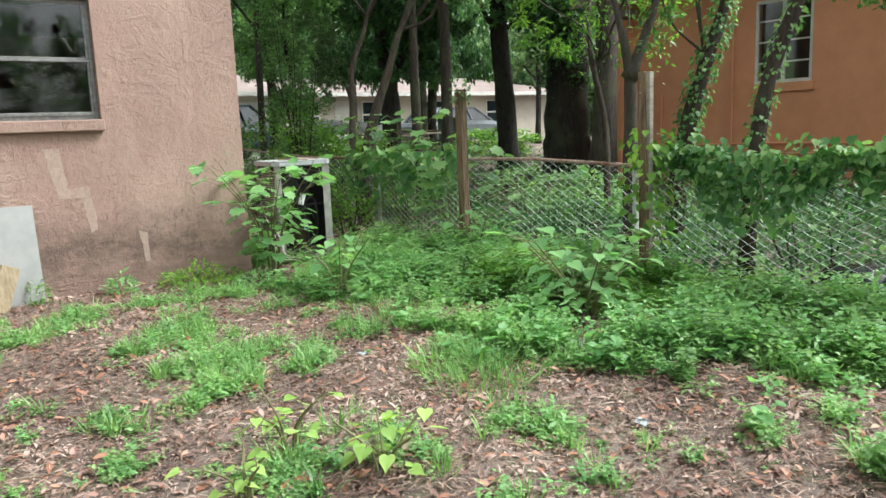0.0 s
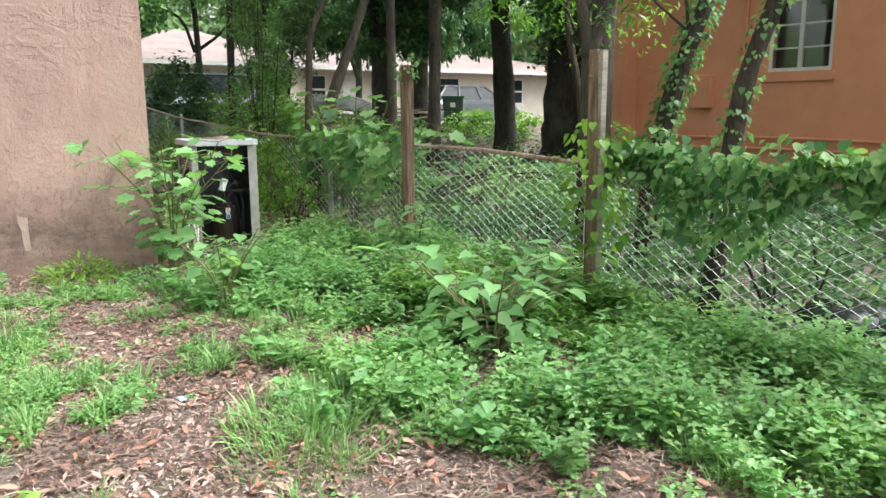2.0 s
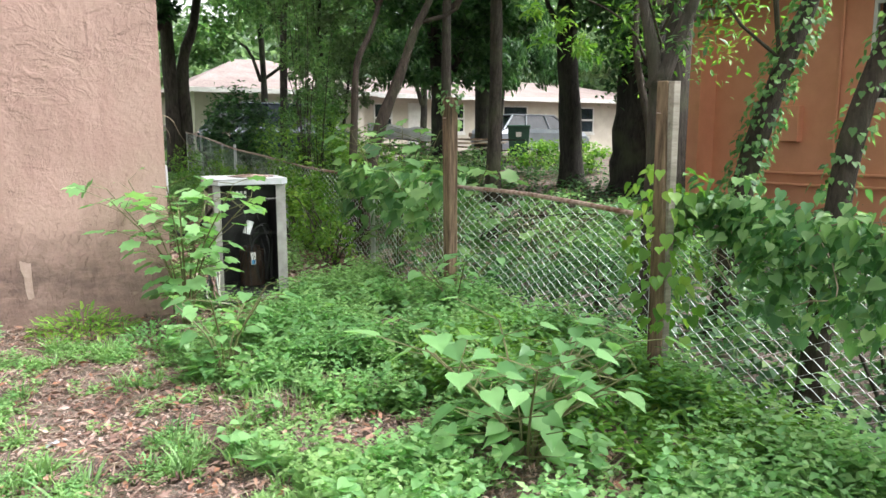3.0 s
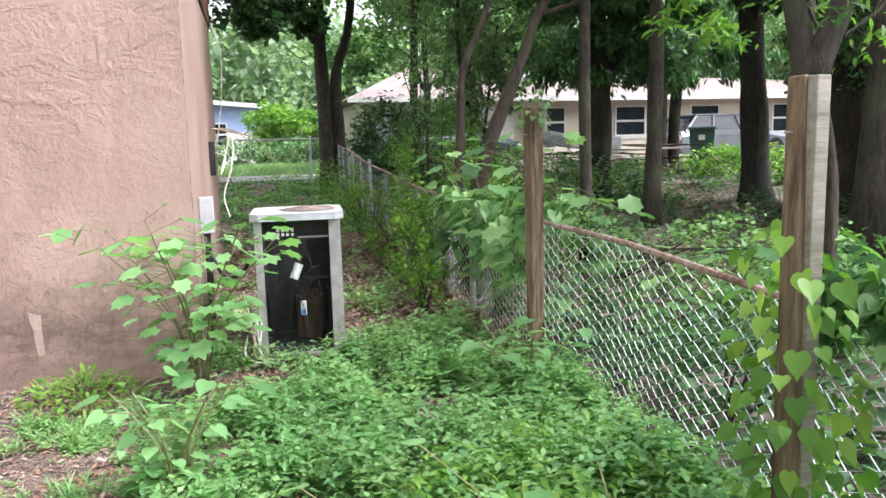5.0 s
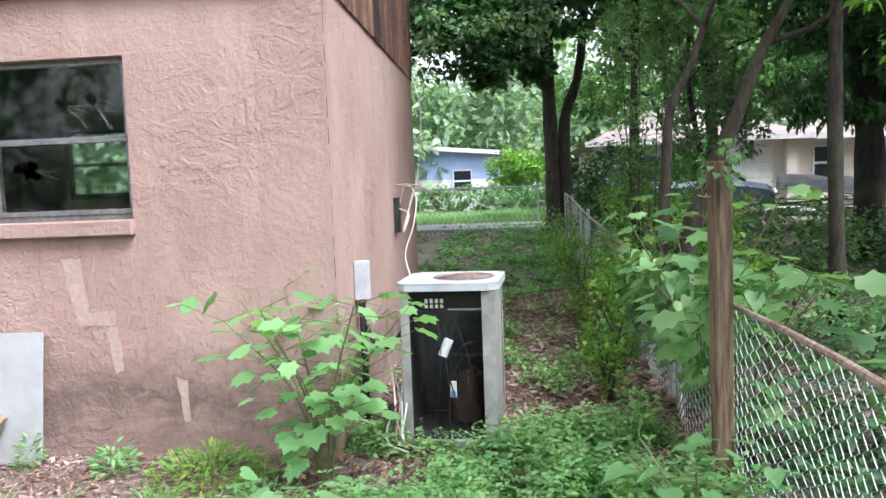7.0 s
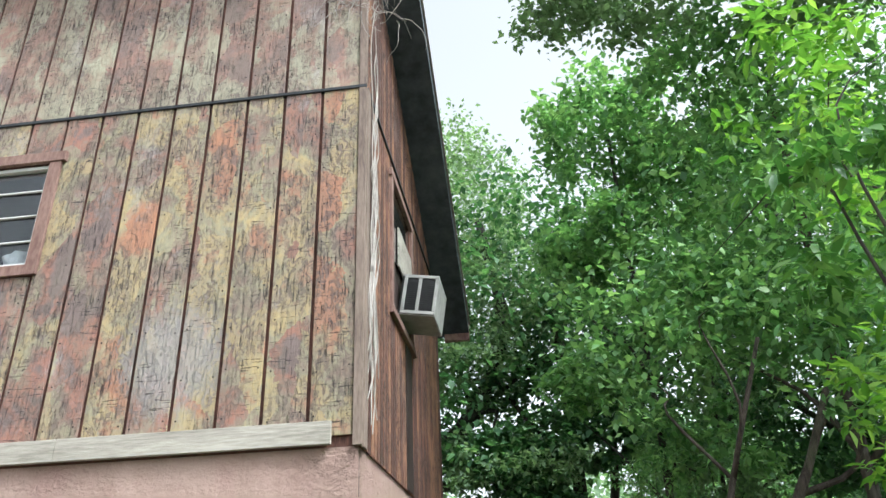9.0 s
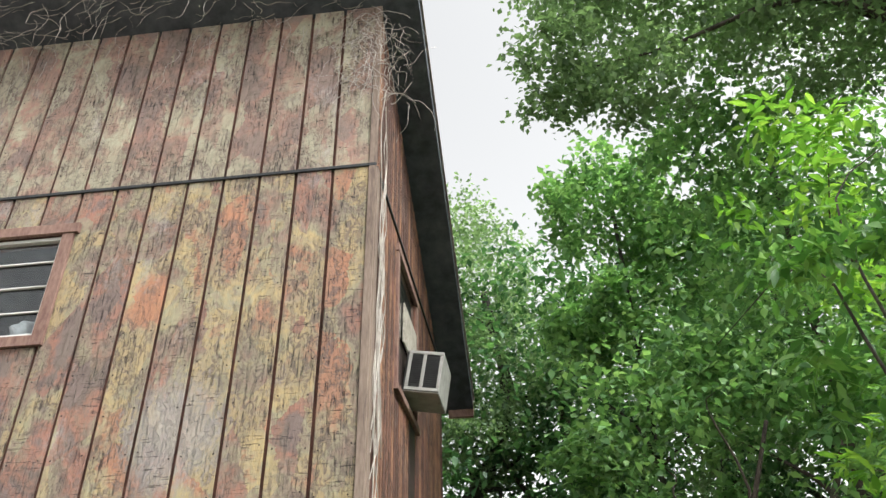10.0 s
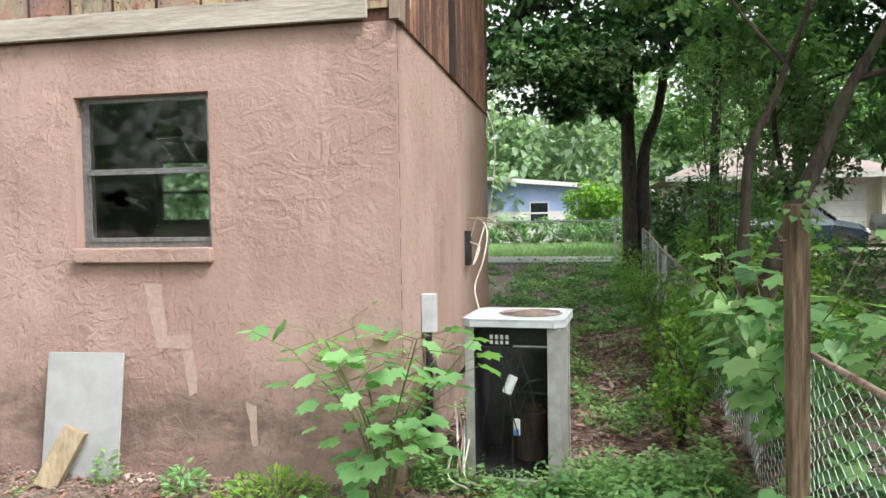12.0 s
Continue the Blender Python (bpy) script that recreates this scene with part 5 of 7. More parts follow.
def wheelie_bin():
    b = thing("wheelie_bin", (15.2, 19.7, 0.55), "dark green wheeled rubbish bin at the kerb", "bin")
    bm = bmesh.new()
    lo = [bm.verts.new((x, y, 0.06)) for x, y in ((-0.26, -0.26), (0.26, -0.26), (0.26, 0.26), (-0.26, 0.26))]
    hi = [bm.verts.new((x, y, 1.0)) for x, y in ((-0.33, -0.35), (0.33, -0.35), (0.33, 0.35), (-0.33, 0.35))]
    bm.faces.new(lo[::-1])
    bm.faces.new(hi)
    for i in range(4):
        bm.faces.new((lo[i], lo[(i + 1) % 4], hi[(i + 1) % 4], hi[i]))
    bmesh.ops.bevel(bm, geom=list(bm.edges), offset=0.03, segments=2, affect="EDGES")
    part("body", bm, BIN_GREEN, b)
    box("lid", -0.36, 0.36, -0.39, 0.37, 1.0, 1.07, BIN_GREEN, b, "", 0.02)
    for s in (-1, 1):
        bm = bmesh.new()
        add_cyl(bm, (s * 0.3 - 0.03, 0.27, 0.12), 0.12, 0.06, 14, "x")
        part("wheel", bm, RUBBER, b)
    box("sticker", -0.08, 0.08, -0.345, -0.335, 0.72, 0.86, WHITE, b)
    b.rotation_euler.z = radians(-35)


wheelie_bin()


def debris():
    d = thing("debris_pile", (11.3, 17.2, 0.53), "pile of dark boards and a sagging grey tarp", "rubble pile")
    for k in range(26):
        bm = bmesh.new()
        add_box(bm, -rng.uniform(0.5, 1.6), rng.uniform(0.5, 1.6), -0.06, 0.06, 0, 0.03, 0, Matrix.Translation((rng.normal(0, 1.2), rng.normal(0, 0.5), 0.08 + 0.03 * k * 0.8)) @ Matrix.Rotation(rng.uniform(-0.6, 0.6), 4, "Z") @ Matrix.Rotation(rng.normal(0, 0.08), 4, "Y"))
        part("plank", bm, (BLACK, POST_WOOD, RAW_WOOD)[k % 3], d)
    bm = bmesh.new()
    bmesh.ops.create_grid(bm, x_segments=24, y_segments=10, size=1)
    for v in bm.verts:
        x, y = v.co.x, v.co.y
        v.co = Vector((x * 1.05, y * 0.6, 0.98 - 0.12 * x - 0.28 * y * y + 0.09 * noise.noise(Vector((x * 3, y * 3, 0)))))
    bmesh.ops.solidify(bm, geom=bm.faces[:], thickness=0.02)
    part("tarp", bm, TARP, d, "grey tarpaulin over the pile", True).location = (-0.9, -0.2, 0)
    d.rotation_euler.z = radians(-25)


debris()


# ---- trees ----
def tree(name, at, trunks, lumps, leaf, size, label, bark=BARK, shape="oval", branches=(), droop=-0.35, extra=()):
    t = thing(name, (at[0], at[1], float(rise(at[0], at[1]))), label, "tree")
    bm = bmesh.new()
    for pts, r0, r1 in trunks:
        path = smooth_path(pts, 4)
        n = len(path) - 1
        rad = [(r0 + (r1 - r0) * i / n) * (1 + 0.06 * math.sin(i * 2.1)) * (1.35 if i == 0 else 1) for i in range(n + 1)]
        add_tube(bm, path, rad, 12)
    for start, ends, r in branches:
        limbs(bm, start, ends, r, 0.12 + 0.02 * len(ends))
    o = part("trunk", bm, bark, t, "", True)
    crown("crown", lumps, leaf, t, size, shape, droop)
    for nm, lp, mt, sz, sh in extra:
        crown(nm, lp, mt, t, sz, sh, droop)
    return t


# leaning tree at the fence
tree("tree", (5.42, 8.6, 0),
     [([(0, 0, -0.1), (0.02, 0, 0.5), (0.06, 0.0, 1.0), (0.21, -0.02, 1.52), (0.46, 0.0, 2.07), (0.66, 0.0, 2.58), (0.89, 0.0, 3.0), (1.5, 0.2, 4.2)], 0.105, 0.022),
      ([(-0.04, 0.05, 0.1), (-0.11, 0.08, 0.8), (-0.07, 0.1, 1.55), (-0.03, 0.1, 2.15), (0.14, 0.1, 2.52), (0.29, 0.1, 2.94), (0.7, 0.1, 4.0)], 0.055, 0.018)],
     [(1700, (1.2, 0.3, 4.6), (1.5, 1.4, 1.1)), (1100, (0.0, 0.6, 4.3), (1.2, 1.2, 1.0)), (900, (1.6, -0.6, 3.6), (0.7, 0.8, 0.6)), (600, (1.3, -0.4, 4.1), (0.5, 0.5, 0.5))],
     GREEN_A, 0.10, "leaning forked tree with smooth grey bark beside the fence", BARK_PALE, "oval",
     [((0.7, 0, 2.65), [(1.6, -0.6, 3.4), (1.7, 0.4, 3.6)], 0.03), ((0.25, 0.1, 2.8), [(-0.4, 0.4, 3.9), (0.2, -0.4, 4.1)], 0.018)])
# double trunk by the street
tree("tree", (5.0, 18.6, 0.35),
     [([(0, 0, -0.1), (0.02, 0, 1.2), (-0.02, 0, 3.0), (-0.08, 0, 5.5), (-0.2, 0, 9)], 0.17, 0.12),
      ([(0.34, 0.1, -0.1), (0.30, 0.1, 1.5), (0.33, 0.1, 2.6), (0.7, 0.2, 3.9), (1.0, 0.2, 8)], 0.17, 0.07)],
     [(5000, (-1.5, 0, 8.5), (3.2, 3, 2.6)), (5000, (1.8, 0, 8.5), (3, 3, 3)), (1900, (-3.0, -0.5, 5.6), (2.2, 2.0, 1.7)), (2500, (0.3, 0, 6.3), (2.0, 2.0, 1.3)), (1500, (2.6, -0.6, 5.0), (1.6, 1.4, 1.0)), (1900, (-1.8, -0.8, 4.3), (1.6, 1.0, 0.8)), (2200, (0.1, -0.7, 4.9), (1.7, 1.0, 0.8)), (900, (-0.9, -0.9, 3.5), (0.9, 0.7, 0.4))],
     GREEN_DARK, 0.2, "tall tree with two dark trunks beside the street", BARK, "oval",
     [((-0.1, 0, 3.2), [(-3, 0, 5.5), (-2, -0.5, 7), (0.2, 0, 7)], 0.1), ((0.9, 0.2, 4.4), [(2.6, -0.4, 5.8), (3, 0.5, 8)], 0.1)])
tree("tree", (7.9, 17.0, 0.35), [([(0, 0, -0.1), (0.03, 0, 2.0), (-0.05, 0.05, 5), (0.1, 0, 9)], 0.12, 0.07)],
     [(4500, (0, 0, 7.2), (2.2, 2.2, 2.6)), (1800, (-0.9, -0.6, 3.9), (1.2, 1.0, 0.8)), (1500, (0.8, -0.5, 3.6), (1.0, 0.9, 0.7)), (1500, (-0.3, -0.6, 2.7), (0.9, 0.6, 0.55))],
     GREEN_A, 0.15, "slender tree with shade-darkened bark and loose leaves", BARK_SHADED, "slim", [((0, 0, 3), [(-1.2, -0.4, 4.3), (1.1, -0.3, 4.0)], 0.05), ((0, 0, 5), [(-1.5, 0, 7), (1.5, 0, 7.5), (0.4, 1, 8)], 0.06)])
tree("tree", (9.45, 14.2, 0.25), [([(0, 0, -0.1), (0.05, 0, 1.5), (-0.1, 0, 3.2), (-0.7, 0, 5.5), (-0.9, 0, 9)], 0.24, 0.12), ([(0.0, 0, 1.8), (0.6, 0, 3.2), (0.9, 0, 6)], 0.12, 0.07)],
     [(4500, (-0.6, 0, 7.5), (2.6, 2.4, 2.2)), (2600, (0.9, -0.5, 4.9), (1.8, 1.6, 1.2)), (1400, (-1.3, -0.4, 4.4), (1.2, 1.2, 0.9)), (1300, (0.2, -0.4, 2.5), (1.3, 0.8, 0.45)), (1800, (-0.6, -0.9, 3.5), (1.5, 0.9, 0.5)), (1000, (1.0, -0.8, 3.3), (0.9, 0.8, 0.5))],
     GREEN_DARK, 0.15, "dark-trunked tree behind the fence", BARK_SHADED, "oval", [((-0.1, 0, 3), [(-1.6, -0.4, 4.8), (1.3, -0.5, 4.8)], 0.08)])
tree("tree", (12.5, 17.4, 0.40), [([(0, 0, -0.1), (0, 0, 2.0), (0.05, 0, 5), (0, 0, 9)], 0.26, 0.14), ([(0.4, 0, -0.1), (0.5, 0, 2.0), (0.9, 0, 5)], 0.15, 0.1)],
     [(2600, (0.2, -0.6, 3.3), (1.9, 1.5, 0.9)), (2800, (-2.2, -0.6, 2.7), (1.3, 0.8, 0.75)), (2600, (-0.6, -1.2, 2.5), (1.0, 0.6, 0.6)), (1400, (1.6, -1.0, 2.6), (0.9, 0.6, 0.5)), (5000, (0, 0, 6.5), (3.2, 3, 2.6)), (2200, (1.6, -0.5, 4.6), (1.6, 1.4, 1.1)), (2000, (-1.6, -0.5, 4.4), (1.5, 1.4, 1.0))],
     GREEN_DARK, 0.17, "dark evergreen tree with drooping boughs", BARK_SHADED, "slim", [((0, 0, 2.6), [(-1.6, -0.6, 3.1), (1.7, -0.6, 3.0), (0.6, -1.4, 3.2)], 0.07)], -0.9)
tree("tree", (11.6, 12.6, 0.25), [([(0, 0, -0.1), (-0.1, 0, 1.5), (-0.25, 0, 3.5), (-0.3, 0, 8)], 0.25, 0.15)],
     [(4500, (0, 0, 6.8), (2.6, 2.4, 2.2)), (2200, (0.5, -0.8, 3.6), (1.5, 1.1, 0.7))], GREEN_DARK, 0.15, "dark tree with a flared base behind the fence", BARK_SHADED, "oval",
     [((-0.2, 0, 3), [(0.9, -0.9, 4.0), (-1.2, -0.6, 4.6)], 0.07)])
tree("tree", (12.1, 11.3, 0.2), [([(0, 0, -0.1), (0.0, 0, 0.6), (0.0, 0, 1.5), (0.1, 0, 3.5), (0, 0, 8)], 0.55, 0.36)],
     [(5000, (-0.2, -0.4, 7), (3.0, 2.6, 2.4)), (1900, (-0.35, -0.35, 2.9), (0.75, 0.7, 1.4)), (1400, (-0.4, -0.8, 4.2), (1.6, 1.2, 0.7))],
     GREEN_DARK, 0.12, "broad ivy-wrapped oak trunk beside the orange house", BARK_SHADED, "oval", [((0, 0, 3), [(-1.4, -0.9, 4.3), (1.3, -0.6, 5.0)], 0.12)])


def ivy_on(path, r, n, parent, mat, size, spread=1.0):
    path = smooth_path(path, 6)
    idx = rng.integers(0, len(path) - 1, n)
    p = np.array([path[i].lerp(path[i + 1], rng.random())[:] for i in idx])
    a = rng.uniform(0, 6.28, n)
    rr = r * rng.uniform(0.95, 1 + 0.5 * spread, n)
    p[:, 0] += rr * np.cos(a)
    p[:, 1] += rr * np.sin(a)
    me = leaf_mesh("ivy", p, size * rng.uniform(0.6, 1.3, n), a - 1.57, rng.normal(-0.9, 0.4, n), "heart")
    return obj("ivy", me, mat, parent, "creeper leaves")


ta = [(0, 0, -0.1), (0.08, -0.02, 0.9), (0.28, -0.1, 1.7), (0.55, -0.2, 2.5), (0.7, -0.3, 3.6)]
t = tree("tree", (6.25, 4.25, 0), [(ta, 0.10, 0.035)],
         [(2000, (0.5, -0.3, 3.9), (1.0, 1.2, 0.8)), (800, (-0.4, 0.2, 2.9), (0.4, 0.6, 0.45))], GREEN_NEAR, 0.052,
         "leaning tree wound with creeper beside the fence", BARK_PALE, "slim", [((0.3, -0.1, 1.9), [(-0.5, 0.3, 2.9), (0.1, 0.4, 3.4), (1.0, -0.6, 3.4)], 0.014)])
ivy_on(ta, 0.10, 1500, t, GREEN_A, 0.042, 0.9)
tb_ = [(0, 0, -0.1), (0.1, 0.0, 0.9), (0.22, -0.03, 1.6), (0.5, -0.2, 2.5), (0.9, -0.3, 3.8)]
t = tree("tree", (5.35, 2.95, 0), [(tb_, 0.07, 0.04)],
         [(1300, (0.7, -0.3, 3.5), (1.0, 1.0, 0.8)), (900, (0.8, -1.0, 2.55), (0.35, 0.9, 0.28)), (1500, (0.1, -1.15, 2.25), (0.35, 0.75, 0.26)), (500, (-0.35, -1.55, 1.98), (0.2, 0.25, 0.25))], GREEN_NEAR, 0.056,
         "slim leaning trunk with ivy up one side, behind the fence", BARK_PALE, "oval", [((0.45, -0.2, 2.4), [(0.9, -1.3, 2.8), (-0.2, -1.5, 2.3), (0.3, 0.5, 3.2)], 0.01)])
ivy_on(tb_, 0.07, 520, t, GREEN_A, 0.034, 0.6)

tree("tree", (5.3, 3.98, 0), [([(0, 0, -0.1), (0.0, 0, 1.0), (-0.02, 0, 1.7), (-0.10, 0.05, 2.15), (-0.16, 0.1, 2.5)], 0.08, 0.008), ([(-0.02, 0, 1.65), (0.12, -0.1, 2.1), (0.3, -0.25, 2.8)], 0.055, 0.012)],
     [(450, (-0.1, 0.5, 2.95), (0.4, 0.6, 0.4)), (420, (-0.2, 0.25, 2.75), (0.3, 0.35, 0.3)), (1100, (0.4, -0.4, 3.1), (0.55, 0.6, 0.45)), (1300, (0.7, 0.0, 3.5), (0.65, 0.8, 0.5)), (160, (0.1, -0.2, 1.95), (0.25, 0.35, 0.3))],
     GREEN_NEAR, 0.066, "dark forked trunk behind a timber post, leaves hanging low", BARK, "slim", [((-0.1, 0.05, 2.2), [(-0.5, 0.8, 3.0), (0.2, 0.4, 3.6)], 0.009), ((0.15, -0.1, 2.2), [(0.5, -0.7, 3.0)], 0.009)])

tree("tree", (14.0, 23.8, 0.8), [([(0, 0, -0.1), (0.1, 0, 2), (0, 0, 5)], 0.14, 0.08), ([(0.05, 0, 1.8), (-0.5, 0, 3.2), (-0.9, 0, 4.5)], 0.08, 0.05)],
     [(3200, (0, 0, 4.9), (2.8, 1.6, 1.3)), (1600, (-2.0, -0.4, 3.6), (1.5, 1.0, 0.6)), (1400, (2.2, -0.4, 3.5), (1.4, 1.0, 0.6))],
     GREEN_DARK, 0.2, "rounded street tree before the cream bungalow", BARK_SHADED, "oval", [((0, 0, 2.4), [(-2.0, -0.4, 3.8), (2.0, -0.4, 3.7)], 0.06)])
tree("tree", (8.4, 23.5, 0.7), [([(0, 0, -0.1), (0.1, 0, 2), (0, 0, 5)], 0.12, 0.07)],
     [(3400, (0.3, 0, 5.0), (3.0, 1.6, 1.4)), (1500, (2.2, -0.4, 3.5), (1.4, 1.0, 0.7)), (1300, (-2.2, -0.4, 3.4), (1.3, 1.0, 0.8))],
     GREEN_A, 0.2, "leafy street tree before the cream bungalow", BARK_SHADED, "oval", [((0, 0, 2.4), [(-2.0, -0.4, 3.8), (2.0, -0.4, 3.7)], 0.06)])
tree("tree", (20.5, 21.0, 0.8), [([(0, 0, -0.1), (0.1, 0, 2), (0, 0, 5)], 0.12, 0.07)],
     [(3400, (0.0, 0, 5.0), (3.0, 1.8, 1.5)), (1500, (-1.5, -0.4, 3.4), (1.6, 1.0, 0.7))],
     GREEN_OAK, 0.2, "pale green street tree beside the parked cars", BARK_SHADED, "oval", [((0, 0, 2.4), [(-2.0, -0.4, 3.8), (2.0, -0.4, 3.7)], 0.06)])

# near leafy trees over the fence
tree("tree", (6.85, 5.6, 0), [([(0, 0, -0.1), (0.1, 0.1, 1.2), (0.05, 0.3, 2.2), (0.3, 0.5, 3.0), (0.4, 0.6, 4.4)], 0.045, 0.014)],
     [(900, (-0.2, -0.3, 3.2), (0.7, 0.8, 0.8)), (1100, (0.5, 0.2, 2.8), (0.9, 0.9, 1.0)), (1300, (0.5, 0.6, 4.3), (1.0, 1.1, 0.9)), (700, (0.6, -0.9, 4.2), (1.0, 0.8, 0.8)), (450, (-1.2, -0.35, 2.7), (0.45, 0.5, 0.35)), (550, (-1.2, -0.5, 3.3), (0.5, 0.55, 0.4)), (500, (-1.35, -0.6, 3.95), (0.5, 0.55, 0.35)), (260, (-1.1, -0.1, 2.15), (0.35, 0.35, 0.25))],
     GREEN_BRIGHT, 0.078, "leafy young tree with long glossy leaves overhanging the fence", BARK_PALE, "slim",
     [((0.1, 0.2, 2.0), [(-0.6, -0.4, 3.2), (-0.3, -0.8, 3.8), (0.7, 0.3, 3.0), (-1.2, -0.3, 2.8), (-1.2, -0.5, 3.4), (-1.3, -0.6, 4.0)], 0.016), ((0.3, 0.5, 3.0), [(-0.2, 0.4, 4.2), (0.9, 0.9, 4.5)], 0.02)], -0.2)
tree("tree", (7.2, 9.8, 0.1), [([(0, 0, -0.1), (-0.05, 0, 2.2), (0.0, 0, 4.5), (0.1, 0, 7.5)], 0.08, 0.04)],
     [(3000, (0, 0, 6.3), (1.4, 1.4, 1.2)), (2000, (-0.9, 0.2, 4.6), (1.1, 1.0, 0.7)), (1800, (0.9, -0.2, 4.2), (1.1, 1.0, 0.7)), (2400, (-0.4, 0.1, 8.0), (1.1, 1.1, 0.9))],
     GREEN_A, 0.12, "mid-green broadleaf tree behind the fence", BARK, "oval", [((0, 0, 3), [(-1, 0.2, 4.2), (1, -0.2, 4.1)], 0.04)])
tree("tree", (9.0, 11.5, 0.1), [([(0, 0, -0.1), (0.05, 0, 3), (-0.1, 0, 8)], 0.13, 0.07)],
     [(3500, (0, 0, 7.5), (2.4, 2.3, 2.0)), (2500, (0.9, -0.7, 5.0), (1.7, 1.5, 1.2))], GREEN_A, 0.15, "tall broadleaf tree behind the fence", BARK, "oval")
tree("tree", (6.75, 13.3, 0.1), [([(0, 0, -0.1), (0.05, 0, 1.6), (-0.1, 0.1, 3.0), (0.1, 0, 5.4)], 0.05, 0.02), ([(0.08, 0, -0.1), (0.3, 0, 1.5), (0.55, 0, 3.2)], 0.035, 0.015)],
     [(1500, (0, 0, 1.9), (0.55, 0.5, 0.6)), (1700, (0.2, 0, 2.9), (0.7, 0.6, 0.6)), (1500, (-0.3, 0.1, 3.8), (0.7, 0.6, 0.6)), (1500, (0.4, 0, 4.7), (0.9, 0.7, 0.7)), (800, (0.7, 0, 2.2), (0.4, 0.4, 0.5))],
     GREEN_OAK, 0.085, "slim young tree with small pale leaves from top to bottom", BARK_SHADED, "oval", [((0, 0, 1.2), [(-0.5, 0, 2.1), (0.5, 0, 2.4)], 0.012), ((-0.1, 0, 2.8), [(-0.6, 0, 3.8), (0.6, 0, 4.2)], 0.012)])
# live oaks behind the house
tree("tree", (0.6, 18.5, 0.5), [([(0, 0, -0.1), (0.2, 0, 2.0), (0.9, 0, 4.2), (2.2, 0, 5.6), (3.0, 0, 7.6), (2.6, 0, 10.5)], 0.32, 0.1), ([(0.2, 0, 2.0), (-0.6, 0, 5), (-1, 0, 9)], 0.22, 0.1), ([(0.9, 0, 4.0), (2.6, -0.3, 4.3), (4.0, -0.4, 5.4)], 0.13, 0.05)],
     [(9000, (2.0, 0, 11.0), (2.0, 2.2, 2.0)), (3600, (3.6, -0.5, 8.2), (1.6, 1.8, 1.2)), (2800, (2.2, -0.5, 6.4), (1.5, 1.6, 0.9)), (2000, (3.4, -1.0, 4.3), (1.3, 1.2, 0.7)), (1400, (1.6, -1.0, 4.2), (1.0, 1.2, 0.8)), (4000, (-1.5, 0, 8.5), (2.0, 2.2, 2))],
     GREEN_OAK, 0.13, "spreading live oak with crooked dark limbs", BARK_SHADED, "oval",
     [((2.2, 0, 5.6), [(4.4, -1, 6.3), (3.4, -1, 5.0), (1.0, -1, 7.8)], 0.07), ((3.2, 0, 7.6), [(2.0, -1, 9.6), (4.6, 0, 9.3)], 0.05), ((2.0, 0, 5.2), [(3.0, -1, 3.9), (1.6, -1, 3.6)], 0.04)])
tree("tree", (5.7, 12.6, 0.1), [([(0, 0, -0.1), (0.05, 0, 2.2), (0.1, 0, 4.5), (0.05, 0, 8.8)], 0.07, 0.03)],
     [(3200, (-0.1, 0, 9.0), (1.1, 1.1, 1.2)), (2600, (0.9, 0, 8.0), (1.0, 1.0, 0.9)), (2400, (-0.5, 0, 7.0), (0.9, 1.0, 0.7)), (1800, (0.6, 0, 5.8), (1.1, 1.0, 0.6)), (1300, (-0.6, 0.2, 4.9), (0.9, 0.8, 0.5)), (1000, (0.6, -0.2, 3.7), (0.9, 0.8, 0.5))],
     GREEN_A, 0.14, "slender straight tree with soft green leaves", BARK_SHADED, "oval", [((0.05, 0, 3.0), [(-0.9, 0.2, 4.2), (0.8, -0.2, 3.6)], 0.03), ((0.1, 0, 4.6), [(1.2, 0, 5.6), (-1.0, 0, 6.2)], 0.03)])
tree("tree", (9.5, 8.0, 0.1), [([(0, 0, -0.1), (0.1, 0, 4), (-0.6, -0.2, 7), (-1.8, 0.2, 9.0)], 0.2, 0.07)],
     [(9000, (-3.3, 0.4, 9.4), (1.9, 1.6, 0.7)), (8500, (-1.6, 0.4, 8.6), (1.5, 1.5, 0.9)), (8000, (0.6, 0, 8.5), (2.2, 2.0, 1.4)), (3000, (0.8, -1.5, 6.6), (1.6, 1.6, 1.0)), (2500, (-4.3, 0.6, 10.4), (1.1, 1.1, 0.5)), (1500, (-4.7, 0.4, 8.0), (0.75, 0.8, 0.35)), (1500, (-3.9, 0.4, 7.8), (0.7, 0.8, 0.45))],
     GREEN_OAK, 0.09, "tall oak with small leaves over the yard", BARK, "oval", [((-0.8, -0.1, 7.4), [(-3.6, 0.5, 9.3), (-4.6, 0.6, 10.3), (-4.5, 0.4, 8.1), (0.8, 0, 9)], 0.05)])

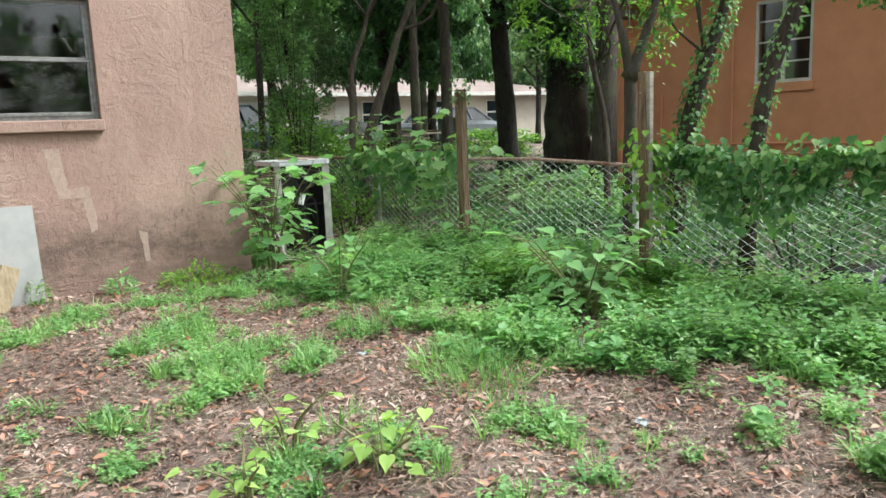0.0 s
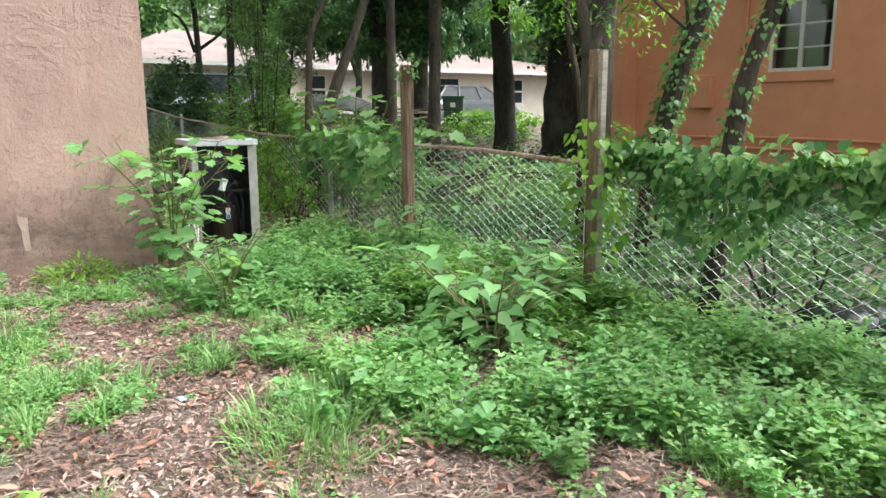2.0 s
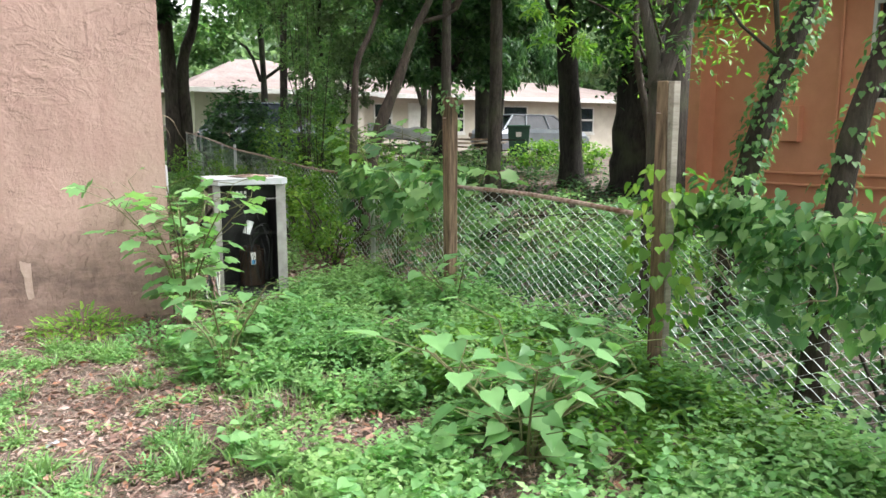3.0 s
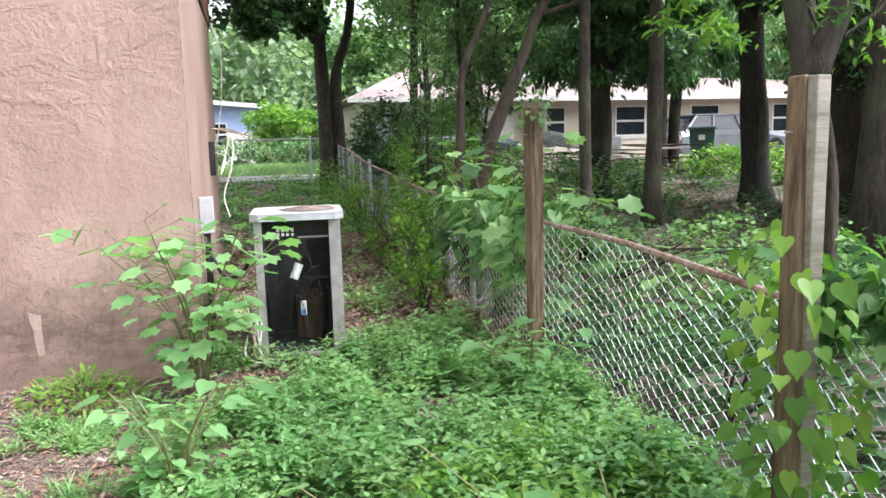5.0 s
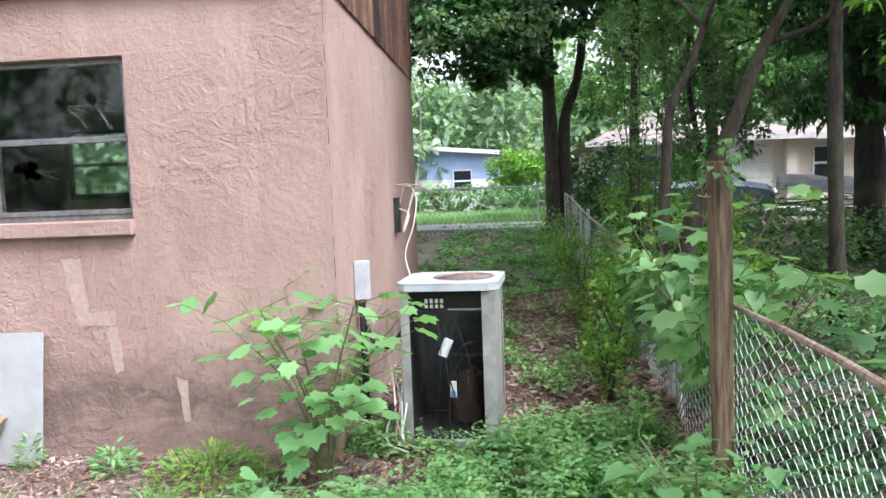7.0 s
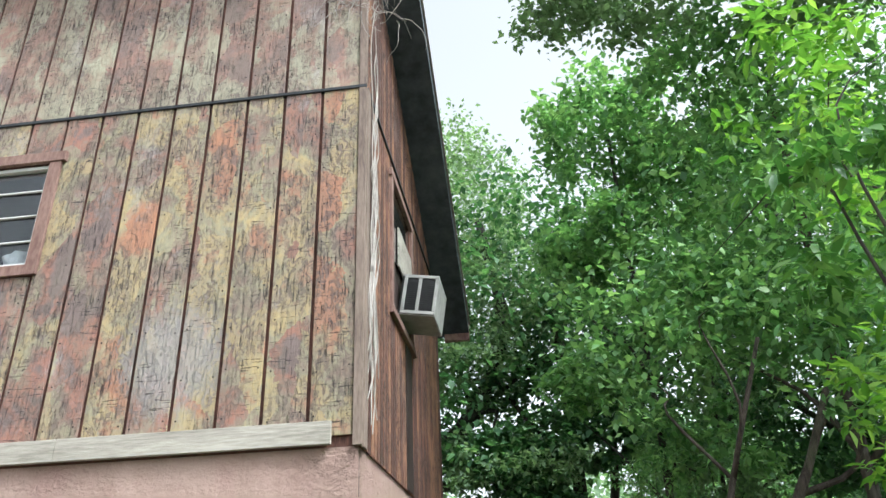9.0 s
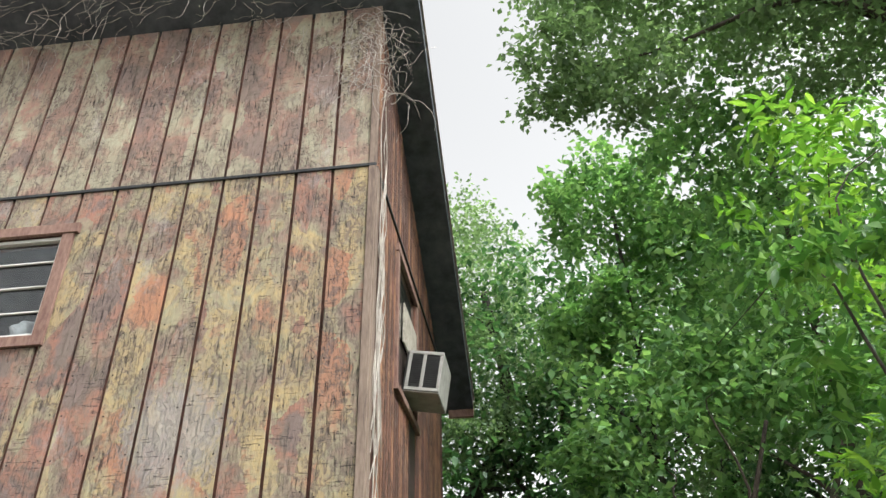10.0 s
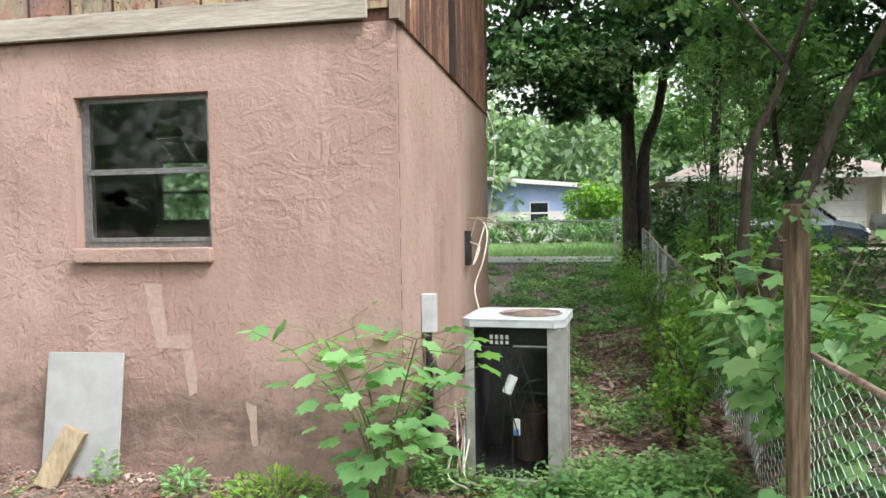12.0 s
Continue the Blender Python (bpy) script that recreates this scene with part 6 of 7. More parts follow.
# distant woods closing the view
def woods():
    lumps = []
    for k, a in enumerate(np.arange(-0.5, 2.35, 0.085)):
        r = 42 + 5 * math.sin(3.3 * k)
        x, y = 4 + r * math.cos(a), 4 + r * math.sin(a)
        hgt = 8.6 + 2.0 * math.sin(1.9 * k)
        lumps.append((5200, (x, y, hgt * 0.5), (3.4, 3.4, hgt * 0.55)))
    for k, a in enumerate(np.arange(2.35, 5.8, 0.2)):
        lumps.append((700, (4 + 50 * math.cos(a), 4 + 50 * math.sin(a), 5), (6, 6, 6)))
    p = np.concatenate([cloud(n, c, r, 0.5) for n, c, r in lumps])
    n = len(p)
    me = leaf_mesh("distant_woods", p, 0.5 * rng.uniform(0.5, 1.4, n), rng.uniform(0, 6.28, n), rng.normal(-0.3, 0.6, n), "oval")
    tagged(obj("distant_woods", me, GREEN_HAZED), "distant belt of trees round the houses", "trees", "", "stuff")


woods()


def reflection_trees():
    """Unseen trees added behind the walk so the windows reflect something dark."""
    lumps = []
    for k, a in enumerate(np.arange(3.5, 5.75, 0.14)):
        x, y = 2 + 22 * math.cos(a), 4 + 22 * math.sin(a)
        lumps.append((1500, (x, y, 3.6 + 0.8 * math.sin(2.3 * k)), (2.1, 2.1, 3.4)))
    p = np.concatenate([cloud(n, c, r, 0.5) for n, c, r in lumps])
    n = len(p)
    me = leaf_mesh("reflection_trees", p, 0.34 * rng.uniform(0.5, 1.4, n), rng.uniform(0, 6.28, n), rng.normal(-0.3, 0.6, n), "oval")
    tagged(obj("reflection_trees", me, GREEN_DARK), "unseen belt of trees added behind the walk to darken window reflections", "trees", "", "stuff")


reflection_trees()


def far_trees():
    """A dense mass of far trees behind the leaves."""
    v, f_ = [], []
    A = np.linspace(-0.9, 2.6, 141)
    for i, a in enumerate(A):
        for j in range(9):
            t = j / 8
            top = 6.0 + 1.6 * math.sin(5.1 * a) + 1.6 * math.sin(13.7 * a) + 1.2 * noise.noise(Vector((a * 14, 0, 0)))
            r = 51 - 3.0 * math.sin(t * 3.1) + 1.8 * noise.noise(Vector((a * 16, t * 4, 1)))
            v.append((4 + r * math.cos(a), 4 + r * math.sin(a), -0.5 + t * top))
    for i in range(len(A) - 1):
        for j in range(8):
            o = i * 9 + j
            f_.append((o, o + 9, o + 10, o + 1))
    me = bpy.data.meshes.new("backdrop")
    me.from_pydata(v, [], f_)
    # Backdrop green is lightened to carry the distance haze in its colour.
    tagged(obj("backdrop", me, mat_plain("far_foliage_hazed", (0.10, 0.17, 0.08), (0.28, 0.39, 0.21), 1.6, 1.0, 0, 0.3)), "dense mass of far trees", "trees", "", "structure")


far_trees()


def shrub(at, lumps, mat, size, label, shape="oval", name="shrub"):
    s = thing(name, (at[0], at[1], float(rise(at[0], at[1]))), label, "shrub")
    bm = bmesh.new()
    for n, c, r in lumps:
        limbs(bm, (c[0] * 0.3, c[1] * 0.3, 0.0), [(c[0] + rng.normal(0, r[0] * 0.5), c[1] + rng.normal(0, r[1] * 0.5), c[2] + r[2] * rng.uniform(0.2, 0.8)) for _ in range(5)], 0.012, 0.05, 4)
    tagged(part("branchwork", bm, BARK, s), "", "", "", "stuff")
    crown("leaves", lumps, mat, s, size, shape, -0.1)
    return s


shrub((5.55, 8.9, 0), [(1500, (0.35, 0.3, 0.7), (0.5, 0.7, 0.55)), (1200, (-0.45, 0.6, 0.55), (0.35, 0.6, 0.5)), (900, (-0.1, 1.4, 0.9), (0.5, 0.7, 0.6))], GREEN_BRIGHT, 0.07, "tangled shrub with upright light green shoots at the fence")
shrub((5.5, 10.6, 0.1), [(1100, (0.0, 0, 2.3), (0.38, 0.6, 0.6)), (1300, (0.1, 0.2, 1.5), (0.45, 0.7, 0.5)), (1100, (0.0, 0, 0.8), (0.5, 0.8, 0.45)), (900, (-0.15, 0.3, 3.1), (0.45, 0.6, 0.45))], GREEN_A, 0.075, "tall glossy privet growing through the fence", "slim")
shrub((4.95, 9.3, 0), [(800, (0, 0, 0.4), (0.3, 0.7, 0.35)), (600, (-0.1, 1.6, 0.4), (0.3, 0.6, 0.35))], GREEN_BRIGHT, 0.06, "light green shoots along the foot of the fence", "slim")
shrub((4.75, 7.8, 0), [(500, (0, 0, 0.35), (0.2, 0.5, 0.32)), (420, (0.1, 1.0, 0.45), (0.2, 0.5, 0.4))], GREEN_BRIGHT, 0.055, "light green privet shoots at the foot of the fence")
shrub((5.0, 12.4, 0.1), [(900, (0, 0, 0.45), (0.35, 0.9, 0.45)), (900, (0, 1.9, 0.5), (0.35, 0.9, 0.5)), (900, (-0.1, 3.8, 0.5), (0.4, 0.9, 0.5))], GREEN_BRIGHT, 0.07, "bright privet shoots grown through the far fence", "slim")
shrub((5.9, 11.5, 0.1), [(2600, (0, 0, 0.9), (0.9, 1.4, 0.8)), (1800, (0.5, 1.8, 1.1), (0.9, 1.2, 0.8))], GREEN_BRIGHT, 0.065, "overgrown privet bush along the fence")
shrub((7.6, 13.2, 0.2), [(2500, (0, 0, 0.6), (1.4, 1.0, 0.6)), (2000, (2.2, 0.6, 0.4), (1.3, 0.9, 0.45))], GREEN_A, 0.09, "low green bush behind the fence")
shrub((6.0, 16.8, 0.4), [(3600, (0, 0, 1.0), (0.72, 0.7, 0.9))], GREEN_DARK, 0.11, "dark bush in front of the parked car")
shrub((6.8, 9.5, 0.05), [(1800, (0, 0, 0.35), (0.9, 0.9, 0.35)), (1500, (1.4, -1.6, 0.35), (1.1, 1.1, 0.35)), (1500, (0.3, -3.2, 0.3), (0.8, 1.0, 0.3))], GREEN_A, 0.075, "low undergrowth behind the fence")
shrub((12.8, 14.5, 0.35), [(1800, (0, 0, 0.4), (1.2, 0.9, 0.4))], GREEN_BRIGHT, 0.1, "light green weeds by the street trees")
p = np.concatenate([cloud(700, (x, 32 + 0.4 * math.sin(x), 0.95), (0.8, 0.7, 0.8), 0.5) for x in np.arange(-12, 9, 0.7)])
me = leaf_mesh("hedge", p, 0.16 * rng.uniform(0.6, 1.3, len(p)), rng.uniform(0, 6.28, len(p)), rng.normal(-0.4, 0.5, len(p)), "oval")
tagged(obj("hedge", me, GREEN_A), "vine-covered hedge before the blue house", "hedge", "", "stuff")
shrub((4.2, 35.5, 0.6), [(1500, (0, 0, 1.9), (1.2, 1.0, 1.0)), (1200, (1.6, 0, 1.5), (1.0, 1.0, 0.9))], GREEN_BRIGHT, 0.2, "small bright green tree before the blue house")


def street_fence():
    f_ = tagged(new("fence_street"), "low grey chain-link fence along the street", "fence", "", "structure")
    for x in np.arange(-10, 5.2, 2.95):
        bm = bmesh.new()
        add_cyl(bm, (x, 19.8, 0.2), 0.03, 1.42, 8)
        part("fence_post", bm, GALV, f_)
    bm = bmesh.new()
    add_tube(bm, [(-10, 19.8, 1.58), (5.1, 19.8, 1.56)], 0.022, 6)
    part("top_rail", bm, GALV, f_)
    bm = bmesh.new()
    for x in np.arange(-10, 5.0, 0.12):
        add_tube(bm, [(x, 19.8, 0.45), (x + 0.55, 19.8, 1.55)], 0.0025, 3, False)
        add_tube(bm, [(x + 0.55, 19.805, 0.45), (x, 19.805, 1.55)], 0.0025, 3, False)
    tagged(part("chain_mesh", bm, GALV, f_), "", "", "", "stuff")


street_fence()


# ---- creeper on the fence ----
def fence_creeper():
    c = tagged(new("creeper"), "heart-leaved creeper heaped over the chain-link fence", "creeper")
    bands = [(0.2, 3.7, 2900, 0.062), (-4.0, 0.2, 1500, 0.06), (6.1, 8.4, 260, 0.11)]
    for y0, y1, n, sz in bands:
        y = rng.uniform(y0, y1, n)
        reach = 0.13 + 0.42 * np.exp(-((y - 2.75) / 0.42) ** 2) + 0.10 * np.exp(-((y - 1.75) / 0.2) ** 2) + 0.06 * np.sin(y * 11) + 0.05 * np.sin(y * 23 + 1)
        reach = np.clip(reach, 0.07, 0.6) * np.where(y > 6, 3.0, 1.0)
        z = 1.02 + 0.03 * np.sin(y * 4.4) + 0.02 * np.sin(y * 15) - reach * rng.random(n) ** 1.3
        stray = rng.random(n) < 0.03
        z = np.where(stray, 1.02 + 0.12 * rng.random(n), z)
        x = FX - 0.03 - 0.13 * rng.random(n) * np.clip(reach / 0.4, 0.35, 1) + 0.30 * rng.random(n) * (rng.random(n) > 0.65) * (z > 0.86)
        me = leaf_mesh("leaves", np.stack([x, y, z], -1), sz * rng.uniform(0.45, 1.35, n), 1.57 + rng.normal(0, 1.0, n), rng.normal(-0.95, 0.4, n), "heart")
        obj("leaves", me, GREEN_CREEPER, c)
        k = rng.random(n) < 0.28
        me = leaf_mesh("leaves", np.stack([x - 0.04, y, z + 0.02], -1)[k], sz * rng.uniform(0.5, 1.3, k.sum()), 1.57 + rng.normal(0, 1.0, k.sum()), rng.normal(-0.5, 0.5, k.sum()), "heart")
        obj("leaves", me, GREEN_WEED, c)
    n = 260
    y, z = rng.uniform(0.3, 3.4, n), rng.uniform(0.15, 0.85, n)
    me = leaf_mesh("leaves", np.stack([FX + rng.normal(0, 0.03, n), y, z], -1), 0.05 * rng.uniform(0.5, 1.3, n), 1.57 + rng.normal(0, 1.2, n), rng.normal(-0.5, 0.5, n), "heart")
    obj("leaves", me, GREEN_WEED, c)
    bm = bmesh.new()
    for k in range(60):
        y = rng.uniform(-3.8, 3.6)
        pts = [Vector((FX - 0.05, y, 1.02))]
        for _ in range(4):
            pts.append(pts[-1] + Vector((rng.normal(-0.01, 0.03), rng.normal(0, 0.12), -rng.uniform(0.04, 0.16))))
        add_tube(bm, smooth_path(pts, 3), 0.003, 4)
    tagged(part("branchwork", bm, TWIG, c), "", "", "", "stuff")
    for (x, y, h, n) in ((4.84, 3.48, 1.2, 150), (4.52, 1.20, 1.95, 240), (5.03, 5.93, 1.72, 60)):
        z = rng.uniform(0.35 if n < 180 else 0.7, h, n) if n > 100 else rng.uniform(1.5, 1.74, n)
        a = rng.uniform(0, 6.28, n)
        if n == 240:
            a = rng.normal(1.9, 0.8, n)
            z = h - 1.2 * rng.random(n) ** 1.1
        r = 0.07 + 0.13 * rng.random(n) * (n > 100)
        if n == 60:
            r = 0.07 + 0.03 * rng.random(n)
        px = x + z * (0.08 if n == 240 else 0.0) + 0.03 * (n == 150)
        me = leaf_mesh("leaves", np.stack([px + r * np.cos(a), y + r * np.sin(a), z], -1), (0.065 if n == 150 else 0.036) * rng.uniform(0.6, 1.2, n), a - 1.57, rng.normal(-0.8, 0.4, n), "heart")
        obj("leaves", me, GREEN_BRIGHT if n == 150 else GREEN_A, c)


fence_creeper()
shrub((5.65, 2.7, 0.0), [(1500, (0, 0, 0.45), (0.35, 0.9, 0.4)), (700, (0.2, -1.9, 0.3), (0.35, 0.7, 0.25))], GREEN_DARK, 0.05, "dark green undergrowth pressed against the back of the fence", "oval")
shrub((5.6, 4.8, 0.0), [(900, (0, 0, 0.35), (0.3, 0.8, 0.3))], GREEN_DARK, 0.045, "dark green undergrowth behind the bare stretch of fence", "oval")


# ---- leafy plants in the yard ----
def sapling(at, height, spread, stems, leaf_n, size, label, mat=GREEN_SAP, shape="lobed", seed=1):
    r = np.random.default_rng(seed)
    s = thing("sapling", at, label, "plant", "broad-leaved saplings")
    bm = bmesh.new()
    pts, hd = [], []
    for k in range(stems):
        a = 6.283 * k / stems + r.uniform(-0.4, 0.4)
        top = Vector((spread * 0.55 * math.cos(a), spread * 0.55 * math.sin(a), height * r.uniform(0.75, 1.0)))
        path = smooth_path([(0.02 * math.cos(a), 0.02 * math.sin(a), -0.02), (top.x * 0.3, top.y * 0.3, height * 0.45), top], 5)
        add_tube(bm, path, [0.008 * (1 - 0.6 * i / len(path)) for i in range(len(path))], 5)
        for j in range(leaf_n):
            i = min(len(path) - 1, int(len(path) * (0.2 + 0.8 * (j + r.random()) / leaf_n)))
            b = r.uniform(0, 6.283)
            ln = spread * 0.3 * r.uniform(0.5, 1.1)
            e = path[i] + Vector((ln * math.cos(b), ln * math.sin(b), ln * r.uniform(0.1, 0.5)))
            add_tube(bm, [path[i], e], 0.0025, 3)
            pts.append(e[:])
            hd.append(b - 1.5708)
    part("stem", bm, mat_stem, s)
    n = len(pts)
    me = leaf_mesh("leaves", pts, size * r.uniform(0.65, 1.2, n), np.array(hd), r.normal(-0.25, 0.2, n), shape, r.normal(0, 0.2, n))
    obj("leaves", me, mat, s)
    return s


mat_stem = mat_plain("young_stem", (0.11, 0.09, 0.04), (0.17, 0.20, 0.08), 20, 0.6, 0, 0)
sapling((3.02, 6.25, -0.02), 1.15, 0.88, 9, 16, 0.118, "knee-high sapling with lobed light green leaves by the house corner", seed=3)
sapling((3.80, 3.12, -0.05), 0.62, 0.80, 9, 10, 0.105, "broad-leaved light green plant amid the weeds", shape="heart", seed=4)
sapling((4.05, 3.35, -0.05), 0.50, 0.6, 6, 8, 0.11, "broad-leaved light green plant amid the weeds", shape="heart", seed=9)
sapling((3.0, 4.95, -0.05), 0.55, 0.5, 6, 8, 0.10, "small broad-leaved plant amid the weeds", shape="heart", seed=5)
sapling((4.80, 5.45, -0.05), 0.52, 0.5, 6, 8, 0.11, "small broad-leaved plant at the fence", shape="heart", seed=6)
sapling((4.35, 1.2, -0.05), 0.5, 0.22, 2, 3, 0.13, "single shoot with pale broad leaves by a post", shape="heart", seed=7)
sapling((1.64, 2.14, -0.05), 0.26, 0.34, 5, 5, 0.065, "small seedling with pale lime-green leaves", GREEN_LIME, "heart", seed=8)
sapling((1.46, 2.6, -0.05), 0.28, 0.30, 4, 4, 0.065, "small seedling with pale lime-green leaves", GREEN_LIME, "heart", seed=11)
sapling((1.15, 2.3, -0.05), 0.22, 0.26, 4, 4, 0.06, "small seedling with pale lime-green leaves", GREEN_LIME, "heart", seed=17)
sapling((1.35, 1.3, -0.05), 0.2, 0.22, 3, 3, 0.06, "small seedling with pale green leaves", seed=12)
sapling((0.35, 5.2, -0.03), 0.35, 0.35, 3, 5, 0.12, "small lobed plant near the wall", seed=13)
sapling((5.35, 6.6, 0.0), 1.15, 0.9, 8, 11, 0.16, "broad-leaved sapling pushing through the fence", GREEN_A, seed=14)
sapling((5.35, 7.6, 0.0), 1.45, 1.0, 8, 12, 0.16, "broad-leaved sapling pushing through the fence", GREEN_A, seed=15)
sapling((6.3, 6.3, 0.0), 0.7, 1.0, 7, 9, 0.15, "broad-leaved sapling behind the fence", GREEN_A, seed=16)


# ---- weeds and litter ----
def field(x, y):
    """How thick the weeds stand, 0 to 1."""
    n = np.array([noise.noise(Vector((a * 1.5, b * 1.5, 2.0))) + 0.95 * noise.noise(Vector((a * 3.6, b * 3.6, 7.0))) for a, b in zip(x, y)])
    n = n + np.array([0.45 * noise.noise(Vector((a * 9.5, b * 9.5, 3.0))) for a, b in zip(x, y)])
    base = -0.03 + 0.42 / (1 + np.exp(-(x - 3.0 + 0.12 * (y - 3)) * 2.2)) * (y < 7) + 0.18 * ((y > 3) & (y < 6) & (x > 1.2))
    base = base - 0.36 + 0.20 / (1 + np.exp(-(x - 3.3) * 6))
    base = base - 0.5 * np.exp(-((x - 2.75) ** 2 + (y - 2.0) ** 2) / 0.25) - 0.25 * (y > 6.0) * (x < 2.6) - 0.15 * (y > 8)
    return np.clip(0.5 + n * 1.25 + base, 0, 1)


def inside(x, y):
    return (y > 6.70) & (y < 10.9) & (x < 3.05) | ((abs(x - 3.68) < 0.3) & (abs(y - 7.12) < 0.3))


def weeds(name, count, area, leaves, size, height, spread, mat, shape, label, power=1.5, seed=1):
    global rng
    rng = np.random.default_rng(seed)
    x = rng.uniform(area[0], area[1], count)
    y = rng.uniform(area[2], area[3], count)
    d = field(x, y)
    keep = (rng.random(count) < d**power) & ~inside(x, y)
    x, y, d = x[keep], y[keep], d[keep]
    n = len(x)
    h = height * (0.35 + 0.9 * d) * rng.uniform(0.5, 1.3, n) * (1 + 0.7 / (1 + np.exp(-(x - 3.7) * 4)))
    k = leaves
    X, Y, Hh = np.repeat(x, k), np.repeat(y, k), np.repeat(h, k)
    a = rng.uniform(0, 6.28, n * k)
    f_ = rng.random(n * k)
    r = spread * rng.uniform(0.15, 1.0, n * k) * (0.5 + 0.5 * f_)
    px, py = X + r * np.cos(a), Y + r * np.sin(a)
    pz = rise(px, py) + (Hh * f_**0.7 if shape != "blade" else 0)
    pit = rng.normal(0.15, 0.35, n * k) if shape != "blade" else rng.normal(0.95, 0.3, n * k)
    me = leaf_mesh(name, np.stack([px, py, pz], -1), size * rng.uniform(0.6, 1.3, n * k) * (1 + 0.3 * (Hh > height)), a - 1.57, pit, shape)
    tagged(obj(name, me, mat), label, "weeds", "", "stuff")


NEAR = (-1.6, 5.1, 0.6, 7.0)
def leafy(name, count, area, stems, nodes, size, height, lean, mat, shape, label, power, seed, side=0.0):
    """Weeds as stems with pairs of leaves up each."""
    g = np.random.default_rng(seed)
    x, y = g.uniform(area[0], area[1], count), g.uniform(area[2], area[3], count)
    d = field(x, y)
    keep = (g.random(count) < d**power) & ~inside(x, y)
    x, y, d = x[keep], y[keep], d[keep]
    n = len(x)
    grow = (0.45 + 0.75 * d) * g.uniform(0.55, 1.3, n) * (1 + side / (1 + np.exp(-(x - 3.7) * 4)))
    a = g.uniform(0, 6.28, (n, stems, 1, 1))
    t = (np.arange(nodes)[None, None, :, None] + g.uniform(0.5, 1.0, (n, stems, nodes, 1))) / nodes
    out = lean * g.uniform(0.3, 1.0, (n, stems, 1, 1))
    H = height * grow[:, None, None, None] * g.uniform(0.6, 1.1, (n, stems, 1, 1))
    one = np.ones((1, 1, 1, 2))
    px = (x[:, None, None, None] + out * np.cos(a) * t) * one
    py = (y[:, None, None, None] + out * np.sin(a) * t) * one
    pz = rise(px, py) + H * t**0.8 * one
    head = a + np.arange(nodes)[None, None, :, None] * 1.9 + np.array([0, math.pi])[None, None, None, :] + g.normal(0, 0.35, px.shape)
    sz = size * (1.15 - 0.5 * t) * g.uniform(0.7, 1.2, px.shape) * (0.7 + 0.4 * grow[:, None, None, None])
    pts = np.stack([px, py, pz], -1).reshape(-1, 3)
    m = len(pts)
    me = leaf_mesh(name, pts, sz.reshape(-1), head.reshape(-1) - 1.57, g.normal(0.12, 0.28, m), shape, g.normal(0, 0.3, m))
    tagged(obj(name, me, mat), label, "weeds", "", "stuff")


leafy("weeds", 26000, NEAR, 3, 4, 0.026, 0.055, 0.07, GREEN_WEED, "oval", "low green weeds in patches over the yard", 3.0, 21, 0.6)
leafy("weeds_tall", 8500, (2.9, 5.1, 0.6, 7.0), 3, 4, 0.038, 0.14, 0.11, GREEN_WEED, "oval", "taller leafy weeds along the fence", 4.2, 22, 0.5)
leafy("weeds_fresh", 2400, (3.1, 5.1, 0.6, 6.0), 3, 4, 0.045, 0.20, 0.11, GREEN_SAP, "oval", "fresh light green weeds rising from the patches", 3.6, 29, 0.3)
leafy("weeds_broad", 520, (2.6, 5.1, 0.6, 6.6), 3, 2, 0.06, 0.17, 0.12, GREEN_SAP, "heart", "scattered broad-leaved weeds along the fence", 2.6, 28)
weeds("grass_tufts", 3000, NEAR, 18, 0.10, 0.1, 0.06, GREEN_WEED, "blade", "thin grass among the weeds", 2.2, 23)
leafy("weeds_mid", 3600, NEAR, 2, 4, 0.04, 0.10, 0.07, GREEN_SAP, "slim", "mid-sized leafy weeds scattered through the patches", 2.4, 31)
leafy("weeds_privet", 700, (3.9, 5.0, 2.6, 4.6), 3, 5, 0.075, 0.22, 0.14, GREEN_BRIGHT, "slim", "long-leaved bright shoots at the foot of the fence", 1.5, 33)
leafy("weeds_seedling", 1500, NEAR, 2, 3, 0.028, 0.07, 0.05, GREEN_WEED, "oval", "single seedlings scattered over the litter", 0.5, 41)
weeds("weeds_back", 6500, (3.0, 5.2, 6.9, 19.5), 14, 0.036, 0.09, 0.10, GREEN_WEED, "oval", "weeds along the path beside the house", 1.8, 24)
weeds("weeds_street", 22000, (-6.0, 5.2, 12.5, 22.0), 6, 0.07, 0.05, 0.14, GREEN_A, "oval", "weeds and grass toward the street", 0.45, 25)
weeds("weeds_neighbour", 14000, (5.2, 14.0, -2.0, 19.5), 10, 0.055, 0.15, 0.15, GREEN_DARK, "oval", "undergrowth beyond the fence", 1.0, 26)
weeds("weeds_verge", 34000, (-12.0, 10.0, 23.5, 32.0), 6, 0.2, 0.06, 0.2, GREEN_WEED, "blade", "bright grass verge across the street", 0.0, 27)


def clump(at, n, r, h, size, label, mat, seed):
    g = np.random.default_rng(seed)
    a, q = g.uniform(0, 6.28, n), g.random(n) ** 0.6
    z = h * g.random(n) * (1.1 - 0.6 * q)
    px, py = at[0] + r * q * np.cos(a), np.minimum(at[1] + r * q * np.sin(a), 6.70)
    me = leaf_mesh("leaves", np.stack([px, py, rise(px, py) + z], -1), size * g.uniform(0.6, 1.3, n), a - 1.57, g.normal(0.3, 0.4, n), "slim")
    t = thing("weed_clump", (0, 0, 0), label, "plant", "weed clumps by the wall")
    obj("leaves", me, mat, t)


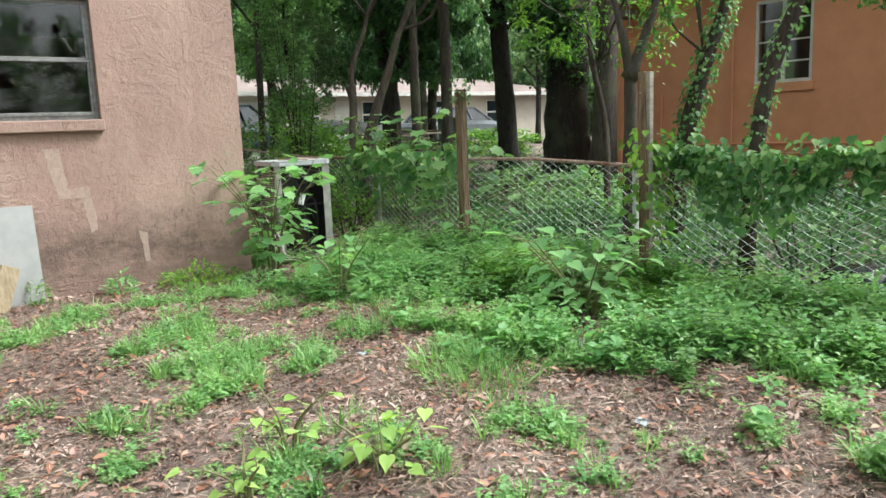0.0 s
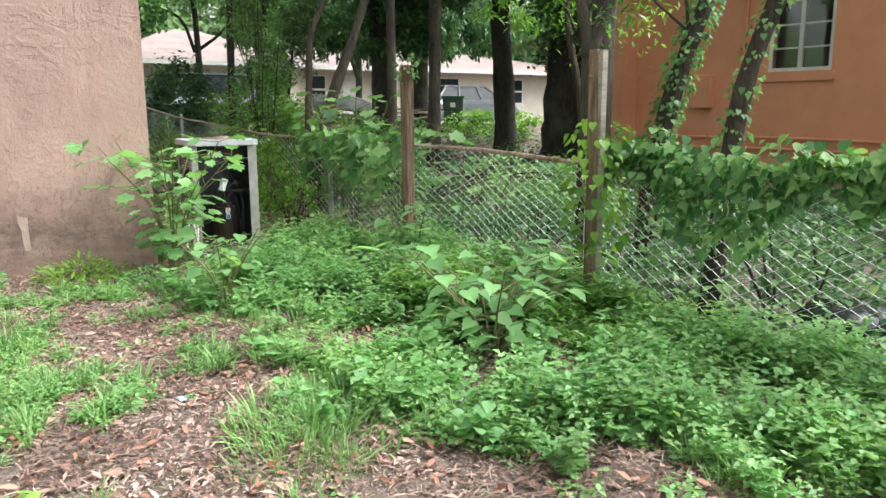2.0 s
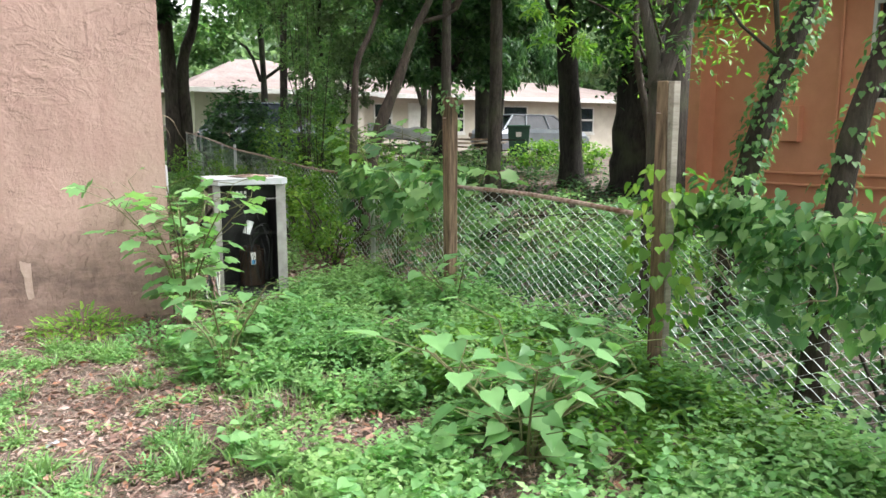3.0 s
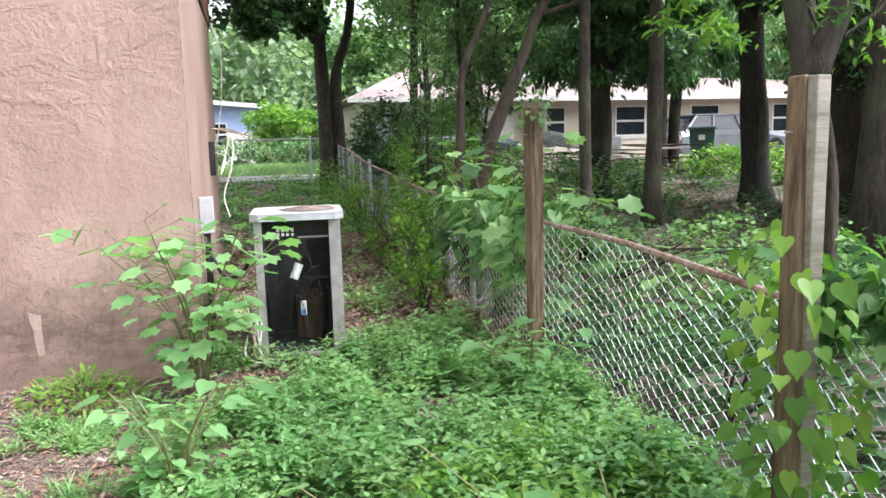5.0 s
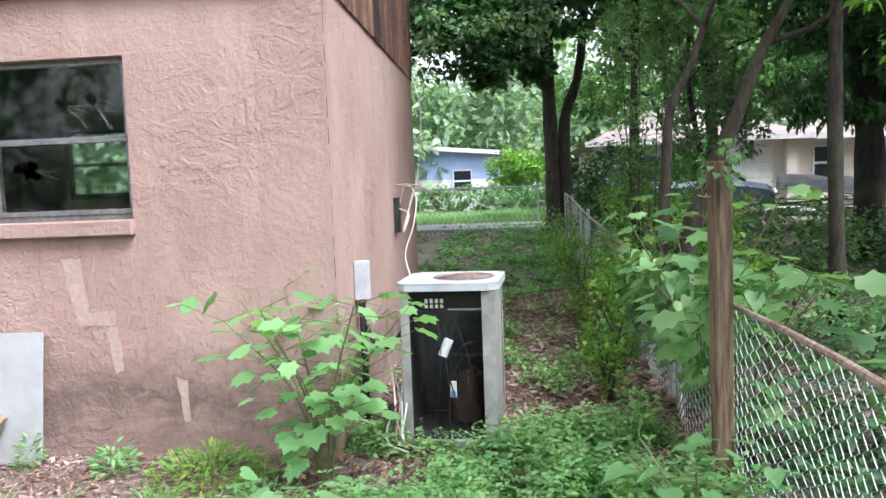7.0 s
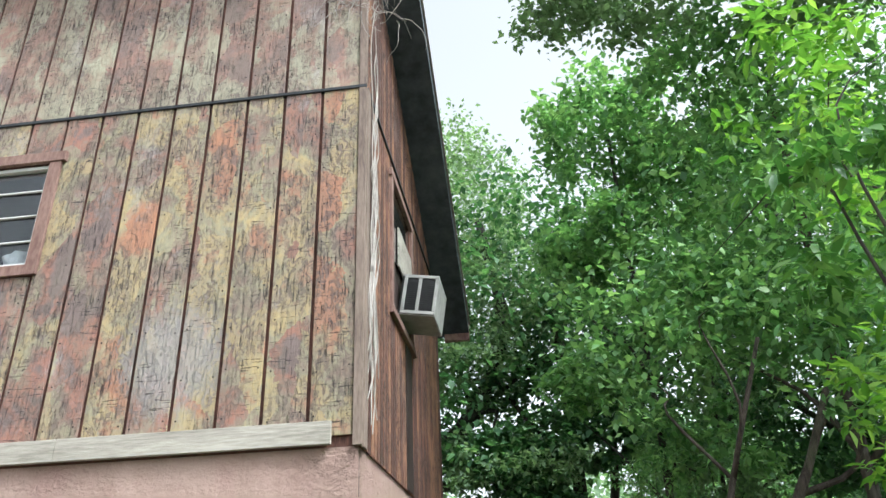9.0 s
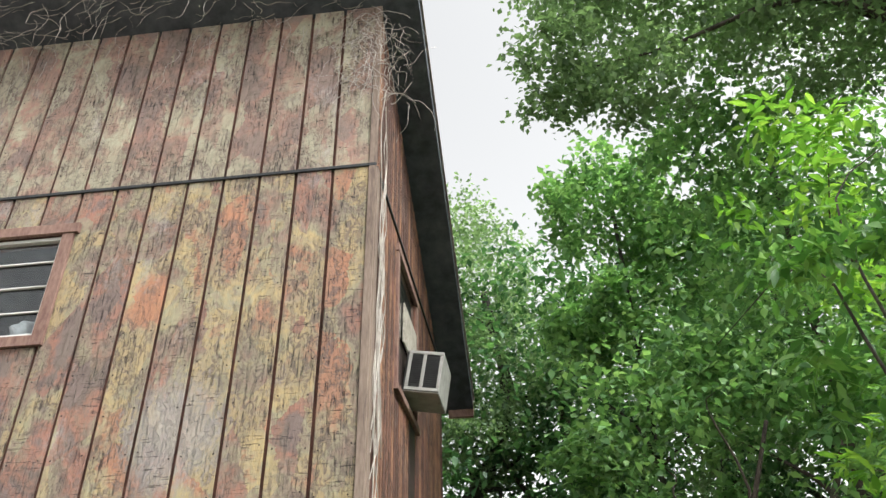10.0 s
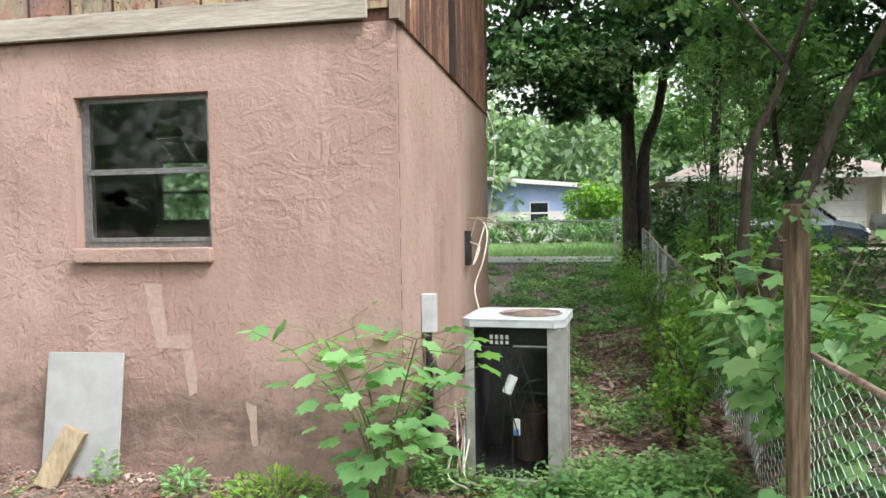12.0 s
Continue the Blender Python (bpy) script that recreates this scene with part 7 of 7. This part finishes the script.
clump((2.35, 6.30), 700, 0.34, 0.22, 0.05, "spreading yellow-green weed at the foot of the pink wall", GREEN_BRIGHT, 1)
clump((1.72, 6.42), 160, 0.12, 0.2, 0.055, "small leafy weed at the foot of the pink wall", GREEN_SAP, 2)
clump((1.12, 6.55), 90, 0.08, 0.25, 0.05, "thin weed growing by the leaning panel", GREEN_WEED, 3)
def tuft(at, n, r, h, label, seed):
    g = np.random.default_rng(seed)
    a, q = g.uniform(0, 6.28, n), g.random(n) ** 0.5
    px, py = at[0] + r * q * np.cos(a), at[1] + r * q * np.sin(a)
    me = leaf_mesh("grass", np.stack([px, py, rise(px, py)], -1), h * g.uniform(0.5, 1.2, n), a - 1.57 + g.normal(0, 0.6, n), g.normal(0.8, 0.38, n), "blade")
    t = thing("grass_tuft", (0, 0, 0), label, "grass", "grass tufts")
    tagged(obj("grass", me, GREEN_WEED, t), "", "", "", "stuff")


tuft((2.72, 2.85), 760, 0.38, 0.13, "long soft green grass tuft among brown litter", 5)
tuft((2.5, 2.62), 300, 0.25, 0.10, "long soft green grass tuft among brown litter", 6)
tuft((3.2, 4.3), 300, 0.3, 0.12, "short green grass tuft among the weeds", 7)
tuft((3.4, 5.6), 420, 0.45, 0.12, "short green grass tuft among the weeds", 8)


def scrap(at, size, label, mat, seed):
    bm = bmesh.new()
    bmesh.ops.create_grid(bm, x_segments=7, y_segments=7, size=size)
    for v in bm.verts:
        q = v.co * 30 + Vector((seed, 0, 0))
        v.co += Vector((noise.noise(q), noise.noise(q + Vector((5, 0, 0))), 1.2 * noise.noise(q + Vector((9, 2, 0))))) * size * 0.45
    bmesh.ops.solidify(bm, geom=bm.faces[:], thickness=0.0015)
    o = part("scrap", bm, mat)
    o.location = (at[0], at[1], float(rise(at[0], at[1])) + 0.02)
    tagged(o, label, "litter", "scraps of litter")


SCRAP = mat_plain("dirty_plastic", (0.30, 0.36, 0.42), (0.55, 0.60, 0.64), 12, 0.35, 0, 0)
CARD = mat_plain("brown_card", (0.20, 0.13, 0.09), (0.34, 0.24, 0.17), 12, 0.9, 0, 0)
scrap((3.33, 2.72), 0.05, "crumpled pale plastic scrap on the earth", SCRAP, 1)
scrap((2.73, 1.79), 0.035, "crumpled pale plastic scrap on the earth", SCRAP, 2)
scrap((3.2, 3.0), 0.045, "piece of brown card on the earth", CARD, 3)
scrap((2.3, 3.4), 0.03, "crumpled pale plastic scrap on the earth", SCRAP, 4)
scrap((1.9, 2.9), 0.03, "piece of brown card on the earth", CARD, 6)
scrap((2.1, 4.4), 0.025, "crumpled pale plastic scrap on the earth", SCRAP, 7)
clump((2.75, 5.95), 300, 0.22, 0.16, 0.05, "low weed clump before the sapling", GREEN_SAP, 4)


def litter():
    n = 165000
    x, y = rng.uniform(-2.0, 5.1, n), rng.uniform(0.3, 6.72, n)
    n2, n3 = 26000, 20000
    x = np.concatenate([x, rng.uniform(3.0, 12, n2), rng.uniform(3.0, 5.3, n3)])
    y = np.concatenate([y, rng.uniform(6.7, 19, n2), rng.uniform(6.7, 13, n3)])
    k = ~inside(x, y)
    x, y = x[k], y[k]
    z = rise(x, y) + rng.uniform(0.006, 0.024, len(x))
    size = np.clip(0.0185 * np.exp(rng.normal(0, 0.6, len(x))), 0.006, 0.07) * np.where(y > 6.7, 2.2, 1.0)
    me = leaf_mesh("dead_leaves", np.stack([x, y, z], -1), size, rng.uniform(0, 6.28, len(x)), rng.normal(0, 0.3, len(x)), "chip")
    big = rng.random(len(x)) < 0.022
    me3 = leaf_mesh("fallen_leaves", np.stack([x, y, z + 0.008], -1)[big], rng.uniform(0.04, 0.075, big.sum()), rng.uniform(0, 6.28, big.sum()), rng.normal(0, 0.3, big.sum()), "slim")
    tagged(obj("fallen_leaves", me3, FALLEN), "larger curled red-brown fallen leaves", "leaf litter", "", "stuff")
    q = rng.random(len(x)) < 0.28
    me2 = leaf_mesh("straw", np.stack([x[q], y[q], z[q] + 0.006], -1), 0.055 * rng.uniform(0.3, 1.6, q.sum()), rng.uniform(0, 6.28, q.sum()), rng.normal(0, 0.12, q.sum()), "blade")
    tagged(obj("straw", me2, STRAW), "thin brown stalks and needles on the earth", "leaf litter", "", "stuff")
    tagged(obj("dead_leaves", me, DEAD), "dead brown leaves and bark chips on the earth", "leaf litter", "", "stuff")
    bm = bmesh.new()
    for k in range(240):
        p = Vector((rng.uniform(-1.5, 5), rng.uniform(0.8, 6.6), 0))
        a = rng.uniform(0, 6.28)
        ln = rng.uniform(0.05, 0.28)
        q = p + Vector((ln * math.cos(a), ln * math.sin(a), 0))
        m_ = p.lerp(q, 0.5) + Vector((rng.normal(0, 0.01), rng.normal(0, 0.01), 0))
        pts = [(v.x, v.y, float(rise(v.x, v.y)) + 0.015) for v in (p, m_, q)]
        add_tube(bm, pts, [0.004, 0.003, 0.002], 4)
    tagged(part("twigs", bm, TWIG), "thin dry twigs scattered on the earth", "twigs", "", "stuff")


litter()
